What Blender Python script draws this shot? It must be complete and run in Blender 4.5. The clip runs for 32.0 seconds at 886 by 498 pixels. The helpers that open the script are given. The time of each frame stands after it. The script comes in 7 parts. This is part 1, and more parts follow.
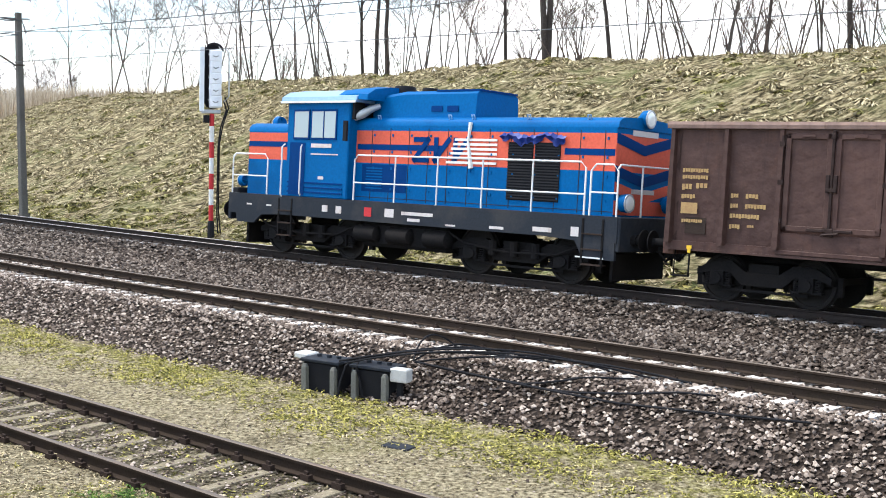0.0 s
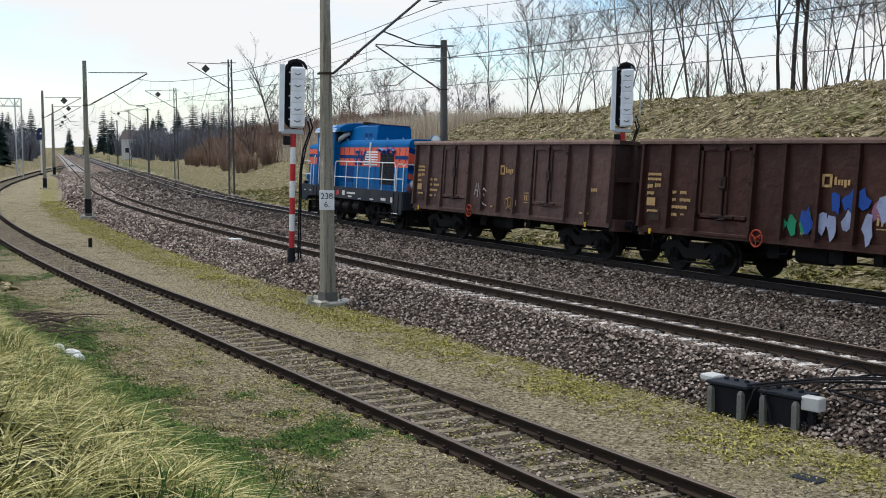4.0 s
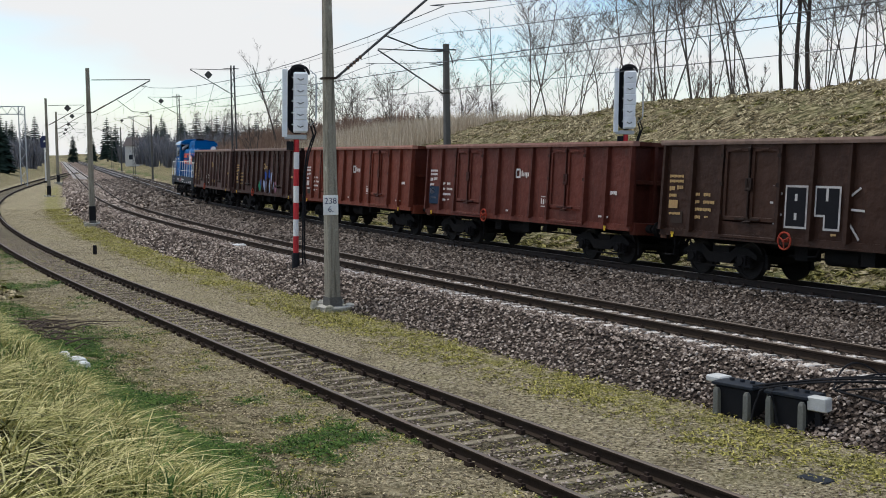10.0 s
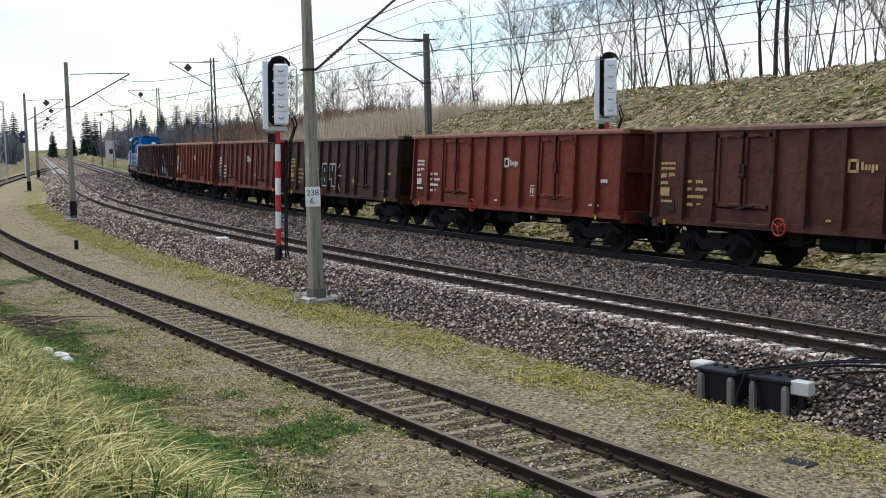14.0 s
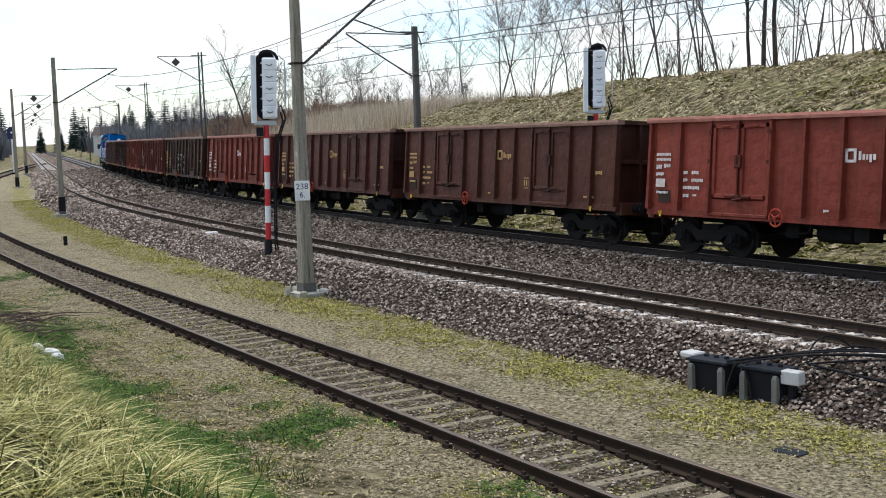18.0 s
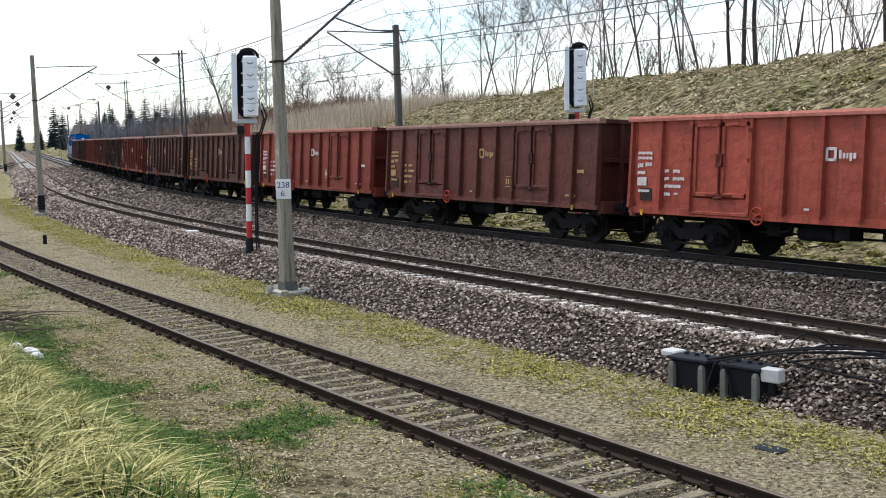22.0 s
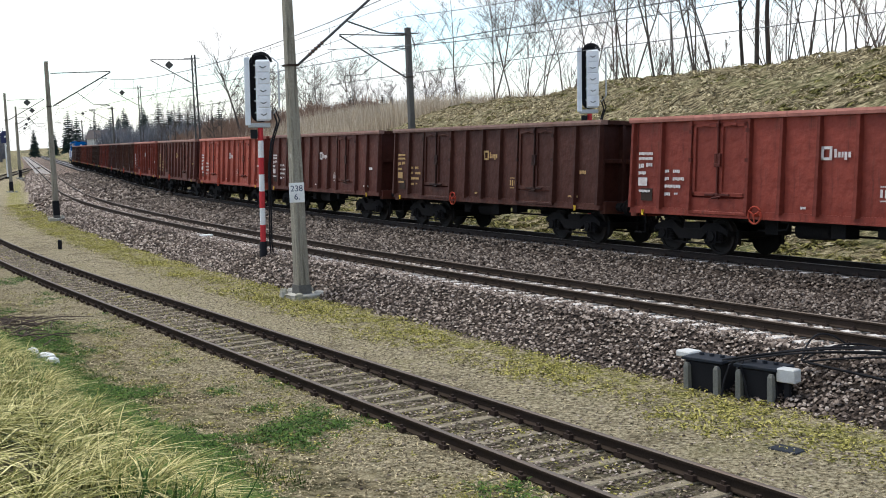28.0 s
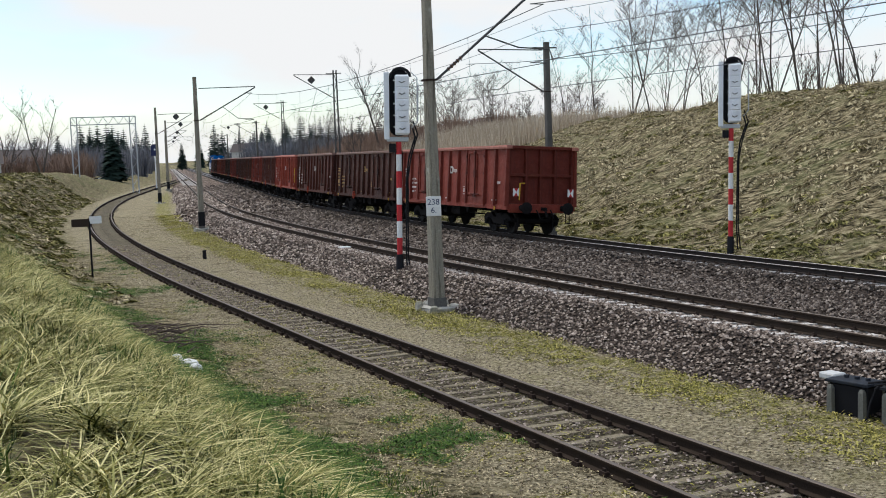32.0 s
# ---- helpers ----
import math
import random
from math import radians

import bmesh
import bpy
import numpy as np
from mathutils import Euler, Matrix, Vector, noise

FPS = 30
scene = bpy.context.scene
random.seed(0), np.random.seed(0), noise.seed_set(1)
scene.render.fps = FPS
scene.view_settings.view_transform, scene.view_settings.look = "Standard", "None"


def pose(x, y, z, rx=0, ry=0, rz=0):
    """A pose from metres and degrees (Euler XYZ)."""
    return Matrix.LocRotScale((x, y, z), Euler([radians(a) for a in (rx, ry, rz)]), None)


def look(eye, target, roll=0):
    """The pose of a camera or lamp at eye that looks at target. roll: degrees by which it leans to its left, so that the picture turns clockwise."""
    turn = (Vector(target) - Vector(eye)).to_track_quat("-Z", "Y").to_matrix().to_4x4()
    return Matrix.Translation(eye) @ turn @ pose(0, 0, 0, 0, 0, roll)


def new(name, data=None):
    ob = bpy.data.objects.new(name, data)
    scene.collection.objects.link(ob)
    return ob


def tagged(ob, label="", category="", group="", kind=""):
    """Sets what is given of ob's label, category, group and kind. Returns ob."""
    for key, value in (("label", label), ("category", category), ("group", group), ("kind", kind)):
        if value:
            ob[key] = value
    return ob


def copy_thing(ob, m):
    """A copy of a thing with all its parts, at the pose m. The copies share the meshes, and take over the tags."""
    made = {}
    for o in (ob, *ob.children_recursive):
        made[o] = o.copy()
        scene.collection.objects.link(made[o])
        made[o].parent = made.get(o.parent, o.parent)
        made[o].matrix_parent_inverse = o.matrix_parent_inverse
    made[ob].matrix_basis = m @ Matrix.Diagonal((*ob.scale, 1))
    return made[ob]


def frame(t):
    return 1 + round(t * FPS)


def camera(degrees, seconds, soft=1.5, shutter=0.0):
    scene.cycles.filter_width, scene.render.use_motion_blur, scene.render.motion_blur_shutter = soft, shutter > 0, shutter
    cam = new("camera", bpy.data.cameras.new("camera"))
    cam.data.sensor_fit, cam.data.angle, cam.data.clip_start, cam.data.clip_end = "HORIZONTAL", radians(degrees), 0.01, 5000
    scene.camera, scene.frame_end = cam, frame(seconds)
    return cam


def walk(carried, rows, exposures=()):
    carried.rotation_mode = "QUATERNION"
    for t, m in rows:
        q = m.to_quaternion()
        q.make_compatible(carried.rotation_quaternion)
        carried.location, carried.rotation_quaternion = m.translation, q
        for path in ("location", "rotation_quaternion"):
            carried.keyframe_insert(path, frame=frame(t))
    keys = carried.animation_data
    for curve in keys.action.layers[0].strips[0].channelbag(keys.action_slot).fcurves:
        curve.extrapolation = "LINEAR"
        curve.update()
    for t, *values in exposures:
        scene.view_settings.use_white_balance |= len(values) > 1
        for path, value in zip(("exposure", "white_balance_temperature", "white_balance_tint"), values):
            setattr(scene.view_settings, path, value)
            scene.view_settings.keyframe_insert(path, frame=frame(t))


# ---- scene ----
cam = camera(40.69, 32.0, soft=1.0)
EYE = (0.0, 0.0, 3.37)
# seconds, yaw, pitch, roll of the hand-held camera, which turns on the spot
TURNS = [
    (0.0, -0.30, -5.76, -0.45), (0.5, 3.87, -5.61, -0.73), (1.0, 7.71, -5.46, -0.36), (1.5, 11.42, -5.26, -0.20),
    (2.0, 14.86, -5.28, -0.29), (2.5, 17.42, -4.99, -0.31), (3.0, 18.90, -4.94, -0.11), (3.5, 19.28, -4.96, 0.06),
    (5.5, 17.73, -4.59, 0.22), (6.0, 17.55, -4.40, 0.08), (6.5, 17.56, -4.51, -0.05), (7.0, 17.47, -4.69, 0.11),
    (7.5, 17.47, -4.59, 0.37), (8.0, 17.60, -4.33, 0.41), (8.5, 18.46, -4.18, 0.44), (9.0, 19.12, -4.56, 0.54),
    (9.5, 19.17, -4.72, 0.68), (10.0, 19.25, -4.76, 0.68), (10.5, 19.27, -4.92, 0.72), (11.0, 19.19, -5.28, 0.81),
    (11.5, 19.07, -5.47, 0.97), (12.0, 18.95, -5.40, 1.10), (12.5, 18.61, -5.35, 1.21), (13.0, 18.49, -5.36, 1.33),
    (13.5, 18.34, -5.28, 1.45), (14.0, 18.37, -5.25, 1.41), (14.5, 18.41, -5.30, 1.28), (16.5, 18.23, -5.29, 1.45),
    (17.0, 18.16, -5.41, 1.71), (17.5, 18.11, -5.52, 1.90), (18.0, 17.85, -5.61, 1.84), (18.5, 17.73, -5.68, 1.61),
    (19.0, 17.51, -5.88, 1.40), (19.5, 17.32, -5.92, 1.38), (20.0, 16.91, -6.22, 1.29), (20.5, 16.63, -6.27, 1.13),
    (21.0, 16.56, -6.21, 1.19), (21.5, 16.85, -5.94, 1.59), (22.0, 16.96, -5.71, 1.79), (22.5, 16.85, -5.60, 1.94),
    (23.0, 16.61, -5.65, 2.24), (23.5, 16.58, -5.65, 2.46), (24.0, 16.66, -5.67, 2.35), (24.5, 16.77, -5.67, 2.17),
    (25.0, 16.67, -5.93, 2.26), (25.5, 16.71, -6.40, 2.36), (27.5, 16.87, -5.81, 2.45), (28.0, 17.57, -5.58, 2.28),
    (28.5, 18.89, -5.69, 2.05), (29.0, 20.30, -5.67, 1.95), (29.5, 21.26, -5.80, 2.02), (30.0, 21.62, -5.55, 2.11),
    (30.5, 21.75, -5.48, 2.08), (31.0, 22.12, -5.62, 2.22), (31.5, 23.03, -5.42, 2.30), (32.0, 24.11, -4.65, 2.06),
]
walk(cam, [(t, pose(*EYE, 90 + pitch, roll, yaw)) for t, yaw, pitch, roll in TURNS],
     exposures=[(0.0, 0.80), (1.0, 0.50), (2.0, 0.12), (3.0, -0.13), (6.0, -0.31), (9.0, -0.38), (13.0, -0.14), (14.5, -0.12), (17.0, -0.10), (18.0, -0.06), (19.0, 0.02), (21.0, 0.10), (25.0, 0.05), (28.0, 0.04), (30.0, -0.18), (32.0, -0.29)])

# ---- sky and sun: bright broken overcast ----
world = bpy.data.worlds.new("sky")
scene.world = world
world.use_nodes = True
wn, wl = world.node_tree.nodes, world.node_tree.links
wn.clear()
sky = wn.new("ShaderNodeTexSky")
sky.sky_type, sky.sun_disc = "NISHITA", False
sky.sun_elevation, sky.sun_rotation = radians(38), radians(250)
sky.dust_density, sky.ozone_density = 0.4, 3.0
sky_dim = wn.new("ShaderNodeVectorMath")
sky_dim.operation = "SCALE"
sky_dim.inputs["Scale"].default_value = 0.32
wl.new(sky.outputs[0], sky_dim.inputs[0])
wcoord = wn.new("ShaderNodeTexCoord")
wmap = wn.new("ShaderNodeMapping")
wmap.inputs["Scale"].default_value = (1.0, 1.0, 3.4)
wmap.inputs["Location"].default_value = (1.1, 0.4, 0.3)
wl.new(wcoord.outputs["Generated"], wmap.inputs[0])
wnoise = wn.new("ShaderNodeTexNoise")
wnoise.inputs["Scale"].default_value, wnoise.inputs["Detail"].default_value = 2.6, 5.0
wnoise.inputs["Roughness"].default_value = 0.48
wl.new(wmap.outputs[0], wnoise.inputs["Vector"])
wramp = wn.new("ShaderNodeValToRGB")
wramp.color_ramp.elements[0].position, wramp.color_ramp.elements[1].position = 0.43, 0.59
wl.new(wnoise.outputs["Fac"], wramp.inputs[0])
wmix = wn.new("ShaderNodeMix")
wmix.data_type = "RGBA"
wl.new(wramp.outputs[0], wmix.inputs["Factor"])
wl.new(sky_dim.outputs[0], wmix.inputs["A"])
wmix.inputs["B"].default_value = (1.44, 1.46, 1.48, 1)
wbg = wn.new("ShaderNodeBackground")
wbg.inputs["Strength"].default_value = 0.76
wl.new(wmix.outputs["Result"], wbg.inputs["Color"])
wout = wn.new("ShaderNodeOutputWorld")
wl.new(wbg.outputs[0], wout.inputs[0])
sun_lamp = bpy.data.lights.new("sun", "SUN")
sun_lamp.energy, sun_lamp.angle, sun_lamp.color = 3.3, radians(20), (0.98, 0.97, 0.93)
sun = new("sun", sun_lamp)
sun.matrix_world = look((-45, 40, 85), (0, 20, 0))


# ---- materials ----
def nodes_of(name):
    m = bpy.data.materials.new(name)
    m.use_nodes = True
    nt = m.node_tree
    return m, nt.nodes, nt.links, nt.nodes["Principled BSDF"]


def noise_node(n, l, vec, scale, detail=4.0, rough=0.6):
    t = n.new("ShaderNodeTexNoise")
    t.inputs["Scale"].default_value, t.inputs["Detail"].default_value, t.inputs["Roughness"].default_value = scale, detail, rough
    l.new(vec, t.inputs["Vector"])
    return t.outputs["Fac"]


def mix_node(n, l, fac, a, b, kind="MIX"):
    x = n.new("ShaderNodeMix")
    x.data_type, x.blend_type = "RGBA", kind
    for value, key in ((fac, "Factor"), (a, "A"), (b, "B")):
        if isinstance(value, (int, float)):
            x.inputs[key].default_value = value
        elif isinstance(value, tuple):
            x.inputs[key].default_value = (*value, 1)
        else:
            l.new(value, x.inputs[key])
    return x.outputs["Result"]


def ramp_node(n, l, fac, stops):
    r = n.new("ShaderNodeValToRGB")
    e = r.color_ramp.elements
    while len(e) < len(stops):
        e.new(0.5)
    for el, (p, c) in zip(e, stops):
        el.position = p
        el.color = (*c, 1) if isinstance(c, tuple) else (c, c, c, 1)
    l.new(fac, r.inputs[0])
    return r.outputs[0]


def range_node(n, l, v, a, b, c=0.0, d=1.0):
    r = n.new("ShaderNodeMapRange")
    l.new(v, r.inputs[0])
    for i, x in enumerate((a, b, c, d)):
        r.inputs[i + 1].default_value = x
    return r.outputs[0]


def bump_node(n, l, height, bsdf, strength, dist):
    b = n.new("ShaderNodeBump")
    b.inputs["Strength"].default_value, b.inputs["Distance"].default_value = strength, dist
    l.new(height, b.inputs["Height"])
    l.new(b.outputs[0], bsdf.inputs["Normal"])


def coords(n, kind="Object"):
    return n.new("ShaderNodeTexCoord").outputs[kind]


def plain(name, colour, rough=0.6, metal=0.0, vary=0.18, scale=6.0, dirt=None, bump=0.0, dirt_amount=0.5):
    """Painted, bare or mineral surface: two scales of noise, and dirt in patches."""
    m, n, l, p = nodes_of(name)
    v = coords(n)
    big, small = noise_node(n, l, v, scale * 0.2, 5), noise_node(n, l, v, scale * 5, 6, 0.7)
    lo, hi = tuple(c * (1 - vary) for c in colour), tuple(min(1, c * (1 + vary)) for c in colour)
    col = mix_node(n, l, range_node(n, l, small, 0.3, 0.7), lo, hi)
    if dirt:
        col = mix_node(n, l, range_node(n, l, big, 0.5, 0.75, 0.0, dirt_amount), col, dirt)
    l.new(col, p.inputs["Base Color"])
    p.inputs["Metallic"].default_value = metal
    p.inputs["Specular IOR Level"].default_value = 0.05 if rough > 0.5 else 0.4
    l.new(range_node(n, l, small, 0.2, 0.8, rough - 0.1, min(1, rough + 0.1)), p.inputs["Roughness"])
    if bump:
        bump_node(n, l, small, p, 0.5, bump)
    return m


def wagon_paint_material():
    """Oxide paint of the tone set on each object, with rust blotches, streaks and dust."""
    m, n, l, p = nodes_of("wagon_paint")
    v = coords(n)
    info = n.new("ShaderNodeObjectInfo")
    big = noise_node(n, l, v, 0.9, 6, 0.62)
    mid = noise_node(n, l, v, 4.5, 6, 0.7)
    fine = noise_node(n, l, v, 38, 4, 0.7)
    mp = n.new("ShaderNodeMapping")
    mp.inputs["Scale"].default_value = (4.5, 4.5, 0.5)
    l.new(v, mp.inputs[0])
    streak = noise_node(n, l, mp.outputs[0], 1.6, 5, 0.65)
    base = info.outputs["Color"]
    shade = range_node(n, l, info.outputs["Random"], 0.0, 1.0, 0.0, 0.32)
    base = mix_node(n, l, shade, base, mix_node(n, l, 1.0, base, (0.62, 0.62, 0.66), "MULTIPLY"))
    col = mix_node(n, l, range_node(n, l, mid, 0.35, 0.7, 0.0, 0.5), base, mix_node(n, l, 1.0, base, (0.45, 0.45, 0.5), "MULTIPLY"))
    col = mix_node(n, l, range_node(n, l, streak, 0.56, 0.76, 0.0, 0.5), col, (0.022, 0.014, 0.013))
    col = mix_node(n, l, range_node(n, l, big, 0.55, 0.72, 0.0, 0.5), col, (0.13, 0.055, 0.03))
    col = mix_node(n, l, range_node(n, l, fine, 0.62, 0.75, 0.0, 0.5), col, (0.15, 0.085, 0.065))
    l.new(col, p.inputs["Base Color"])
    l.new(range_node(n, l, mid, 0.2, 0.8, 0.45, 0.75), p.inputs["Roughness"])
    p.inputs["Specular IOR Level"].default_value = 0.16
    dent = noise_node(n, l, v, 2.9, 3, 0.5)
    bump_node(n, l, dent, p, 0.55, 0.08)
    return m


def ground_material():
    """Trodden earth, dry winter grass, moss and green grass, after the zones stored on the sheet."""
    m, n, l, p = nodes_of("ground_mixed")
    v = coords(n)
    big, mid, fine = noise_node(n, l, v, 0.35, 5), noise_node(n, l, v, 2.6, 6, 0.65), noise_node(n, l, v, 13, 6, 0.72)
    mp = n.new("ShaderNodeMapping")
    mp.inputs["Scale"].default_value, mp.inputs["Rotation"].default_value = (1.0, 2.0, 1.0), (0, 0, radians(-38))
    l.new(v, mp.inputs[0])
    tuft = noise_node(n, l, mp.outputs[0], 2.3, 7, 0.68)

    def zone(key):
        a = n.new("ShaderNodeAttribute")
        a.attribute_name = key
        return a.outputs["Fac"]

    def zoned(key, wobble=0.8):
        q = n.new("ShaderNodeMath")
        q.operation = "MULTIPLY_ADD"
        l.new(mid, q.inputs[0])
        q.inputs[1].default_value = wobble
        w = n.new("ShaderNodeMath")
        w.operation = "SUBTRACT"
        l.new(zone(key), w.inputs[0])
        w.inputs[1].default_value = wobble * 0.5
        l.new(w.outputs[0], q.inputs[2])
        return range_node(n, l, q.outputs[0], 0.35, 0.65)

    earth = ramp_node(n, l, fine, [(0.36, (0.036, 0.028, 0.017)), (0.47, (0.27, 0.222, 0.138)), (0.62, (0.60, 0.52, 0.345))])
    speck = noise_node(n, l, v, 75, 3, 0.6)
    patch = noise_node(n, l, v, 0.9, 5, 0.65)
    earth = mix_node(n, l, range_node(n, l, patch, 0.54, 0.68, 0.0, 0.35), earth, mix_node(n, l, speck, (0.051, 0.048, 0.015), (0.306, 0.289, 0.088)))
    earth = mix_node(n, l, range_node(n, l, patch, 0.46, 0.34, 0.0, 0.6), earth, mix_node(n, l, speck, (0.026, 0.020, 0.012), (0.145, 0.115, 0.065)))
    earth = mix_node(n, l, range_node(n, l, speck, 0.60, 0.72, 0.0, 0.8), earth, (0.510, 0.472, 0.307))
    # darkest stop puts the shade of hollows between tufts into the colour
    dry = ramp_node(n, l, tuft, [(0.40, (0.018, 0.013, 0.008)), (0.50, (0.21, 0.165, 0.092)), (0.62, (0.54, 0.455, 0.28))])
    dry = mix_node(n, l, range_node(n, l, fine, 0.4, 0.7, 0.0, 0.5), dry, (0.132, 0.118, 0.066))
    dry = mix_node(n, l, range_node(n, l, big, 0.45, 0.7, 0.0, 0.5), dry, (0.162, 0.184, 0.072))
    moss = ramp_node(n, l, fine, [(0.36, (0.045, 0.042, 0.012)), (0.49, (0.235, 0.215, 0.070)), (0.63, (0.50, 0.45, 0.19))])
    green = ramp_node(n, l, fine, [(0.25, (0.013, 0.034, 0.007)), (0.55, (0.051, 0.111, 0.019)), (0.8, (0.136, 0.170, 0.051))])
    # dark soil; shade beside rails and sleepers is painted in with it
    grit = ramp_node(n, l, fine, [(0.36, (0.016, 0.013, 0.008)), (0.48, (0.095, 0.079, 0.050)), (0.64, (0.26, 0.225, 0.155))])
    col = mix_node(n, l, zoned("dry"), earth, dry)
    col = mix_node(n, l, zoned("moss", 1.7), col, moss)
    col = mix_node(n, l, zoned("green", 1.0), col, green)
    col = mix_node(n, l, zoned("grit", 0.5), col, grit)
    l.new(col, p.inputs["Base Color"])
    p.inputs["Roughness"].default_value = 0.95
    p.inputs["Specular IOR Level"].default_value = 0.05
    add = n.new("ShaderNodeMath")
    l.new(tuft, add.inputs[0])
    l.new(fine, add.inputs[1])
    bump_node(n, l, add.outputs[0], p, 0.9, 0.13)
    return m


STONES = [(0.0, (0.035, 0.026, 0.021)), (0.35, (0.125, 0.099, 0.083)), (0.70, (0.285, 0.236, 0.203)), (1.0, (0.60, 0.525, 0.465))]
# bed seen between loose stones: the shade of the gaps is its colour
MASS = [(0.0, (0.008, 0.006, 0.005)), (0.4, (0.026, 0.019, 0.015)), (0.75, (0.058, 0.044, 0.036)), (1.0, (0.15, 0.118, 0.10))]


def ballast_material(name, island, tone):
    """Crushed dark red-grey stone; stones that are modelled singly vary one by one, the bed is painted gap-dark."""
    m, n, l, p = nodes_of(name)
    v = coords(n)
    fine = noise_node(n, l, v, 55, 4, 0.7)
    if island:
        pick = n.new("ShaderNodeNewGeometry").outputs["Random Per Island"]
    else:
        vo = n.new("ShaderNodeTexVoronoi")
        vo.inputs["Scale"].default_value = 17.0
        l.new(v, vo.inputs["Vector"])
        sep = n.new("ShaderNodeSeparateColor")
        l.new(vo.outputs["Color"], sep.inputs[0])
        pick = sep.outputs[0]
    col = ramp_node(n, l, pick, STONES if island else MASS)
    if island:
        col = mix_node(n, l, range_node(n, l, fine, 0.35, 0.7, 0.0, 0.45), col, (0.07, 0.05, 0.045))
        big = noise_node(n, l, v, 0.22, 3)
        col = mix_node(n, l, range_node(n, l, big, 0.5, 0.7, 0.0, 0.2), col, (0.10, 0.075, 0.065))
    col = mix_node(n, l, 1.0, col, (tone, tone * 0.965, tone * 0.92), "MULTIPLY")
    l.new(col, p.inputs["Base Color"])
    p.inputs["Roughness"].default_value = 0.85
    p.inputs["Specular IOR Level"].default_value = 0.12
    if not island:
        bump_node(n, l, vo.outputs["Distance"], p, 1.0, 0.06)
    else:
        bump_node(n, l, fine, p, 0.4, 0.004)
    return m


def leaf_material(name, lo, hi, mid=None):
    m, n, l, p = nodes_of(name)
    isl = n.new("ShaderNodeNewGeometry").outputs["Random Per Island"]
    mid = mid or tuple(a * 0.6 + b * 0.4 for a, b in zip(lo, hi))
    col = ramp_node(n, l, isl, [(0.0, lo), (0.55, mid), (1.0, hi)])
    l.new(col, p.inputs["Base Color"])
    p.inputs["Roughness"].default_value = 0.8
    p.inputs["Specular IOR Level"].default_value = 0.06
    return m


def bark_material(name, lo, hi):
    m, n, l, p = nodes_of(name)
    v = coords(n)
    t = noise_node(n, l, v, 14, 6, 0.7)
    l.new(ramp_node(n, l, t, [(0.3, lo), (0.7, hi)]), p.inputs["Base Color"])
    p.inputs["Roughness"].default_value = 0.9
    p.inputs["Specular IOR Level"].default_value = 0.08
    return m


def mast_material():
    """Old cast concrete: pale patches, rain streaks, darker grime."""
    m, n, l, p = nodes_of("mast_concrete")
    v = coords(n)
    mp = n.new("ShaderNodeMapping")
    mp.inputs["Scale"].default_value = (6.0, 6.0, 0.45)
    l.new(v, mp.inputs[0])
    streak, patch, fine = noise_node(n, l, mp.outputs[0], 2.2, 6, 0.65), noise_node(n, l, v, 2.4, 6, 0.7), noise_node(n, l, v, 32, 5, 0.7)
    col = ramp_node(n, l, fine, [(0.3, (0.19, 0.17, 0.13)), (0.7, (0.34, 0.31, 0.25))])
    col = mix_node(n, l, range_node(n, l, streak, 0.50, 0.66, 0.0, 0.8), col, (0.075, 0.07, 0.055))
    col = mix_node(n, l, range_node(n, l, patch, 0.58, 0.68, 0.0, 0.7), col, (0.44, 0.42, 0.36))
    l.new(col, p.inputs["Base Color"])
    p.inputs["Roughness"].default_value = 0.92
    p.inputs["Specular IOR Level"].default_value = 0.06
    bump_node(n, l, patch, p, 0.6, 0.02)
    return m


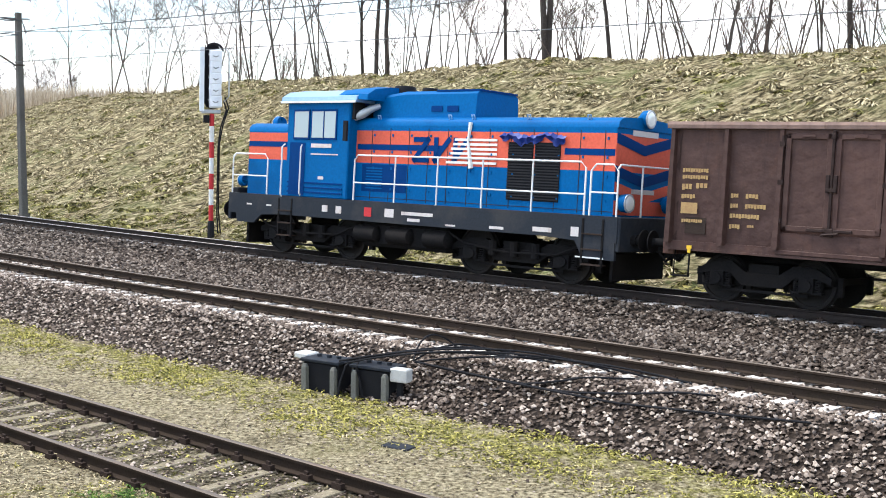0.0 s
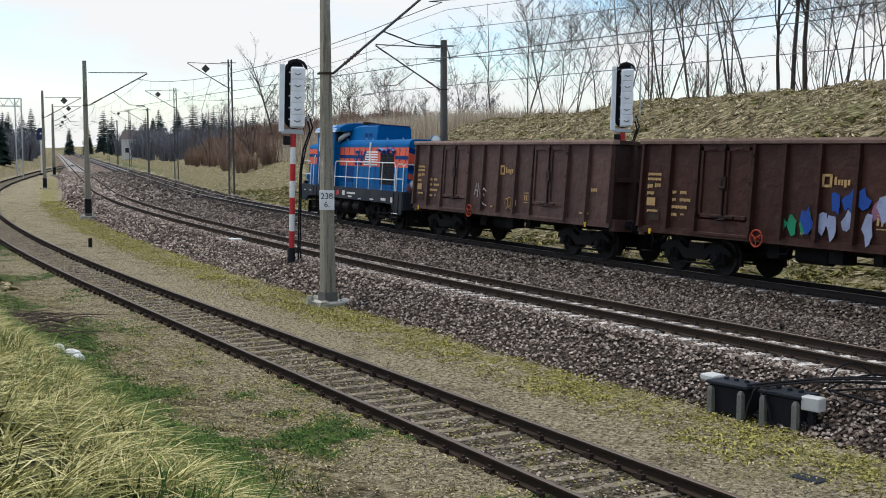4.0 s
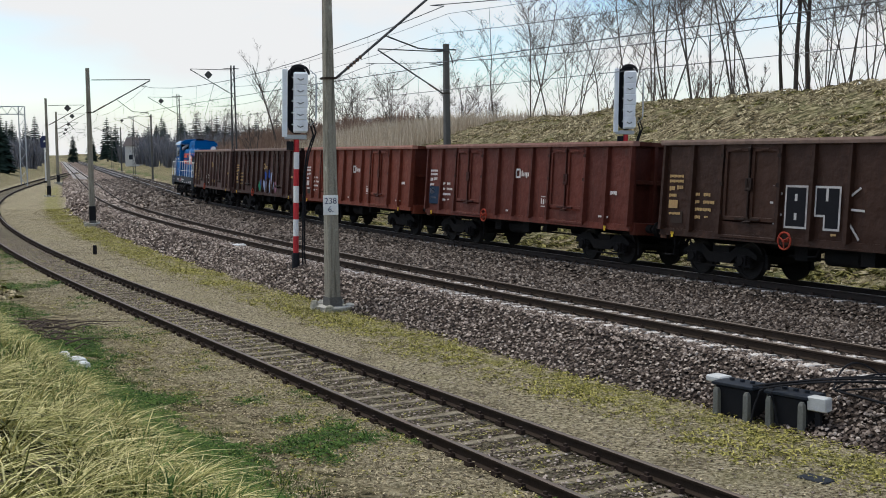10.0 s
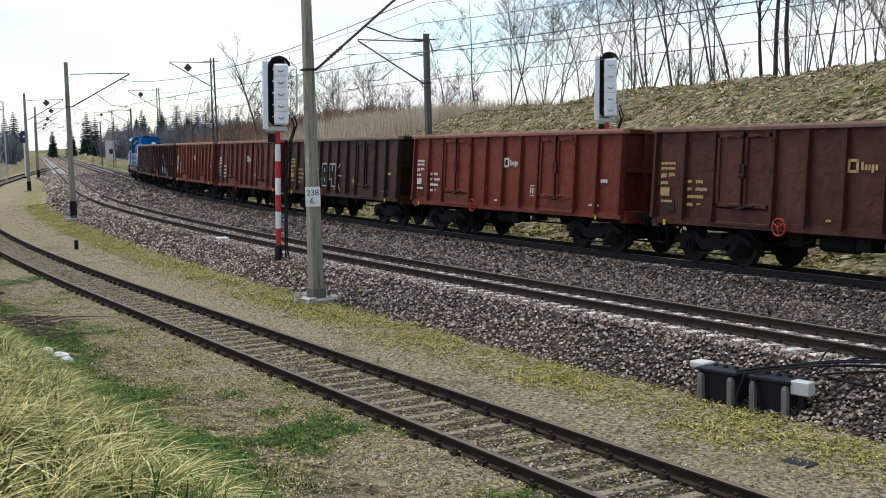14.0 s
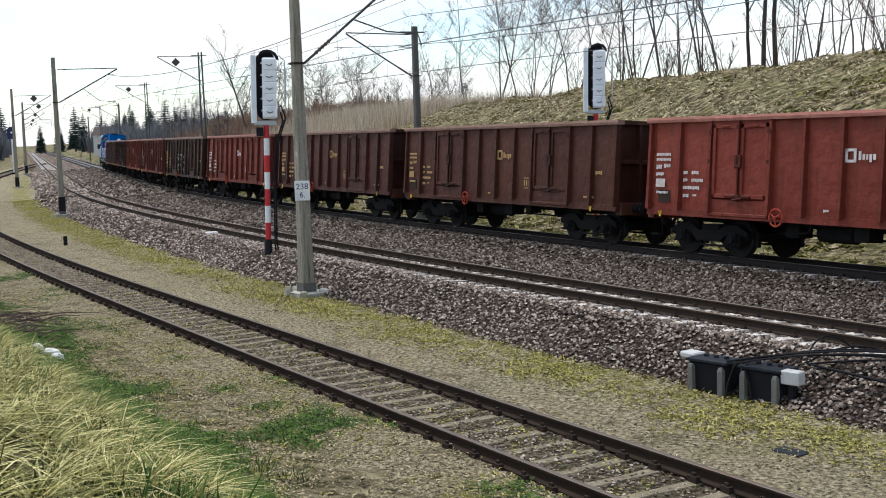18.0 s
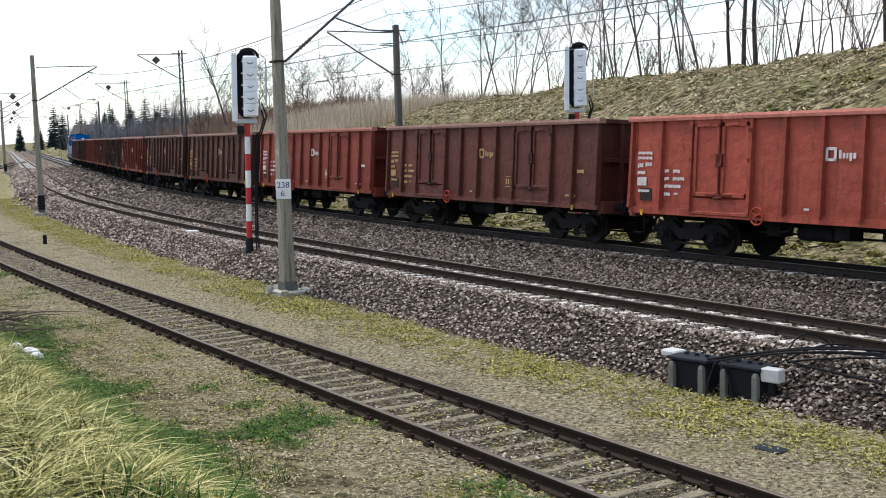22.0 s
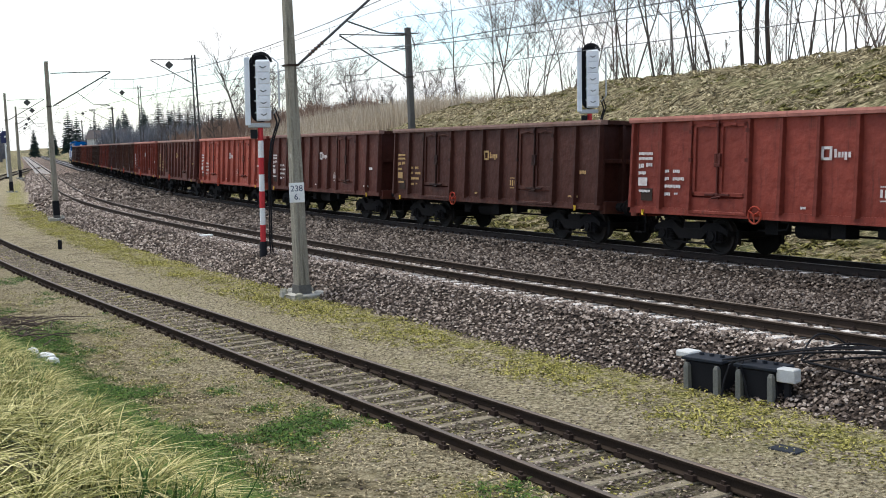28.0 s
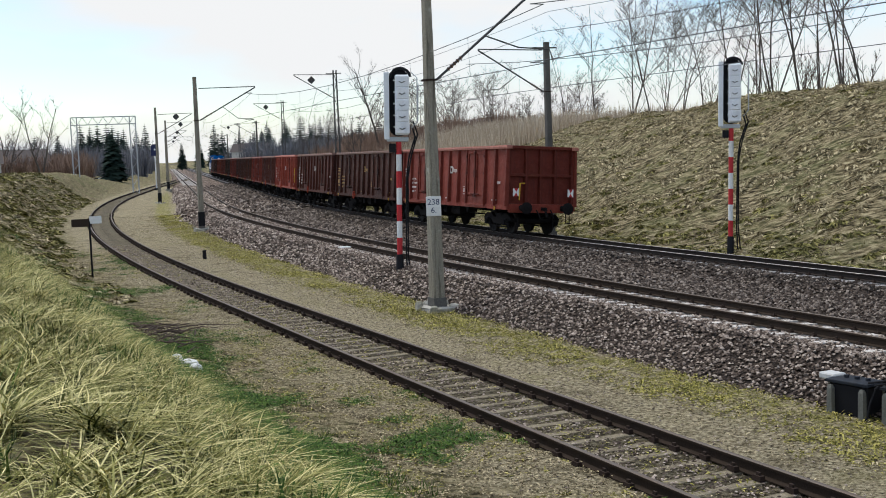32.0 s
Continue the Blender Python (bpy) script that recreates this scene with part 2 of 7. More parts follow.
M = {
    "ground": ground_material(),
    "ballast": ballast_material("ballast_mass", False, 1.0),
    "stone": ballast_material("ballast_stone", True, 1.0),
    # oily stones and bed (ballast_dark): under-train shade is put into their colour too
    "stone_dark": ballast_material("ballast_stone_oily_shaded", True, 0.30),
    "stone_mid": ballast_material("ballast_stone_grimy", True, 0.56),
    "ballast_dark": ballast_material("ballast_mass_oily_shaded", False, 0.28),
    # lifts the painted gap shade past 62 m, where few stones lie
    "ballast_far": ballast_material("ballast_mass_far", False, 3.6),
    "wagon": wagon_paint_material(),
    "rail_black": plain("rail_oily", (0.03, 0.024, 0.021), 0.7, 0.1, 0.3, 8),
    "sleeper_dark": plain("sleeper_concrete_oily", (0.34, 0.32, 0.31), 0.85, 0, 0.25, 6, (0.14, 0.11, 0.10), 0.003, 0.9),
    "rail_side": plain("rail_rust", (0.036, 0.026, 0.019), 0.85, 0.0, 0.3, 8, (0.05, 0.035, 0.03), 0.002),
    "rail_top": plain("rail_head_worn", (0.34, 0.31, 0.29), 0.38, 0.8, 0.15, 5, (0.16, 0.10, 0.07)),
    "rail_top_dull": plain("rail_head_dull", (0.14, 0.115, 0.095), 0.55, 0.3, 0.2, 5, (0.16, 0.10, 0.07)),
    "sleeper_concrete": plain("sleeper_concrete", (0.58, 0.54, 0.495), 0.85, 0, 0.22, 9, (0.24, 0.19, 0.16), 0.003, 0.8),
    "sleeper_wood": plain("sleeper_weathered", (0.235, 0.20, 0.14), 0.9, 0, 0.5, 7, (0.09, 0.072, 0.05), 0.006, 0.8),
    "iron": plain("iron_rusty", (0.045, 0.032, 0.026), 0.8, 0.1, 0.3, 9),
    # grime, darkened further to hold the shade beneath the vehicles
    "under": plain("underframe_grime_shaded", (0.013, 0.012, 0.012), 0.8, 0.0, 0.4, 5, (0.034, 0.027, 0.022), 0.004, 0.35),
    "wheel": plain("wheel_steel", (0.020, 0.018, 0.017), 0.65, 0.15, 0.3, 5, (0.05, 0.04, 0.032)),
    "tread": plain("wheel_tread", (0.4, 0.38, 0.36), 0.35, 0.9, 0.1, 5),
    "white": plain("white_paint", (0.74, 0.74, 0.72), 0.55, 0, 0.08, 5, (0.45, 0.42, 0.38)),
    "mark_white": plain("marking_white", (0.58, 0.53, 0.50), 0.7, 0, 0.2, 14, (0.28, 0.17, 0.13), 0, 0.8),
    "mark_yellow": plain("marking_yellow", (0.40, 0.26, 0.115), 0.7, 0, 0.2, 14, (0.25, 0.13, 0.08), 0, 0.8),
    "yellow": plain("yellow_paint", (0.75, 0.48, 0.05), 0.6, 0, 0.15, 8, (0.3, 0.18, 0.06)),
    "orange": plain("orange_paint", (0.32, 0.05, 0.03), 0.65, 0, 0.2, 8, (0.3, 0.1, 0.05)),
    "red_paint": plain("red_paint", (0.50, 0.045, 0.05), 0.6, 0, 0.15, 6, (0.3, 0.05, 0.05)),
    "loco_blue": plain("loco_blue", (0.0, 0.098, 0.285), 0.52, 0, 0.14, 3, (0.0, 0.045, 0.15), 0.002, 0.6),
    "loco_red": plain("loco_red", (0.62, 0.115, 0.07), 0.52, 0, 0.12, 3, (0.45, 0.09, 0.07), 0.002, 0.5),
    "loco_navy": plain("loco_navy", (0.0, 0.034, 0.145), 0.52, 0, 0.1, 3),
    "loco_grey": plain("loco_grey", (0.026, 0.030, 0.037), 0.6, 0, 0.2, 4, (0.09, 0.08, 0.07), 0.002),
    "roof_light": plain("loco_roof", (0.22, 0.36, 0.55), 0.35, 0.0, 0.12, 3, (0.1, 0.2, 0.36)),
    "dark": plain("dark_void", (0.012, 0.012, 0.014), 0.7, 0, 0.2, 5),
    "rubber": plain("black_rubber", (0.018, 0.018, 0.02), 0.55, 0, 0.2, 9),
    "tarp": plain("tarpaulin_blue", (0.008, 0.03, 0.20), 0.5, 0, 0.3, 6),
    "concrete": mast_material(),
    "mast_dark": plain("mast_concrete_dark", (0.115, 0.11, 0.10), 0.9, 0, 0.25, 4, (0.06, 0.055, 0.05), 0.006, 0.7),
    "concrete_pale": plain("footing_concrete", (0.42, 0.40, 0.35), 0.9, 0, 0.25, 9, (0.14, 0.14, 0.07), 0.008, 0.9),
    "galv": plain("galvanised_steel", (0.42, 0.44, 0.46), 0.5, 0.5, 0.12, 6, (0.28, 0.29, 0.3)),
    "steel_grey": plain("painted_steel_grey", (0.085, 0.085, 0.085), 0.65, 0.2, 0.2, 6, (0.12, 0.10, 0.085)),
    "wire": plain("wire_dark", (0.10, 0.105, 0.11), 0.6, 0.3, 0.1, 6),
    "insulator": plain("insulator_brown", (0.10, 0.055, 0.04), 0.3, 0, 0.2, 6),
    "signal_blue": plain("signal_blue_black", (0.012, 0.02, 0.08), 0.5, 0, 0.2, 5),
    "box_white": plain("box_white", (0.52, 0.52, 0.50), 0.6, 0, 0.12, 9, (0.28, 0.27, 0.25), 0, 0.8),
    "litter": plain("litter_white", (0.75, 0.75, 0.73), 0.8, 0, 0.1, 12, (0.5, 0.48, 0.43)),
    "bark": bark_material("bark_grey_brown", (0.050, 0.042, 0.036), (0.14, 0.12, 0.105)),
    "bark_dark": bark_material("bark_dark", (0.03, 0.025, 0.022), (0.09, 0.075, 0.065)),
    "twig": bark_material("twig_brown", (0.06, 0.045, 0.038), (0.14, 0.105, 0.085)),
    "straw": leaf_material("straw_blades", (0.018, 0.026, 0.005), (0.86, 0.76, 0.38), (0.26, 0.25, 0.075)),
    "reed": leaf_material("reed_stalks", (0.36, 0.285, 0.20), (0.74, 0.64, 0.50)),
    "blade": leaf_material("green_blades", (0.016, 0.045, 0.010), (0.115, 0.185, 0.04)),
    "needle": leaf_material("conifer_needles", (0.014, 0.026, 0.020), (0.042, 0.066, 0.050)),
    "house_wall": plain("render_pale", (0.62, 0.60, 0.56), 0.9, 0, 0.08, 2, (0.45, 0.43, 0.4)),
    "house_roof": plain("roof_dark", (0.10, 0.085, 0.08), 0.8, 0, 0.2, 3),
    "pane": plain("window_dark", (0.03, 0.035, 0.045), 0.15, 0, 0.1, 3),
}
glass, gn, gl, gp = nodes_of("cab_glass")
gp.inputs["Base Color"].default_value = (0.23, 0.28, 0.30, 1)
gp.inputs["Roughness"].default_value, gp.inputs["Metallic"].default_value = 0.08, 0.0
gp.inputs["Specular IOR Level"].default_value = 0.9
M["glass"] = glass
lens_m, gn, gl, gp = nodes_of("lamp_lens")
gp.inputs["Base Color"].default_value = (0.88, 0.89, 0.88, 1)
gp.inputs["Roughness"].default_value, gp.inputs["Metallic"].default_value = 0.12, 0.15
M["lens"] = lens_m


# ---- mesh tools ----
class Geo:
    """Collects faces for one mesh."""

    def __init__(self):
        self.v, self.f = [], []

    def add(self, verts, faces):
        k = len(self.v)
        self.v += [tuple(p) for p in verts]
        self.f += [tuple(i + k for i in q) for q in faces]
        return self

    def box(self, x0, x1, y0, y1, z0, z1):
        return self.add([(x0, y0, z0), (x1, y0, z0), (x1, y1, z0), (x0, y1, z0), (x0, y0, z1), (x1, y0, z1), (x1, y1, z1), (x0, y1, z1)],
                        [(3, 2, 1, 0), (4, 5, 6, 7), (0, 1, 5, 4), (1, 2, 6, 5), (2, 3, 7, 6), (3, 0, 4, 7)])

    def beam(self, a, b, w, h, up=(0, 0, 1)):
        """A bar of section w by h from a to b."""
        a, b = Vector(a), Vector(b)
        d = (b - a).normalized()
        u = Vector(up)
        if abs(d.dot(u)) > 0.95:
            u = Vector((1, 0, 0))
        side = d.cross(u).normalized() * (w / 2)
        top = side.cross(d).normalized() * (h / 2)
        ring = [-side - top, side - top, side + top, -side + top]
        return self.add([a + r for r in ring] + [b + r for r in ring],
                        [(0, 1, 2, 3), (7, 6, 5, 4), (0, 4, 5, 1), (1, 5, 6, 2), (2, 6, 7, 3), (3, 7, 4, 0)])

    def tube(self, pts, r, seg=6, closed=False, caps=True):
        """A tube along pts; r is one radius or one for each point."""
        pts = [Vector(p) for p in pts]
        rs = r if isinstance(r, (list, tuple)) else [r] * len(pts)
        k, n = len(self.v), len(pts)
        for i, p in enumerate(pts):
            if closed:
                d = pts[(i + 1) % n] - pts[i - 1]
            else:
                d = pts[min(i + 1, n - 1)] - pts[max(i - 1, 0)]
            d = d.normalized() if d.length > 1e-9 else Vector((0, 0, 1))
            u = Vector((0, 0, 1)) if abs(d.z) < 0.9 else Vector((1, 0, 0))
            s = d.cross(u).normalized()
            t = s.cross(d)
            for j in range(seg):
                a = 2 * math.pi * j / seg
                self.v.append(tuple(p + (s * math.cos(a) + t * math.sin(a)) * rs[i]))
        for i in range(n if closed else n - 1):
            q = (i + 1) % n
            for j in range(seg):
                j2 = (j + 1) % seg
                self.f.append((k + i * seg + j, k + i * seg + j2, k + q * seg + j2, k + q * seg + j))
        if caps and not closed:
            self.f.append(tuple(k + j for j in reversed(range(seg))))
            self.f.append(tuple(k + (n - 1) * seg + j for j in range(seg)))
        return self

    def sweep(self, sections):
        """Skins equal rings of points, with ends capped."""
        k, m = len(self.v), len(sections[0])
        for s in sections:
            self.v += [tuple(p) for p in s]
        for i in range(len(sections) - 1):
            for j in range(m):
                j2 = (j + 1) % m
                self.f.append((k + i * m + j, k + i * m + j2, k + (i + 1) * m + j2, k + (i + 1) * m + j))
        self.f.append(tuple(k + j for j in reversed(range(m))))
        self.f.append(tuple(k + (len(sections) - 1) * m + j for j in range(m)))
        return self

    def mesh(self, name, mat=None, smooth=False, bevel=0.0):
        me = bpy.data.meshes.new(name)
        me.from_pydata(self.v, [], self.f)
        if bevel:
            bm = bmesh.new()
            bm.from_mesh(me)
            bmesh.ops.recalc_face_normals(bm, faces=bm.faces)
            edges = [e for e in bm.edges if len(e.link_faces) == 2 and e.calc_face_angle(0) > 0.6]
            bmesh.ops.bevel(bm, geom=edges, offset=bevel, segments=1, affect="EDGES", clamp_overlap=True)
            bm.to_mesh(me)
            bm.free()
        if mat is not None:
            me.materials.append(mat)
        if smooth:
            me.shade_smooth()
            me.set_sharp_from_angle(angle=radians(40))
        me.update()
        return me


def part(name, geo, mat, parent=None, label="", smooth=False, bevel=0.0, at=None):
    """One mesh object under a thing or a part. geo: a Geo or a mesh to share."""
    me = geo.mesh(name, mat, smooth, bevel) if isinstance(geo, Geo) else geo
    ob = new(name, me)
    ob.parent = parent
    if at is not None:
        ob.matrix_basis = at
    if label:
        ob["label"] = label
    return ob


def thing(name, m=None, label="", category="", group="", kind=""):
    ob = new(name)
    ob.empty_display_size = 0.2
    if m is not None:
        ob.matrix_basis = m
    return tagged(ob, label, category, group, kind)


def smooth_step(a, b, x):
    t = min(1.0, max(0.0, (x - a) / (b - a)))
    return t * t * (3 - 2 * t)


# ---- plan of the tracks: heading angles in degrees counted left of +y ----
class Line:
    """A line of straights and arcs from a start point; runs of (length, curvature)."""

    def __init__(self, x, y, heading, runs, s0=0.0):
        self.s0, self.segs = s0, []
        t, s = radians(heading), s0
        for length, k in runs:
            self.segs.append((s, length, x, y, t, k))
            x, y, t = self.step(x, y, t, k, length)
            s += length
        self.s1 = s

    @staticmethod
    def step(x, y, t, k, ds):
        if abs(k) < 1e-9:
            return x - math.sin(t) * ds, y + math.cos(t) * ds, t
        t2 = t + k * ds
        return x + (math.cos(t2) - math.cos(t)) / k, y + (math.sin(t2) - math.sin(t)) / k, t2

    def at(self, s):
        seg = self.segs[0]
        for q in self.segs:
            if s >= q[0]:
                seg = q
        s0, length, x, y, t, k = seg
        return self.step(x, y, t, k, s - s0)

    def point(self, s, d=0.0, z=0.0):
        """d metres to the far (hill) side of the line."""
        x, y, t = self.at(s)
        return Vector((x + math.cos(t) * d, y + math.sin(t) * d, z))

    def place(self, px, py):
        """Length along and distance to the far side of the nearest point."""
        best = None
        for s0, length, x, y, t, k in self.segs:
            if abs(k) < 1e-9:
                u = -(px - x) * math.sin(t) + (py - y) * math.cos(t)
                d = (px - x) * math.cos(t) + (py - y) * math.sin(t)
            else:
                cx, cy = x - math.cos(t) / k, y - math.sin(t) / k
                rx, ry = px - cx, py - cy
                r = math.hypot(rx, ry)
                a = math.atan2(ry * k, rx * k)
                da = (a - t + math.pi) % (2 * math.pi) - math.pi
                u = da / k
                d = (r if k > 0 else -r) - 1 / k
            lo = -1e9 if s0 == self.s0 else 0.0
            hi = 1e9 if s0 + length >= self.s1 - 1e-6 else length
            c = min(max(u, lo), hi)
            miss = abs(c - u) + abs(d)
            if best is None or miss < best[0]:
                best = (miss, s0 + c, d)
        return best[1], best[2]


GAP = 6.5           # between the two main lines
CANT = 3.8          # degrees by which the mains lean into the curve
K = 0.00244
_x, _y, _t = Line.step(1.332, 28.003, radians(48.38), -K, -80.0)
MAIN2 = Line(_x, _y, math.degrees(_t), [(160.0, -K), (500.0, 0.0)], -80.0)
_p = MAIN2.point(-80.0, -GAP)
MAIN1 = Line(_p.x, _p.y, math.degrees(_t), [(160.0 * (1 + GAP * K), -K / (1 + GAP * K)), (500.0, 0.0)], -80.0)
_x, _y, _t = Line.step(-2.6, 13.64, radians(48.3), 0.0, -40.0)
SIDING = Line(_x, _y, 48.3, [(61.0, 0.0), (105.0, -1 / 390), (110.0, 0.0)], -40.0)


def siding_z(s):
    return -0.52 + 0.52 * smooth_step(60, 175, s)


def bank_z(x, y):
    """Height of the ground sheet."""
    s, d = MAIN2.place(x, y)
    q, u = SIDING.place(x, y)
    base = siding_z(q) - 0.20
    lift = noise.noise((x * 0.35, y * 0.35, 0.0)) * 0.05 + noise.noise((x * 1.3, y * 1.3, 3.0)) * 0.022
    if d > 2.0:
        # far side: ditch, cutting slope, plateau; reed flats past its end
        hill = smooth_step(81, 69, s + 0.35 * max(0, d - 12))
        crest = 6.6 - 0.008 * (s + 20) - smooth_step(20, 75, s) * 0.7
        f = min(1.0, max(0.0, (d - 4.8) / 17.5))
        rise = (0.62 * f + 0.38 * smooth_step(0, 1, f))
        up = -0.62 + (crest + 0.62) * rise
        up += noise.noise((s * 0.16, d * 0.3, 5.0)) * 0.35 * smooth_step(5, 9, d) + noise.noise((s * 0.6, d * 1.1, 9.0)) * 0.14 * smooth_step(5, 8, d)
        flat = -0.5 + 4.9 * smooth_step(7, 25, d)
        z = flat + (up - flat) * hill
        low = 0.3 * smooth_step(2.0, 3.2, d)
        return z * smooth_step(2.0, 3.0, d) + (-0.5) * (1 - smooth_step(2.0, 3.0, d)) + lift * (0.5 + low)
    base += 0.032 * smooth_step(0.72, 0.95, abs(u))
    lift *= 0.25 + 0.75 * smooth_step(1.4, 2.8, abs(u))
    if u > 0:
        return base + lift
    w = -u
    top = 1.75 + 0.9 * smooth_step(30, 70, q)
    ramp = smooth_step(2.9, 8.2, w)
    far_flat = smooth_step(125, 185, q)
    z = base + (top - base) * ramp * (1 - 0.7 * far_flat)
    return z + lift * (1 + 2.0 * ramp)


# ---- ground: one sheet to the horizon, rings round the bank ----
def build_ground():
    angles = [radians(-60 + 0.4 * i) for i in range(0, 231)] + [radians(32 + 4.0 * i) for i in range(1, 67)]
    radii, r = [0.0], 0.6
    while r < 4200:
        radii.append(r)
        r *= 1.03 if r < 4 else 1.0145 if r < 42 else 1.022 if r < 160 else 1.09
    verts, faces = [], []
    zones = {"dry": [], "moss": [], "green": [], "grit": []}
    for r in radii[1:]:
        for a in angles:
            x, y = math.sin(a) * r, math.cos(a) * r
            s, d = MAIN2.place(x, y)
            q, u = SIDING.place(x, y)
            z = bank_z(x, y)
            if r > 260:
                f = smooth_step(260, 600, r)
                z = z * (1 - f) + f * (-0.35 if d < 30 else 3.0)
            if -9.4 < d < 2.6 and s < 575:
                z = min(z, -0.75)
            verts.append((x, y, z))
            far = smooth_step(110, 220, r)
            bank = smooth_step(2.6, 5.0, -u)
            strip = smooth_step(2.4, 3.6, u) * smooth_step(-8.8, -10.2, d) if d < 0 else 0.0
            dry = 1.0 if d > 3.4 else max(bank, 0.25 + 0.35 * smooth_step(1.5, 2.6, -u))
            green = 0.0
            if d < 0 and u < 0:
                green = 0.62 * smooth_step(2.8, 3.8, -u) * smooth_step(8.6, 5.6, -u) * smooth_step(44, 14, q) + 0.30 * bank * smooth_step(15, 50, q)
            if d > 3.4:
                green = 0.34 * smooth_step(10.0, 4.0, d) + 0.2 * far
            zones["dry"].append(dry)
            zones["green"].append(green)
            zones["moss"].append(0.56 * strip * smooth_step(-12.0, -10.9, d) if d < 0 else 0.0)
            zones["grit"].append(0.8 * smooth_step(1.05, 0.75, abs(u)) * (1 if q < 190 else 0) if d < -2 else smooth_step(3.6, 2.6, d) if d < 4 else 0.0)
    n = len(angles)
    for i in range(len(radii) - 2):
        for j in range(n):
            k = (j + 1) % n
            faces.append((i * n + j, i * n + k, (i + 1) * n + k, (i + 1) * n + j))
    verts.append((0, 0, bank_z(0, 0)))
    for j in range(n):
        faces.append((len(verts) - 1, (j + 1) % n, j))
    for key in zones:
        zones[key].append(1.0 if key == "dry" else 0.0)
    me = bpy.data.meshes.new("ground")
    me.from_pydata(verts, [], faces)
    for key, values in zones.items():
        me.attributes.new(key, "FLOAT", "POINT").data.foreach_set("value", values)
    me.materials.append(M["ground"])
    me.shade_smooth()
    tagged(new("ground", me), "dry winter grass, bare earth and moss beside the railway", "ground", kind="structure")


build_ground()


def bed_z(d):
    """Top of the ballast across both mains."""
    tilt = math.tan(radians(CANT))
    t2, t1 = -0.225 - d * tilt, -0.222 - (d + GAP) * tilt
    if d > -GAP / 2:
        z = t2 if d > -1.5 else t2 + (-0.30 - t2) * smooth_step(-1.5, -2.7, d)
        return z - 0.75 * smooth_step(1.9, 3.3, d)
    z = t1 if d < -GAP + 1.5 else t1 + (-0.30 - t1) * smooth_step(-GAP + 1.5, -GAP + 2.7, d)
    return z - 0.78 * min(1.0, max(0.0, (-GAP - 1.75 - d) / 1.35))


def build_ballast():
    ds = [3.4 - 0.12 * i for i in range(int((3.4 + GAP + 3.4) / 0.12))]
    ss, s = [], -46.0
    while s < 560:
        ss.append(s)
        s += 0.16 if -24 < s < 22 else 0.4 if s < 60 else 2.0
    verts = []
    for s in ss:
        for d in ds:
            p = MAIN2.point(s, d, bed_z(d))
            near = -24 < s < 60
            p.z += (noise.noise(p * 7.0) * 0.03 if near else 0) + noise.noise(p * 0.8) * 0.02
            verts.append(tuple(p))
    n = len(ds)
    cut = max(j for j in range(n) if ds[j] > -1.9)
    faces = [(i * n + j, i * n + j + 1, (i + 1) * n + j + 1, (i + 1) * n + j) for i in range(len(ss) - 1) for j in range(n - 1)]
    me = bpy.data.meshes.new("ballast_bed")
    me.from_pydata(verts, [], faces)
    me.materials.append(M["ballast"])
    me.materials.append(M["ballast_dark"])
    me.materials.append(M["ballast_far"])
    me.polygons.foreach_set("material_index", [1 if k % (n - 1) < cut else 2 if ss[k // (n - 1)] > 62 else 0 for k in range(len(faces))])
    me.shade_smooth()
    tagged(new("ballast_bed", me), "bed of crushed grey-red stone under the main lines", "ballast", kind="structure")


build_ballast()

RAIL = [(-0.07, -0.172), (0.07, -0.172), (0.07, -0.158), (0.016, -0.135), (0.010, -0.05), (0.036, -0.038), (0.036, -0.008), (0.026, 0.0),
        (-0.026, 0.0), (-0.036, -0.008), (-0.036, -0.038), (-0.010, -0.05), (-0.016, -0.135), (-0.07, -0.158)]


def track_pose(line, s, cant, z=0.0):
    x, y, t = line.at(s)
    return pose(x, y, z, cant, 0, math.degrees(t) + 90)


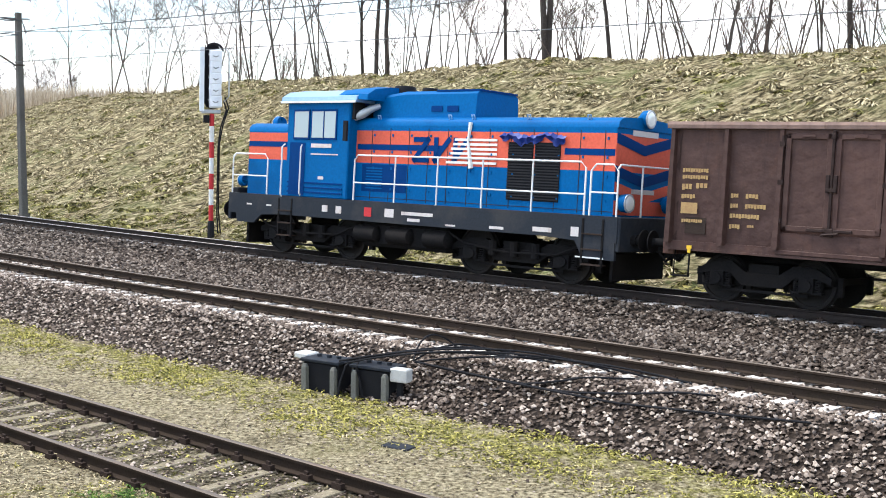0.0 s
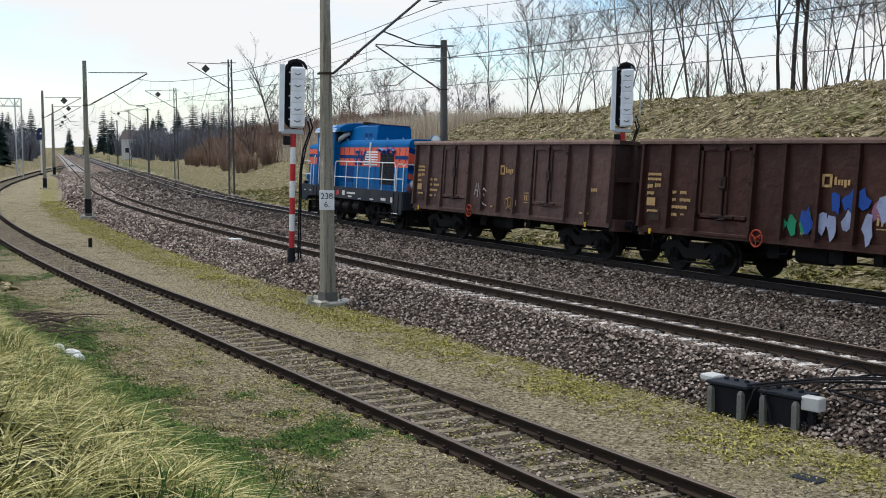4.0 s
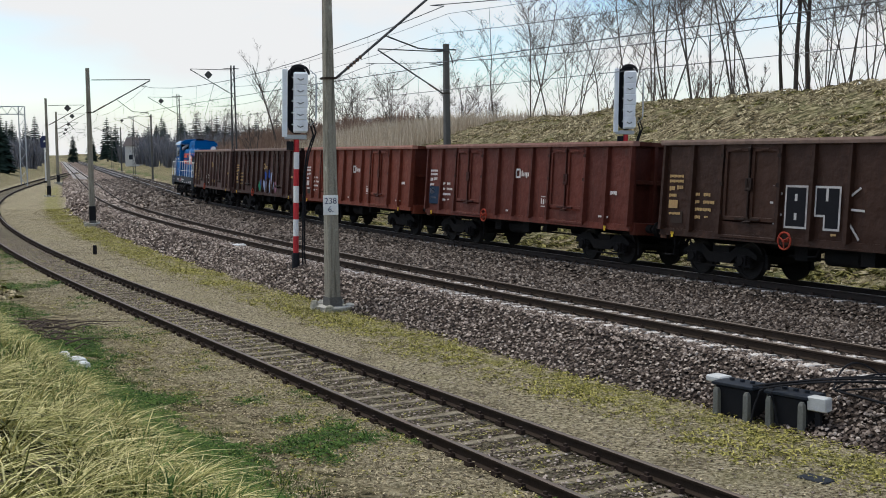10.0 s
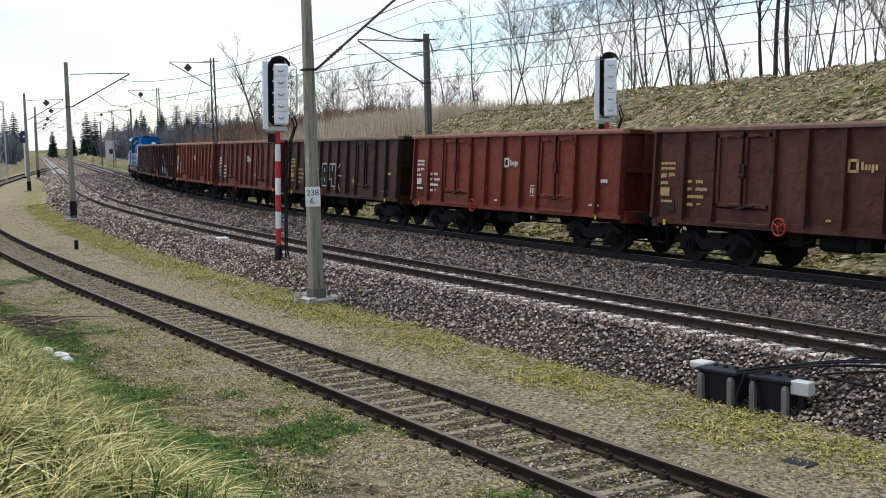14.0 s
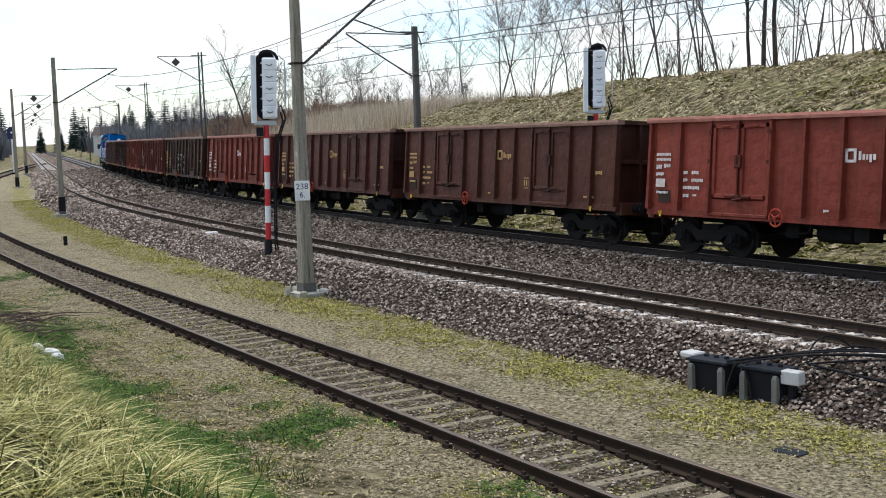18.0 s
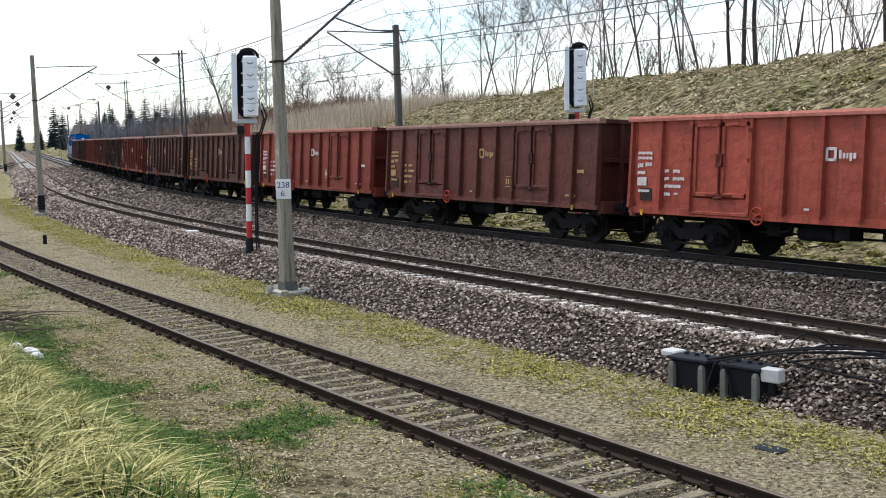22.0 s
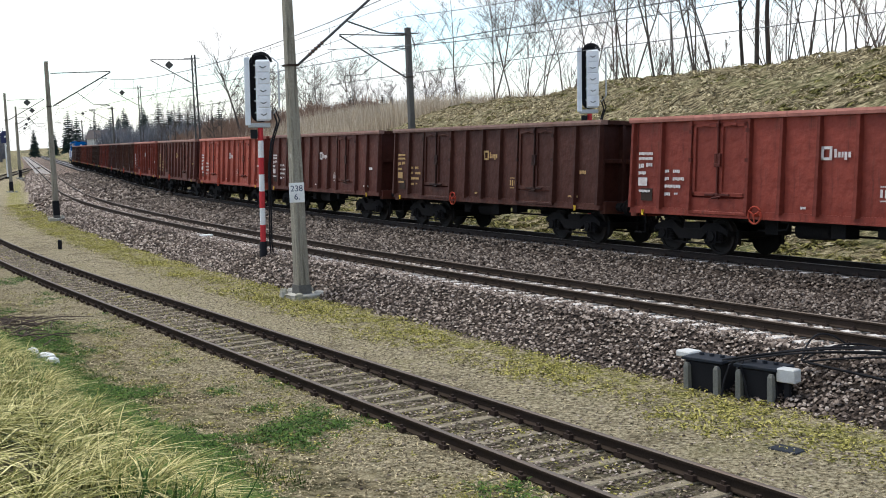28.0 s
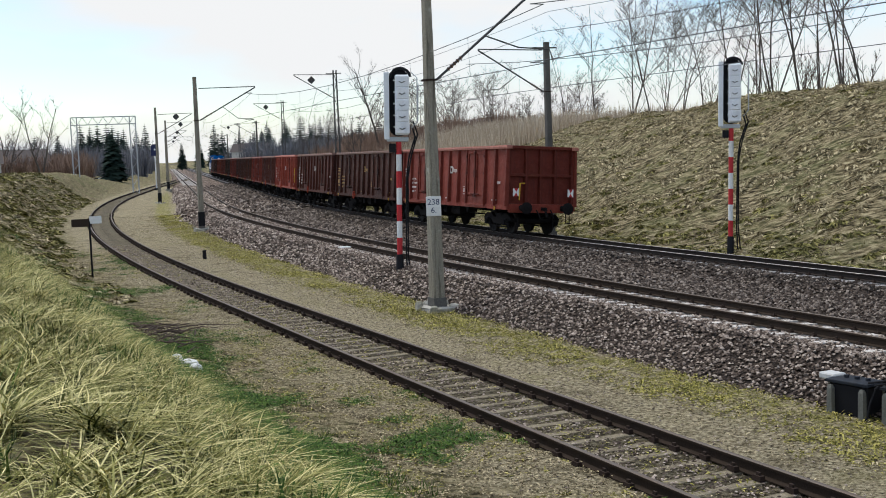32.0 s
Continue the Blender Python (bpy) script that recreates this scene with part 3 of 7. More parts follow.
def build_track(name, line, s_from, s_to, cant, height, gap, sleeper_geo, sleeper_mat, head_mat, label, near_from, near_to, jitter, rail_mat="rail_side", chair=1.0):
    track = thing(name, label=label, category="railway track", kind="structure")
    rnd = random.Random(name)
    for side, rail_name in ((0.7525, "rail"), (-0.7525, "rail")):
        g = Geo()
        steps, s = [], s_from
        while s < s_to:
            steps.append(s)
            s += 1.5 if s < 120 else 5.0
        rings = []
        for s in steps:
            m = track_pose(line, s, cant, height(s))
            rings.append([m @ Vector((0, side + a, b)) for a, b in RAIL])
        g.sweep(rings)
        me = g.mesh("rail", M[rail_mat])
        me.materials.append(head_mat)
        m_top = len(RAIL)
        for i, poly in enumerate(me.polygons):
            if i < (len(rings) - 1) * m_top and i % m_top in (6, 7, 8):
                poly.material_index = 1
        part("rail", me, None, track)
    me = sleeper_geo.mesh("sleeper", sleeper_mat)
    clip = Geo()
    for side in (0.7525, -0.7525):
        for a in (0.105, -0.105):
            clip.box(-0.05 * chair, 0.05 * chair, side + a - 0.035, side + a + 0.035, -0.172, -0.172 + 0.047 * chair)
            clip.box(-0.02 * chair, 0.02 * chair, side + a - 0.016, side + a + 0.016, -0.172 + 0.047 * chair, -0.172 + 0.072 * chair)
    far, far_clip, near_count = Geo(), Geo(), 0
    s = s_from
    while s < s_to:
        m = track_pose(line, s, cant, height(s)) @ pose(rnd.uniform(-jitter, jitter), rnd.uniform(-jitter, jitter), -rnd.uniform(0, jitter * 0.4), 0, 0, rnd.uniform(-1, 1) * jitter * 60)
        if near_from <= s <= near_to and near_count < 200:
            ob = part("sleeper", me, None, track, at=m)
            near_count += 1
            far_clip.add([m @ Vector(v) for v in clip.v], clip.f)
        else:
            far.add([m @ Vector(v) for v in sleeper_geo.v], sleeper_geo.f)
        s += gap
    tagged(part("sleepers_beyond", far, sleeper_mat, track), kind="stuff")
    tagged(part("rail_fastenings", far_clip, M["iron"], track), kind="stuff")
    return track


def concrete_sleeper():
    g = Geo()
    secs = []
    for x, w, h in ((-1.28, 0.12, -0.19), (-1.25, 0.14, -0.176), (-0.5, 0.135, -0.176), (-0.3, 0.11, -0.20), (0.3, 0.11, -0.20), (0.5, 0.135, -0.176), (1.25, 0.14, -0.176), (1.28, 0.12, -0.19)):
        secs.append([(-w, x, -0.36), (-w * 0.85, x, h), (w * 0.85, x, h), (w, x, -0.36)])
    return g.sweep(secs)


def wood_sleeper():
    g = Geo()
    secs = []
    for x, w, h in ((-1.28, 0.085, -0.182), (-1.26, 0.095, -0.174), (0.0, 0.085, -0.186), (1.26, 0.10, -0.174), (1.28, 0.085, -0.18)):
        secs.append([(-w, x, -0.34), (-w, x, h - 0.012), (-w * 0.9, x, h), (w * 0.9, x, h), (w, x, h - 0.012), (w, x, -0.34)])
    return g.sweep(secs)


build_track("track_far_main", MAIN2, -70, 570, CANT, lambda s: 0.0, 0.57, concrete_sleeper(), M["sleeper_dark"], M["rail_top"],
            "main line track on oil-darkened concrete sleepers, beneath the train", -30, 60, 0.012, "rail_black")
build_track("track_near_main", MAIN1, -70, 570, CANT, lambda s: 0.0, 0.57, concrete_sleeper(), M["sleeper_concrete"], M["rail_top_dull"],
            "empty main line track with rusty rails on concrete sleepers", -30, 60, 0.012)
build_track("track_siding", SIDING, -38, 226, 0.0, siding_z, 0.58, wood_sleeper(), M["sleeper_wood"], M["rail_top_dull"],
            "old siding track on weathered timber sleepers sunk in grit", -30, 90, 0.03, chair=1.5)


# ---- goods train ----
PITCH_LEN = 14.04
AXLES = (1.8 / 2, -1.8 / 2)


def wheel_geo(r, sign):
    g = Geo()
    y = 0.72 * sign
    prof = [(r + 0.028, -0.02), (r + 0.026, 0.0), (r, 0.012), (r, 0.11), (r - 0.06, 0.115), (r - 0.075, 0.085), (0.20, 0.05), (0.13, 0.12), (0.11, 0.13), (0.0, 0.13)]
    seg = 28
    rings = []
    for rr, dy in prof:
        rings.append([(rr * math.cos(2 * math.pi * j / seg), y + dy * sign, rr * math.sin(2 * math.pi * j / seg)) for j in range(seg)])
    back = [(0.001 * math.cos(2 * math.pi * j / seg), y - 0.02 * sign, 0.001 * math.sin(2 * math.pi * j / seg)) for j in range(seg)]
    return g.sweep([back] + rings)


SHARED = {}


def shared(key, maker):
    if key not in SHARED:
        SHARED[key] = maker()
    return SHARED[key]


def bogie_frame_geo():
    """Cast two-axle frame: bowed side frames, cross beam, axle boxes, springs, brake gear."""
    g = Geo()
    for sy in (1, -1):
        y0, y1 = sorted((0.93 * sy, 1.05 * sy))
        top = [(-1.35, 0.62), (-1.05, 0.78), (-0.62, 0.80), (-0.35, 0.62), (0.35, 0.62), (0.62, 0.80), (1.05, 0.78), (1.35, 0.62)]
        bot = [(-1.35, 0.50), (-1.10, 0.58), (-0.66, 0.58), (-0.40, 0.36), (0.40, 0.36), (0.66, 0.58), (1.10, 0.58), (1.35, 0.50)]
        secs = [[(tx, y0, tz), (tx, y1, tz), (bx, y1, bz), (bx, y0, bz)] for (tx, tz), (bx, bz) in zip(top, bot)]
        g.sweep(secs)
        for ax in (0.9, -0.9):
            g.box(ax - 0.14, ax + 0.14, min(0.90 * sy, 1.13 * sy), max(0.90 * sy, 1.13 * sy), 0.33, 0.60)
            g.tube([(ax, 1.12 * sy, 0.46), (ax, 1.18 * sy, 0.46)], 0.11, 10)
            for dx in (-0.21, 0.21):
                for k in range(5):
                    z = 0.36 + k * 0.045
                    g.tube([(ax + dx, 1.03 * sy, z), (ax + dx, 1.03 * sy, z + 0.028)], 0.075, 8)
                g.box(ax + dx - 0.09, ax + dx + 0.09, min(0.94 * sy, 1.11 * sy), max(0.94 * sy, 1.11 * sy), 0.31, 0.35)
        g.beam((-0.9, 1.0 * sy, 0.26), (0.9, 1.0 * sy, 0.26), 0.04, 0.05)
    g.box(-0.3, 0.3, -0.98, 0.98, 0.52, 0.78)
    for x in (-1.3, 1.3):
        g.box(x - 0.06, x + 0.06, -0.98, 0.98, 0.48, 0.60)
    for x in (-0.38, 0.38, -1.42, 1.42):
        for sy in (1, -1):
            g.box(x - 0.05, x + 0.05, 0.74 * sy - 0.05, 0.74 * sy + 0.05, 0.28, 0.64)
    return g


def buffer_geo():
    g = Geo()
    g.tube([(0, 0, 0), (0.30, 0, 0)], 0.12, 12)
    g.tube([(0.30, 0, 0), (0.56, 0, 0)], 0.085, 12)
    g.tube([(0.56, 0, 0), (0.585, 0, 0), (0.605, 0, 0)], [0.235, 0.235, 0.19], 16)
    return g


def screw_coupling_geo():
    g = Geo()
    g.box(0.0, 0.32, -0.05, 0.05, -0.06, 0.06)
    g.tube([(0.3, 0, 0.05), (0.42, 0, 0.03), (0.45, 0, -0.05), (0.38, 0, -0.1)], 0.03, 6)
    g.tube([(0.30, 0.03, -0.05), (0.42, 0.03, -0.18), (0.5, 0.03, -0.32)], 0.022, 6)
    g.tube([(0.30, -0.03, -0.05), (0.42, -0.03, -0.18), (0.5, -0.03, -0.32)], 0.022, 6)
    g.tube([(0.15, 0.3, -0.05), (0.35, 0.3, -0.2), (0.5, 0.28, -0.38), (0.6, 0.2, -0.3)], 0.025, 6)
    g.tube([(0.15, -0.3, -0.05), (0.35, -0.3, -0.2), (0.5, -0.28, -0.38), (0.6, -0.2, -0.3)], 0.025, 6)
    return g


L2, WB, ZB, ZT = 6.38, 1.40, 1.12, 3.45     # half length, half width, sill and rim of an open wagon
DOOR1, DOOR2 = (2.30, 4.28), (8.48, 10.46)  # doors, from the leading end
POSTS = (0.0, 1.20, 2.30, 4.28, 5.30, 6.38, 7.46, 8.48, 10.46, 11.56, 12.76)


def panel_mesh(w, h):
    """Side sheet, slightly bulged between its posts."""
    g = Geo()
    nx_, nz_ = 8, 12
    for i in range(nx_ + 1):
        for j in range(nz_ + 1):
            a, b = i / nx_, j / nz_
            bulge = 0.018 * math.sin(math.pi * a) * math.sin(math.pi * b) + 0.016 * noise.noise((a * w * 1.6 + w, b * 4.5, h)) + 0.010 * noise.noise((a * w * 4, b * 9, w))
            g.v.append((-a * w, bulge, b * h))
    k = nz_ + 1
    for i in range(nx_):
        for j in range(nz_):
            g.f.append((i * k + j, i * k + j + 1, (i + 1) * k + j + 1, (i + 1) * k + j))
    m0 = len(g.v)
    g.v += [(x, y - 0.03, z) for x, y, z in g.v[:m0]]
    g.f += [tuple(m0 + i for i in reversed(f)) for f in g.f[:nx_ * nz_]]
    return g.mesh("side_panel", M["wagon"], smooth=True)


def side_post_mesh():
    """Hat section, wider and deeper towards the sill."""
    g = Geo()
    secs = []
    for z, w, d in ((ZB - 0.02, 0.085, 0.15), (ZB + 0.5, 0.075, 0.13), (ZT - 0.14, 0.060, 0.095)):
        secs.append([(-w, -0.02, z), (w, -0.02, z), (w * 0.65, d, z), (-w * 0.65, d, z)])
    return g.sweep(secs).mesh("side_post", M["wagon"])


def leaf_mesh(w):
    """One leaf of a side door: sheet, folded frame, small lugs."""
    g = Geo()
    z0, z1 = 1.46, 3.24
    g.box(-w / 2, w / 2, 0.0, 0.03, z0, z1)
    for a, b, c, d in ((-w / 2, -w / 2 + 0.10, z0, z1), (w / 2 - 0.10, w / 2, z0, z1), (-w / 2, w / 2, z0, z0 + 0.10), (-w / 2, w / 2, z1 - 0.10, z1)):
        g.box(a, b, 0.02, 0.075, c, d)
    g.box(-0.12, 0.12, 0.075, 0.10, z1 - 0.075, z1 - 0.03)
    return g.mesh("door_leaf", M["wagon"], bevel=0.008)


def lock_mesh():
    g = Geo()
    g.beam((0, 0.10, 1.40), (0, 0.10, 3.30), 0.05, 0.05)
    for x in (-0.07, 0.07):
        g.box(x - 0.035, x + 0.035, 0.07, 0.13, 2.18, 2.50)
    g.box(-0.10, 0.10, 0.07, 0.14, 2.20, 2.26)
    g.box(-0.04, 0.04, 0.06, 0.15, 3.14, 3.24)
    return g.mesh("door_lock", M["wagon"], bevel=0.006)


def handle_mesh():
    g = Geo()
    g.beam((0.42, 0.10, 1.50), (-0.42, 0.10, 1.50), 0.045, 0.05)
    g.tube([(0.0, 0.12, 1.52), (0.12, 0.15, 1.42), (-0.20, 0.16, 1.46)], 0.024, 6)
    g.box(-0.08, 0.08, 0.08, 0.14, 1.40, 1.54)
    return g.mesh("door_handle", M["wagon"], bevel=0.005)


def wagon_body(w):
    """Parts that all open wagons share; w is the wagon's Empty at rail level, +x leading, +y the camera side."""
    sides = {}
    for sy, turn in ((1, 0), (-1, 180)):
        # panels are hung from the leading end on the +y side; the other side is the same turned about z
        for i, (a, b) in enumerate(zip(POSTS, POSTS[1:])):
            if (a, b) in (DOOR1, DOOR2):
                mid = L2 - (a + b) / 2
                low = shared(("doorsill", b - a), lambda: Geo().box(-(b - a) / 2, (b - a) / 2, -0.01, 0.05, 1.02, 1.42).box(-(b - a) / 2, (b - a) / 2, 0.05, 0.09, 1.02, 1.10).mesh("door_sill", M["wagon"], bevel=0.01))
                head = shared(("doorhead", b - a), lambda: Geo().box(-(b - a) / 2, (b - a) / 2, -0.01, 0.05, 3.22, ZT - 0.12).mesh("door_head", M["wagon"]))
                base = pose(0, 0, 0, 0, 0, turn) @ pose(mid, WB, 0)
                part("door_sill", low, None, w, at=base)
                part("door_head", head, None, w, at=base)
                width = (b - a) / 2 - 0.11
                for sx in (1, -1):
                    leaf = part("door_leaf", shared(("leaf", width), lambda: leaf_mesh(width)), None, w, at=base @ pose(sx * (width / 2 + 0.03), 0, 0))
                part("door_lock", shared("lock", lock_mesh), None, w, "door locking bar", at=base)
                part("door_handle", shared("handle", handle_mesh), None, w, at=base)
                for hx in ((b - a) / 2 - 0.03, -(b - a) / 2 + 0.03):
                    hinge = shared("hinge", lambda: [g.box(-0.05, 0.05, 0.03, 0.12, z, z + 0.09) for g in [Geo().box(-0.02, 0.02, 0.04, 0.10, 1.5, 3.2)] for z in (1.6, 2.3, 3.0)][-1].mesh("door_hinge", M["wagon"]))
                    part("door_hinge", hinge, None, w, at=base @ pose(hx, 0, 0))
            else:
                part("side_panel", shared(("panel", round(b - a, 2)), lambda: panel_mesh(b - a, ZT - 0.1 - ZB)), None, w,
                     at=pose(0, 0, 0, 0, 0, turn) @ pose(L2 - a, WB, ZB))
        for a in POSTS:
            part("side_post", shared("post", side_post_mesh), None, w, at=pose(0, 0, 0, 0, 0, turn) @ pose(L2 - a + (-0.07 if a == 0 else 0.07 if a == 12.76 else 0), WB, 0))
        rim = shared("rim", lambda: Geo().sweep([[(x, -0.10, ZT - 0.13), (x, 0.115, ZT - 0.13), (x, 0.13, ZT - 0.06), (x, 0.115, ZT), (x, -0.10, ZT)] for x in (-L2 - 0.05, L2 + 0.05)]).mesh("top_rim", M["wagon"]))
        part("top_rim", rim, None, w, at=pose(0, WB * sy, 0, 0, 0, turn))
        sole = shared("sole", lambda: Geo().box(-L2, L2, -0.10, 0.055, ZB - 0.16, ZB + 0.02).box(-L2, L2, 0.055, 0.075, ZB - 0.16, ZB - 0.12).mesh("sole_bar", M["wagon"]))
        part("sole_bar", sole, None, w, at=pose(0, WB * sy, 0, 0, 0, turn))
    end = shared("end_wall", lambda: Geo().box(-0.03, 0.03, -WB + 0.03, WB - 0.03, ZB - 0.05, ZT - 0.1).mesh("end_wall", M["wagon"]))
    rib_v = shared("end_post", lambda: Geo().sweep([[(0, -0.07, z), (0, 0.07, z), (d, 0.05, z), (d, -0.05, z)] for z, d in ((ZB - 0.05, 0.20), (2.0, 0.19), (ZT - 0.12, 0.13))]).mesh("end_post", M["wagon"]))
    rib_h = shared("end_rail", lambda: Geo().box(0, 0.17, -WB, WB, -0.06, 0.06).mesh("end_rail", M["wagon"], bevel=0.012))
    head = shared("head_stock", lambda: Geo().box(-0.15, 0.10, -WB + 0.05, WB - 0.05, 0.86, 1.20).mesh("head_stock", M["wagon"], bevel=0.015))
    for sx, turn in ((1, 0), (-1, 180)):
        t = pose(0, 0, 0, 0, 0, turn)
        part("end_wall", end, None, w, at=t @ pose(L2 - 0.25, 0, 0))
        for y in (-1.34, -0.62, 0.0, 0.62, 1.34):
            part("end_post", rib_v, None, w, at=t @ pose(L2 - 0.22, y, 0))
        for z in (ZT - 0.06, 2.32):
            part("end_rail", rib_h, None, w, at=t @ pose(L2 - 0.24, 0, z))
        part("head_stock", head, None, w, at=t @ pose(L2 + 0.0, 0, 0))
        for y in (0.875, -0.875):
            part("buffer", shared("buffer", lambda: buffer_geo().mesh("buffer", M["under"], smooth=True)), None, w, at=t @ pose(L2 + 0.02, y, 1.05))
        part("coupling", shared("coupling", lambda: screw_coupling_geo().mesh("coupling", M["under"])), None, w, at=t @ pose(L2 + 0.1, 0, 1.02))
        step = Geo().tube([(0, 0, 0.95), (0, 0.02, 0.45), (-0.32, 0.02, 0.45), (-0.32, 0, 0.95)], 0.02, 6).box(-0.32, 0.0, -0.03, 0.12, 0.44, 0.47)
        part("foot_step", shared("step", lambda: step.mesh("foot_step", M["under"])), None, w, at=t @ pose(L2 - 0.15, WB - 0.1, 0))
        bog = part("bogie", shared("bogie", lambda: bogie_frame_geo().mesh("bogie", M["under"])), None, w, at=pose(4.5 * sx, 0, 0))
        for ax in AXLES:
            ws = part("wheelset", shared("axle", lambda: Geo().tube([(0, -0.9, 0), (0, 0.9, 0)], 0.08, 8).add(wheel_geo(0.46, 1).v, wheel_geo(0.46, 1).f).add(wheel_geo(0.46, -1).v, wheel_geo(0.46, -1).f).mesh("wheelset", M["wheel"], smooth=True)), None, bog, at=pose(ax, 0, 0.46))
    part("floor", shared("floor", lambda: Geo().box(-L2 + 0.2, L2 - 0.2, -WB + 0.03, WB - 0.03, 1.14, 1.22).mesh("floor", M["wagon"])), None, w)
    part("centre_sill", shared("centre_sill", lambda: Geo().box(-L2 + 0.1, L2 - 0.1, -0.35, 0.35, 0.80, 1.12).mesh("centre_sill", M["under"])), None, w)
    for x, y, ln, r in ((0.6, 0.75, 1.1, 0.20), (-0.9, -0.7, 1.0, 0.2)):
        part("air_tank", shared(("tank", ln), lambda: Geo().tube([(-ln / 2, 0, 0), (-ln / 2 + 0.06, 0, 0), (ln / 2 - 0.06, 0, 0), (ln / 2, 0, 0)], [r * 0.6, r, r, r * 0.6], 14).mesh("air_tank", M["under"], smooth=True)), None, w, at=pose(x, y, 0.74))
    gear = Geo().box(-0.55, -0.15, 0.7, 1.15, 0.62, 1.0).beam((-2.6, 0.55, 0.66), (2.6, 0.55, 0.66), 0.05, 0.05).box(1.6, 2.0, 0.5, 0.95, 0.60, 0.98).beam((-2.9, 0.9, 0.92), (2.9, 0.9, 0.92), 0.06, 0.08).box(-1.7, -1.45, 0.8, 1.2, 0.72, 0.98)
    gear.tube([(1.0, 1.2, 0.95), (1.05, 1.25, 0.75), (1.3, 1.28, 0.72)], 0.025, 6)
    part("brake_gear", shared("gear", lambda: gear.mesh("brake_gear", M["under"])), None, w)


def spoked_wheel_mesh(r):
    g = Geo()
    g.tube([(r * math.cos(a), 0, r * math.sin(a)) for a in [2 * math.pi * i / 18 for i in range(18)]], 0.022, 6, closed=True)
    for a in (0.5, 2.6, 4.7):
        g.tube([(0, 0.03, 0), (r * math.cos(a), 0, r * math.sin(a))], 0.016, 5)
    g.tube([(0, -0.12, 0), (0, 0.05, 0)], 0.035, 8)
    return g.mesh("brake_wheel", M["orange"])


def bars(w, mat, x, z, rows, name="lettering", parent_y=None, label=""):
    """Unreadable lettering as bars: rows of (offset back, offset down, length, height)."""
    g = Geo()
    y = (parent_y or WB) + 0.046
    for dx, dz, ln, h in rows:
        step = max(0.05, h * 0.62) if h < 0.2 else ln
        h *= 0.85
        n = max(1, round(ln / step))
        for k in range(n):
            a, b = x - dx - ln * (k + (0.80 if n > 1 else 1.0)) / n, x - dx - ln * k / n
            g.box(a, b, y, y + 0.004, z - dz - h * (0.85 if k % 3 else 1.0), z - dz)
    return tagged(part(name, g, mat, w, label), kind="stuff")


WAGONS = [
    # tone, marks, logo, group of extras, words on the look
    ((0.092, 0.050, 0.040), "mark_yellow", "mark_yellow", "tags", "brown open goods wagon with faded yellow lettering and small white tags"),
    ((0.047, 0.017, 0.011), "mark_yellow", "mark_yellow", "graffiti", "dark brown open goods wagon with blue and green graffiti"),
    ((0.164, 0.035, 0.017), "mark_white", "mark_white", "", "red-brown open goods wagon with white lettering and logo"),
    ((0.116, 0.027, 0.016), "mark_white", "mark_white", "patch", "rust-red open goods wagon with a blue-black patch by its corner"),
    ((0.043, 0.018, 0.010), "mark_yellow", "", "number", "dark scorched open goods wagon with number graffiti on its side"),
    ((0.155, 0.027, 0.015), "mark_white", "mark_white", "", "clean red-brown open goods wagon with white lettering"),
    ((0.072, 0.023, 0.015), "mark_yellow", "mark_yellow", "", "brown open goods wagon with yellow lettering and closed doors"),
    ((0.084, 0.028, 0.016), "mark_yellow", "mark_yellow", "", "dull brown open goods wagon with a yellow logo"),
    ((0.217, 0.041, 0.024), "mark_white", "mark_white", "", "repainted red open goods wagon with an orange brake wheel"),
    ((0.122, 0.038, 0.026), "mark_yellow", "mark_yellow", "dents", "brown open goods wagon with scratched doors and yellow lettering"),
    ((0.350, 0.071, 0.043), "mark_white", "mark_white", "yellow_rail", "bright red open goods wagon with dented sides and yellow handrail"),
    ((0.097, 0.027, 0.017), "mark_white", "mark_white", "", "dark brown open goods wagon with a white logo"),
    ((0.068, 0.021, 0.013), "mark_yellow", "mark_yellow", "", "dark red-brown open goods wagon with worn lettering"),
    ((0.225, 0.043, 0.027), "mark_white", "mark_white", "tail", "red open goods wagon with red and white tail boards"),
]


def build_wagon(i, spec, base):
    tone, mark, logo, extra, words = spec
    if base is None:
        w = thing("open_wagon", label=words, category="goods wagon", group="open wagons of the train")
        wagon_body(w)
    else:
        w = copy_thing(base, pose(0, 0, 0))
        tagged(w, words)
    return w


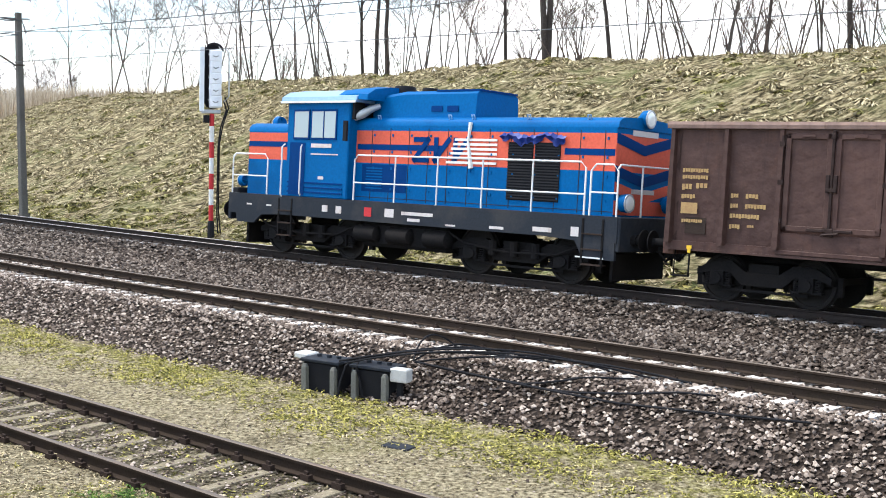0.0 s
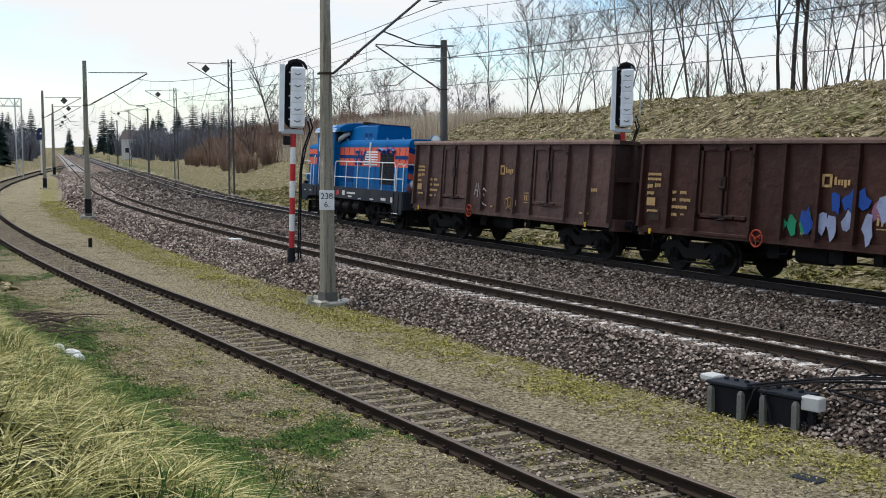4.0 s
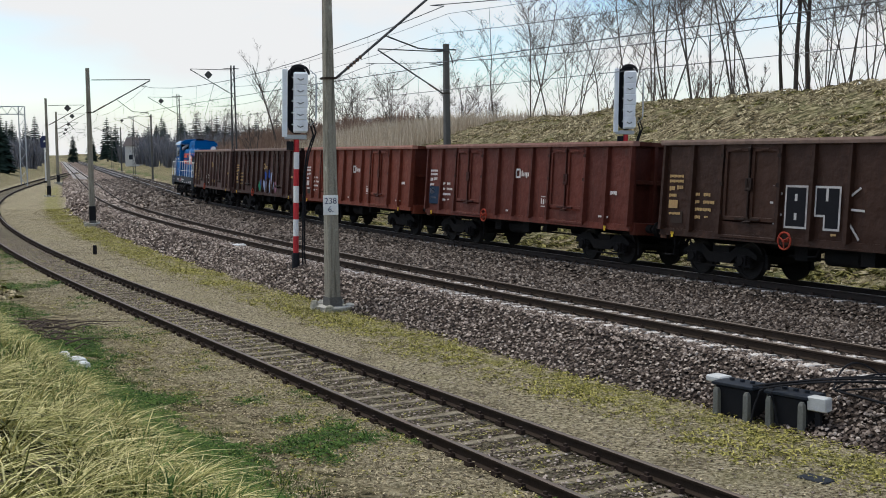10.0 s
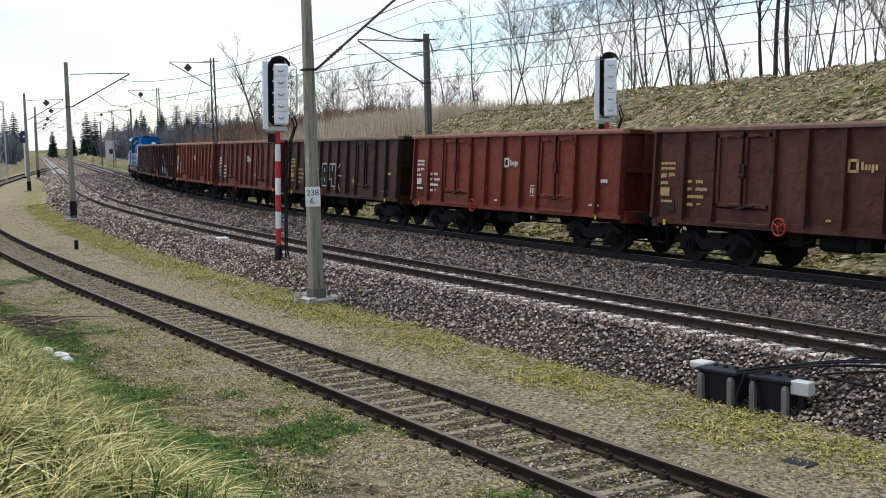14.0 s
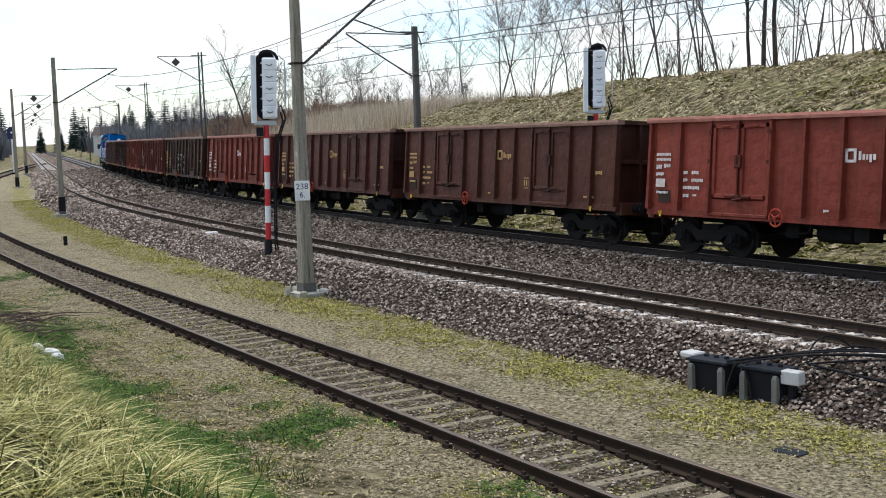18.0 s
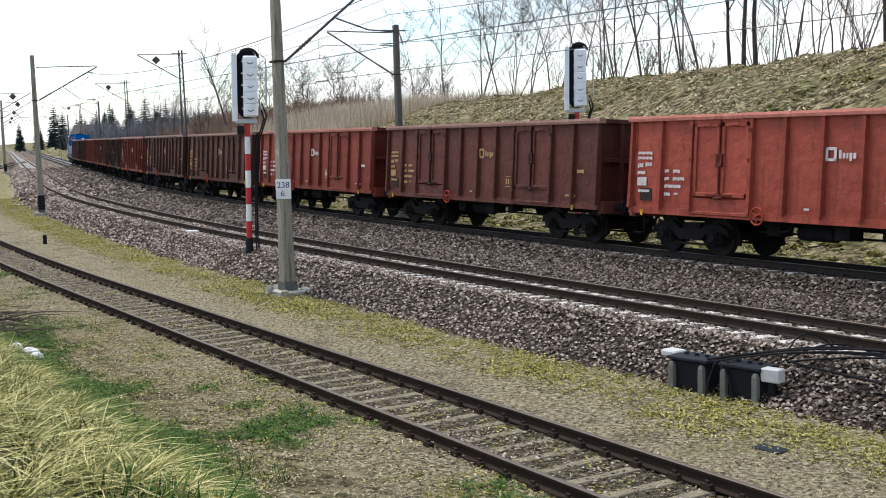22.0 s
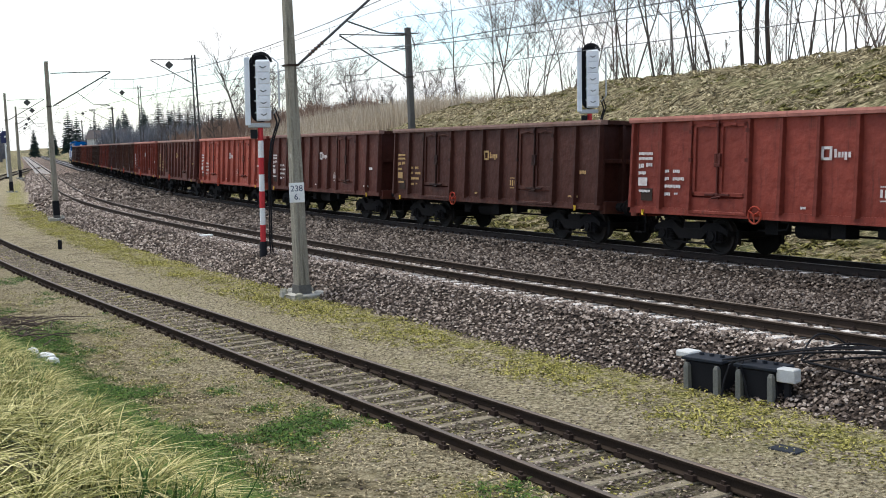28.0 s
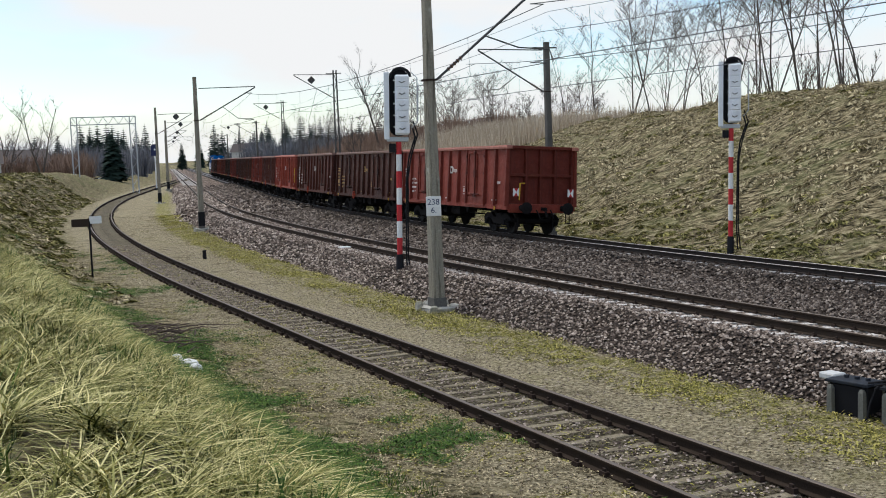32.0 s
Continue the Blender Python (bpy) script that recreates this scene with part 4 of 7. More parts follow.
def dress_wagon(i, w, spec):
    """Tone, lettering and the extras of one wagon."""
    tone, mark, logo, extra, words = spec
    rnd = random.Random(i)
    for o in w.children_recursive:
        k = 1 + rnd.uniform(-0.14, 0.14)
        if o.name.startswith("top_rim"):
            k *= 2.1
        # shade on the ends and inside is put into their tone
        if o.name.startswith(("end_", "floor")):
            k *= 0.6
        # shadow lines along the posts, painted as a darker tone
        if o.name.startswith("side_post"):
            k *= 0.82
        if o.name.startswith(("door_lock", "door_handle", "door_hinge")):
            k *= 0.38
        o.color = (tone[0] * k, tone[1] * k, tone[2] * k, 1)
        # dusty beige rims, with the sky's highlight put into the colour as well
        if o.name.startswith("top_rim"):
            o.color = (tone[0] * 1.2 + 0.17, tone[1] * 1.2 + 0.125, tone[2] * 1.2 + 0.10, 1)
    mm = M[mark]
    bars(w, mm, L2 - 0.30, 2.55, [(0, 0, .55, .09), (0, .13, .55, .09), (0, .30, .22, .14), (.3, .28, .25, .12), (0, .5, .3, .1), (0, .66, .35, .25), (.03, .98, .45, .08)])
    bars(w, mm, L2 - 1.34, 2.10, [(0, 0, .16, .10), (.30, 0, .26, .10), (0, .19, .16, .10), (.30, .19, .42, .10), (0, .38, .60, .10), (0, .58, .22, .10), (.36, .58, .14, .06)])
    bars(w, mm, L2 - 8.15, 1.80, [(-.1, 0, .32, .035), (-.1, .30, .32, .035), (-.1, .07, .06, .2), (.02, .08, .06, .2), (.14, .07, .08, .2)])
    bars(w, mm, L2 - 11.75, 2.05, [(0, 0, .32, .12)])
    bars(w, mm, L2 - 11.2, 1.34, [(0, 0, .5, .07)])
    bars(w, mm, L2 - 5.9, 1.3, [(0, 0, .16, .07)])
    if logo:
        g = Geo()
        y, x, z = WB + 0.046, L2 - 6.44, 2.64
        for a, b, c, d in ((0, .30, 0, .06), (0, .30, .24, .30), (0, .07, 0, .30), (.23, .30, 0, .30), (.36, .43, .06, .24), (.46, .53, .12, .24), (.56, .61, .12, .24), (.64, .71, .12, .29), (.74, .81, .12, .24)):
            g.box(x - b, x - a, y, y + 0.004, z - d, z - c)
        part("logo_mark", g, M[logo], w)
    part("brake_wheel", shared("bwheel", lambda: spoked_wheel_mesh(0.20)), None, w, "orange spoked hand wheel", at=pose(L2 - 4.62, WB + 0.16, 1.06))
    for x in (L2 - 0.55, -L2 + 1.15):
        part("jacking_mark", shared("yellowmark", lambda: Geo().box(-.03, .03, 0.08, 0.10, 0.92, 1.06).box(-.05, .05, 0.08, 0.10, 1.0, 1.06).mesh("jacking_mark", M["yellow"])), None, w, at=pose(x, WB, 0))
    plate = Geo().box(-.22, .22, 0, .012, -.16, .16)
    part("label_holder", shared("holder", lambda: plate.mesh("label_holder", M["iron"])), None, w, at=pose(L2 - 0.62, WB + 0.02, 1.45))
    y = WB + 0.046
    if extra == "graffiti":
        for nm, col, x0, shapes in (("graffiti_green", (0.02, 0.20, 0.10), 5.2, 3), ("graffiti_blue", (0.02, 0.06, 0.24), 5.9, 5), ("graffiti_pale", (0.24, 0.27, 0.38), 6.4, 6), ("graffiti_pink", (0.22, 0.10, 0.15), 8.0, 3)):
            spray = plain(nm, col, 0.6, 0, 0.25, 8, (0.05, 0.03, 0.03))
            for k in range(shapes):
                g = Geo()
                cx, cz = L2 - x0 - k * 0.42 - rnd.uniform(0, 0.2), rnd.uniform(1.35, 2.1)
                n = 9
                ring = [(cx + math.cos(a) * rnd.uniform(.08, .24), cz + math.sin(a) * rnd.uniform(.12, .42)) for a in [2 * math.pi * q / n for q in range(n)]]
                yy = y + 0.003 + 0.003 * k + (0.02 if nm == "graffiti_pale" else 0.01 if nm == "graffiti_blue" else 0)
                g.add([(a, yy, b) for a, b in ring], [tuple(reversed(range(n)))])
                part("graffiti", g, spray, w)
    if extra == "number":
        pale = plain("graffiti_grey", (0.42, 0.39, 0.37), 0.7, 0, 0.35, 12, (0.12, 0.08, 0.07), 0, 0.7)
        x8, x4, z8 = L2 - 4.46, L2 - 5.38, 1.36
        out = part("graffiti_outline", Geo().box(x8 - 0.70, x8, y, y + 0.004, z8, z8 + 1.0).box(x4 - 0.76, x4, y, y + 0.004, z8 + 0.30, z8 + 1.0).box(x4 - 0.76, x4 - 0.28, y, y + 0.004, z8, z8 + 0.30), pale, w, "pale outline of the sprayed number 84")
        eight = Geo().box(x8 - 0.65, x8 - 0.05, y + 0.005, y + 0.008, z8 + 0.05, z8 + 0.95)
        four = Geo().box(x4 - 0.71, x4 - 0.05, y + 0.005, y + 0.008, z8 + 0.35, z8 + 0.95).box(x4 - 0.71, x4 - 0.33, y + 0.005, y + 0.008, z8 + 0.05, z8 + 0.35)
        for g in (eight, four):
            part("graffiti_figure", g, M["dark"], out, "black sprayed figure")
        for g in (Geo().box(x8 - 0.39, x8 - 0.31, y + 0.009, y + 0.011, z8 + 0.64, z8 + 0.80).box(x8 - 0.39, x8 - 0.31, y + 0.009, y + 0.011, z8 + 0.20, z8 + 0.36), Geo().box(x4 - 0.40, x4 - 0.33, y + 0.009, y + 0.011, z8 + 0.66, z8 + 0.95)):
            part("graffiti_counter", g, pale, out)
        for x0, dx, dz, zz in ((x8 + 0.10, 0.28, 0.22, 0.78), (x8 + 0.12, 0.36, 0.03, 0.55), (x8 + 0.10, 0.26, -0.25, 0.32), (x4 - 0.90, -0.40, 0.28, 0.70), (x4 - 0.92, -0.52, -0.02, 0.50), (x4 - 0.90, -0.42, -0.50, 0.34)):
            part("graffiti_ray", Geo().beam((x0, y, z8 + zz), (x0 + dx, y, z8 + zz + dz), 0.012, 0.05, up=(0, 0, 1)), pale, out)
    if extra == "patch":
        part("dark_patch", Geo().box(L2 - 1.0, L2 - 0.25, y, y + 0.004, 1.32, 1.95), plain("patch_blue_black", (0.02, 0.035, 0.06), 0.6, 0, 0.3, 6), w)
    if extra == "tags":
        strokes = [[(0, 0), (.14, .46), (.24, .02)], [(.04, .2), (.24, .22)], [(.26, .50), (.40, .06), (.52, .54)], [(.86, .46), (.66, .50), (.60, .30), (.74, .26), (.60, .18), (.66, -.06), (.90, -.02)]]
        for pts in strokes:
            part("paint_tag", Geo().tube([(L2 - 4.75 - a * 0.95, y, 1.62 - a * 0.35 + b * 0.95) for a, b in pts], 0.017, 5), M["mark_white"], w, "white sprayed letter stroke")
        for k in range(4):
            cx, cz = L2 - 6.95 - k * 0.16, 1.40
            part("paint_tag", Geo().tube([(cx + 0.11 * math.cos(a), y, cz + 0.17 * math.sin(a) + 0.05 * (k % 2)) for a in [0.3 * k + 0.9 * q for q in range(6)]], 0.018, 5), M["mark_yellow"], w, "yellow scribble")
    if extra == "yellow_rail":
        g = Geo().tube([(-L2 + 0.02, WB + 0.10, 1.45), (-L2 + 0.02, WB + 0.14, 1.5), (-L2 + 0.02, WB + 0.14, 2.45), (-L2 + 0.02, WB + 0.10, 2.5)], 0.015, 6)
        part("handrail", g, M["yellow"], w, "yellow handrail")
    if extra == "tail":
        g = Geo().tube([(-L2 - 0.05, 0.95, 1.35), (-L2 - 0.08, 0.95, 2.0), (-L2 - 0.08, 0.75, 2.0)], 0.022, 6)
        part("handrail", g, M["yellow"], w, "yellow handrail")
        for yy in (1.16, -1.16):
            b = part("tail_board", Geo().box(-L2 - 0.20, -L2 - 0.18, yy - .12, yy + .12, 1.50, 1.80), M["white"], w, "red and white tail board")
            for z0, z1 in ((1.50, 1.645), (1.80, 1.655)):
                x = -L2 - 0.204
                part("tail_triangle", Geo().add([(x, yy - .08, z0), (x, yy + .08, z0), (x, yy, z1), (x + 0.003, yy - .08, z0), (x + 0.003, yy + .08, z0), (x + 0.003, yy, z1)], [(0, 1, 2), (5, 4, 3), (0, 3, 4, 1), (1, 4, 5, 2), (2, 5, 3, 0)]), M["red_paint"], b)


def build_train():
    base, made = None, []
    for i, spec in enumerate(WAGONS):
        w = build_wagon(i, spec, base)
        base = base or w
        made.append(w)
    for i, (w, spec) in enumerate(zip(made, WAGONS)):
        dress_wagon(i, w, spec)
    return made


wagons = build_train()


# ---- diesel shunter: x = 7.12 - distance behind the leading buffers ----
def hood(x0, x1, hw, z0, zt, mat, parent, name, bands=()):
    """Bonnet with rounded shoulders, built in colour bands from the side sill up."""
    made = []
    levels = [z0] + [b[0] for b in bands] + [zt - 0.22]
    for i, (a, b) in enumerate(zip(levels, levels[1:])):
        m = mat if i == 0 else bands[i - 1][1]
        grow = 0.0
        made.append(part(name + "_side", Geo().box(x1, x0, -hw - grow, hw + grow, a, b), m, parent))
    arc = [(hw, zt - 0.22), (hw - 0.02, zt - 0.12), (hw - 0.10, zt - 0.04), (hw - 0.25, zt), (0, zt + 0.04), (-hw + 0.25, zt), (-hw + 0.10, zt - 0.04), (-hw + 0.02, zt - 0.12), (-hw, zt - 0.22)]
    g = Geo().sweep([[(x, y, z) for y, z in arc] for x in (x1 - 0.03, x0 + 0.03)])
    made.append(part(name + "_top", g, M["loco_blue"], parent, smooth=True))
    return made


def build_loco():
    lo = thing("diesel_shunter", label="blue diesel shunting locomotive with red bands and white handrails", category="locomotive")
    X = lambda p: 7.12 - p
    blue, red, navy, grey = M["loco_blue"], M["loco_red"], M["loco_navy"], M["loco_grey"]
    # sill with dropped ends
    prof = [(0.84, 1.50), (13.34, 1.50), (13.34, 0.98), (13.30, 0.98), (13.30, 0.62), (12.52, 0.62), (12.3, 0.98), (11.4, 1.02), (2.9, 1.02), (2.2, 0.98), (1.9, 0.75), (1.2, 0.75), (1.15, 0.98), (0.84, 0.98)]
    g = Geo()
    for sy in (1, -1):
        y0, y1 = 1.32 * sy, 1.40 * sy
        n = len(prof)
        g.add([(X(p), y0, z) for p, z in prof] + [(X(p), y1, z) for p, z in prof],
              [tuple(range(n)), tuple(reversed(range(n, 2 * n)))] + [(i, (i + 1) % n, n + (i + 1) % n, n + i) for i in range(n)])
    part("side_sill", g, grey, lo)
    part("deck", Geo().box(X(13.33), X(0.85), -1.39, 1.39, 1.44, 1.515), grey, lo, "dark grey walkway deck")
    for p, sx in ((0.84, 1), (13.34, -1)):
        part("buffer_beam", Geo().box(X(p) - 0.06, X(p) + 0.06, -1.38, 1.38, 0.80, 1.52), grey, lo, bevel=0.02)
        for y in (0.875, -0.875):
            part("buffer", shared("buffer", lambda: buffer_geo().mesh("buffer", M["under"], smooth=True)), None, lo, at=pose(X(p), y, 1.05, 0, 0, 0 if sx > 0 else 180) @ Matrix.Diagonal((1.0 if sx > 0 else 0.58, 1, 1, 1)))
        part("coupling", shared("coupling", lambda: screw_coupling_geo().mesh("coupling", M["under"])), None, lo, at=pose(X(p), 0, 1.02, 0, 0, 0 if sx > 0 else 180))
        part("rail_guard", Geo().box(-0.04, 0.04, -1.0, 1.0, 0.18, 0.75).mesh("rail_guard", M["under"]), None, lo, at=pose(X(p) - 0.35 * sx, 0, 0))
    # bonnets
    hood(X(1.20), X(3.05), 1.08, 1.51, 3.42, blue, lo, "short_bonnet", [(2.45, red), (3.16, blue)])
    hood(X(5.35), X(13.0), 1.08, 1.51, 3.58, blue, lo, "long_bonnet", [(2.45, red), (3.24, blue)])
    for x0, x1, z, h in ((1.205, 3.02, 2.86, 0.07), (5.4, 8.2, 2.84, 0.07), (11.7, 12.98, 2.84, 0.07)):
        part("blue_stripe", Geo().box(X(x1), X(x0), 1.081, 1.086, z - h, z + h), navy, lo)
    # door seams, hinges and handles of the long bonnet
    seam = Geo()
    p = 5.9
    while p < 12.9:
        seam.box(X(p) - 0.008, X(p) + 0.008, 1.08, 1.087, 1.55, 3.30)
        p += 0.62
    seam.box(X(12.98), X(5.4), 1.08, 1.086, 1.60, 1.615)
    part("door_seams", seam, M["loco_grey"], lo)
    lat = Geo()
    p = 5.98
    while p < 12.9:
        for z in (1.8, 2.3, 2.7, 3.1):
            lat.box(X(p) - 0.02, X(p) + 0.02, 1.08, 1.10, z, z + 0.06)
        p += 0.62
    tagged(part("bonnet_catches", lat, blue, lo), kind="stuff")
    louvre = part("louvre", Geo().box(X(7.1), X(5.6), 1.082, 1.088, 1.75, 2.42), navy, lo)
    for k in range(8):
        part("slat", Geo().box(X(6.3), X(5.75), 1.086, 1.10, 1.82 + k * 0.07, 1.85 + k * 0.07), blue, louvre)
    # radiator grilles with slats and a tarpaulin thrown over them
    for a, b in ((10.18, 10.86), (10.92, 11.60)):
        gr = part("radiator_grille", Geo().box(X(b), X(a), 1.082, 1.094, 1.74, 3.02), M["dark"], lo, "black radiator grille")
        for k in range(20):
            part("slat", shared(("gslat", round(b - a, 2)), lambda: Geo().box(-(b - a) / 2, (b - a) / 2, 0, 0.022, 0, 0.03).mesh("slat", M["rubber"])), None, gr, at=pose(X((a + b) / 2), 1.09, 1.77 + k * 0.062, 12, 0, 0))
    g = Geo()
    n = 30
    for i in range(n):
        f = i / (n - 1)
        p = 10.0 + 1.75 * f
        drop = 0.13 + 0.09 * abs(math.sin(f * 5.0)) + 0.05 * math.sin(f * 23 + 1)
        z0 = 3.20 + 0.03 * math.sin(f * 11)
        for q, yy in ((0.0, 1.10), (0.35, 1.19), (0.7, 1.13), (1.0, 1.12)):
            g.v.append((X(p), yy + 0.035 * math.sin(f * 41 + q * 5), z0 - drop * q + 0.02 * math.sin(f * 57)))
    for i in range(n - 1):
        for j in range(3):
            g.f.append((i * 4 + j, i * 4 + j + 1, (i + 1) * 4 + j + 1, (i + 1) * 4 + j))
    tp = part("tarpaulin", g, M["tarp"], lo, "crumpled blue tarpaulin sheet", smooth=True)
    # emblem as plain shapes
    for k, (a, b) in enumerate(((7.30, 7.80), (7.95, 8.45), (8.55, 9.0))):
        e = Geo()
        e.beam((X(a), 1.092, 2.52), (X(b), 1.092, 3.08), 0.012, 0.13, up=(0, 0, 1))
        if k == 0:
            e.box(X(b), X(a), 1.086, 1.098, 2.98, 3.10).box(X(b), X(a), 1.086, 1.098, 2.50, 2.62)
        else:
            e.box(X(a) - 0.13, X(a), 1.086, 1.098, 2.50, 3.10)
        part("emblem_shape", e, navy, lo)
    for k in range(6):
        part("emblem_stripe", Geo().box(X(9.85), X(8.35 + 0.05 * k), 1.087, 1.0995, 2.50 + k * 0.105, 2.555 + k * 0.105), M["white"], lo)
    part("emblem_flash", Geo().tube([(X(9.05), 1.10, 3.45), (X(9.0), 1.10, 3.0), (X(9.12), 1.10, 2.4)], [0.05, 0.03, 0.06], 5), M["white"], lo)
    # cab
    cab = part("cab", Geo().box(X(5.35), X(3.05), -1.36, 1.36, 1.51, 3.98), blue, lo, bevel=0.03)
    arc = [(1.44, 3.92), (1.40, 4.06), (1.15, 4.20), (0.6, 4.29), (0, 4.31), (-0.6, 4.29), (-1.15, 4.20), (-1.40, 4.06), (-1.44, 3.92)]
    roof = part("cab_roof", Geo().sweep([[(X(p), y, z) for y, z in arc] for p in (2.86, 5.62)]), M["roof_light"], lo, smooth=True)
    part("roof_visor", Geo().sweep([[(X(p), y * 0.96, z + dz) for y, z in arc] for p, dz in ((4.9, 0.035), (5.5, 0.07), (5.95, 0.05))]), blue, roof, "blue visor over the rear cab windows", smooth=True)
    part("rain_strip", Geo().box(X(5.62), X(2.86), 1.43, 1.46, 3.90, 3.95), M["white"], roof)
    for sy in (1, -1):
        for a, b in ((3.32, 3.92), (3.98, 4.92)):
            y = 1.362 * sy
            fr = part("window_frame", Geo().box(X(b), X(a), min(y, y + 0.02 * sy), max(y, y + 0.02 * sy), 2.98, 3.74), navy, cab)
            part("pane", Geo().box(X(b) + 0.04, X(a) - 0.04, min(y + 0.02 * sy, y + 0.026 * sy), max(y + 0.02 * sy, y + 0.026 * sy), 3.03, 3.69), M["glass"], fr)
        part("window_bar", Geo().box(X(4.46) - 0.014, X(4.46) + 0.014, min(1.385 * sy, 1.40 * sy), max(1.385 * sy, 1.40 * sy), 3.0, 3.72), navy, cab)
        part("cab_door", Geo().box(X(3.78), X(3.20), min(1.358 * sy, 1.372 * sy), max(1.358 * sy, 1.372 * sy), 1.56, 2.9), navy, cab)
    for y0, y1 in ((-1.1, -0.15), (0.15, 1.1)):
        for px, sx in ((3.05, 1), (5.35, -1)):
            part("end_window", Geo().box(X(px) + (0.002 if sx > 0 else -0.014), X(px) + (0.014 if sx > 0 else -0.002), y0, y1, 3.5, 3.88) if px > 5 else Geo().box(X(px) + 0.002, X(px) + 0.014, y0, y1, 3.45, 3.88), M["pane"], cab)
    part("number_panel", Geo().box(X(4.75), X(4.0), 1.363, 1.372, 2.78, 2.88), M["mark_white"], cab)
    part("cab_stripe", Geo().box(X(5.0), X(4.0), 1.363, 1.370, 2.60, 2.63), M["mark_white"], cab)
    part("notice_plate", Geo().box(X(4.5), X(4.3), 1.363, 1.37, 1.98, 2.06), M["mark_white"], cab)
    part("handrail", Geo().tube([(X(3.72), 1.42, 1.55), (X(3.72), 1.46, 1.6), (X(3.72), 1.46, 2.78), (X(3.72), 1.42, 2.84)], 0.02, 6), M["white"], cab)
    part("handrail", Geo().tube([(X(3.0), 1.42, 1.5), (X(3.0), 1.46, 1.55), (X(3.0), 1.46, 2.78), (X(3.05), 1.40, 2.86)], 0.022, 6), M["white"], cab)
    part("vent_grille", Geo().box(X(5.2), X(3.15), 1.362, 1.38, 1.62, 1.66).box(X(5.2), X(3.15), 1.362, 1.38, 1.74, 1.78).box(X(5.2), X(3.15), 1.362, 1.38, 1.86, 1.9), navy, cab)
    mirror = part("mirror", Geo().tube([(X(5.3), 1.38, 3.2), (X(5.38), 1.55, 3.22)], 0.015, 5).box(X(5.46), X(5.34), 1.5, 1.56, 2.95, 3.45), M["rubber"], lo)
    part("air_duct", Geo().tube([(X(5.36), 1.18, 3.52), (X(5.55), 1.16, 3.62), (X(5.75), 1.02, 3.78), (X(5.9), 0.86, 3.86)], [0.06, 0.11, 0.10, 0.06], 9), M["galv"], lo, "crumpled silver duct behind the cab", smooth=True)
    part("duct_bracket", Geo().box(X(5.46), X(5.38), 0.95, 1.30, 3.50, 3.95), M["rubber"], lo)
    # roof box with exhaust, folded visor on its leading end
    part("roof_box", Geo().sweep([[(X(p), -w, 3.56), (X(p), w, 3.56), (X(p), w - 0.04, zt), (X(p), w - 0.14, zt + 0.08), (X(p), -w + 0.14, zt + 0.08), (X(p), -w + 0.04, zt)] for p, w, zt in ((5.6, 0.80, 4.02), (6.6, 0.80, 4.14), (8.92, 0.80, 4.14))]), blue, lo)
    part("roof_box_lid", Geo().box(X(8.95), X(7.6), -0.7, 0.7, 4.20, 4.25), navy, lo)
    for p, r, h in ((5.9, 0.28, 4.42), (6.75, 0.2, 4.36)):
        part("exhaust", Geo().tube([(X(p), 0, 4.05), (X(p), 0, h - 0.05), (X(p), 0, h)], [r, r, r * 0.9], 14), M["rubber"], lo, smooth=True)
    part("vent_panel", Geo().box(X(7.9), X(7.55), 0.80, 0.806, 3.72, 3.86).box(X(8.4), X(8.05), 0.80, 0.806, 3.72, 3.86), navy, lo)
    part("short_bonnet_vent", Geo().tube([(X(2.6), 0.3, 3.42), (X(2.6), 0.3, 3.58)], 0.22, 10), M["rubber"], lo)
    for p in (6.0, 8.3, 9.0, 10.6, 12.2):
        part("lifting_eye", Geo().tube([(X(p), 0.98, 3.50), (X(p), 1.02, 3.62), (X(p) - 0.08, 1.02, 3.62), (X(p) - 0.08, 0.98, 3.50)], 0.018, 5), M["roof_light"], lo)
    # trailing end: chevrons, lamps
    for k, (zc, mat) in enumerate(((3.14, navy), (2.80, red), (2.46, navy), (2.12, red))):
        g = Geo()
        for sy in (1, -1):
            g.add([(X(13.005), 0, zc - 0.32), (X(13.005), 0, zc - 0.10), (X(13.005), 1.07 * sy, zc + 0.12), (X(13.005), 1.07 * sy, zc - 0.10),
                   (X(13.012), 0, zc - 0.32), (X(13.012), 0, zc - 0.10), (X(13.012), 1.07 * sy, zc + 0.12), (X(13.012), 1.07 * sy, zc - 0.10)],
                  [(0, 1, 2, 3), (7, 6, 5, 4), (0, 4, 5, 1), (1, 5, 6, 2), (2, 6, 7, 3), (3, 7, 4, 0)])
        part("chevron", g, mat, lo)
    part("end_panel", Geo().box(X(13.01), X(13.0), -1.07, 1.07, 1.55, 1.85), red, lo)

    def lamp(p, y, z, r, sx, nm):
        d = -sx
        hs = part(nm, Geo().tube([(X(p), y, z), (X(p) - d * -0.0, y, z), (X(p) + sx * 0.15, y, z), (X(p) + sx * 0.17, y, z)], [r * 0.8, r * 0.92, r, r * 0.95], 18), blue, lo, smooth=True)
        part("lens", Geo().tube([(X(p) + sx * 0.168, y, z), (X(p) + sx * 0.19, y, z), (X(p) + sx * 0.205, y, z)], [r * 0.86, r * 0.74, r * 0.4], 18), M["lens"], hs)
        part("rim", Geo().tube([(X(p) + sx * 0.17, y + r * 0.9 * math.cos(a), z + r * 0.88 * math.sin(a)) for a in [2 * math.pi * k / 18 for k in range(18)]], 0.022, 6, closed=True), M["galv"], hs)

    lamp(12.95, 0.0, 3.60, 0.20, -1, "headlamp")
    lamp(1.25, 0.0, 3.48, 0.20, 1, "headlamp")
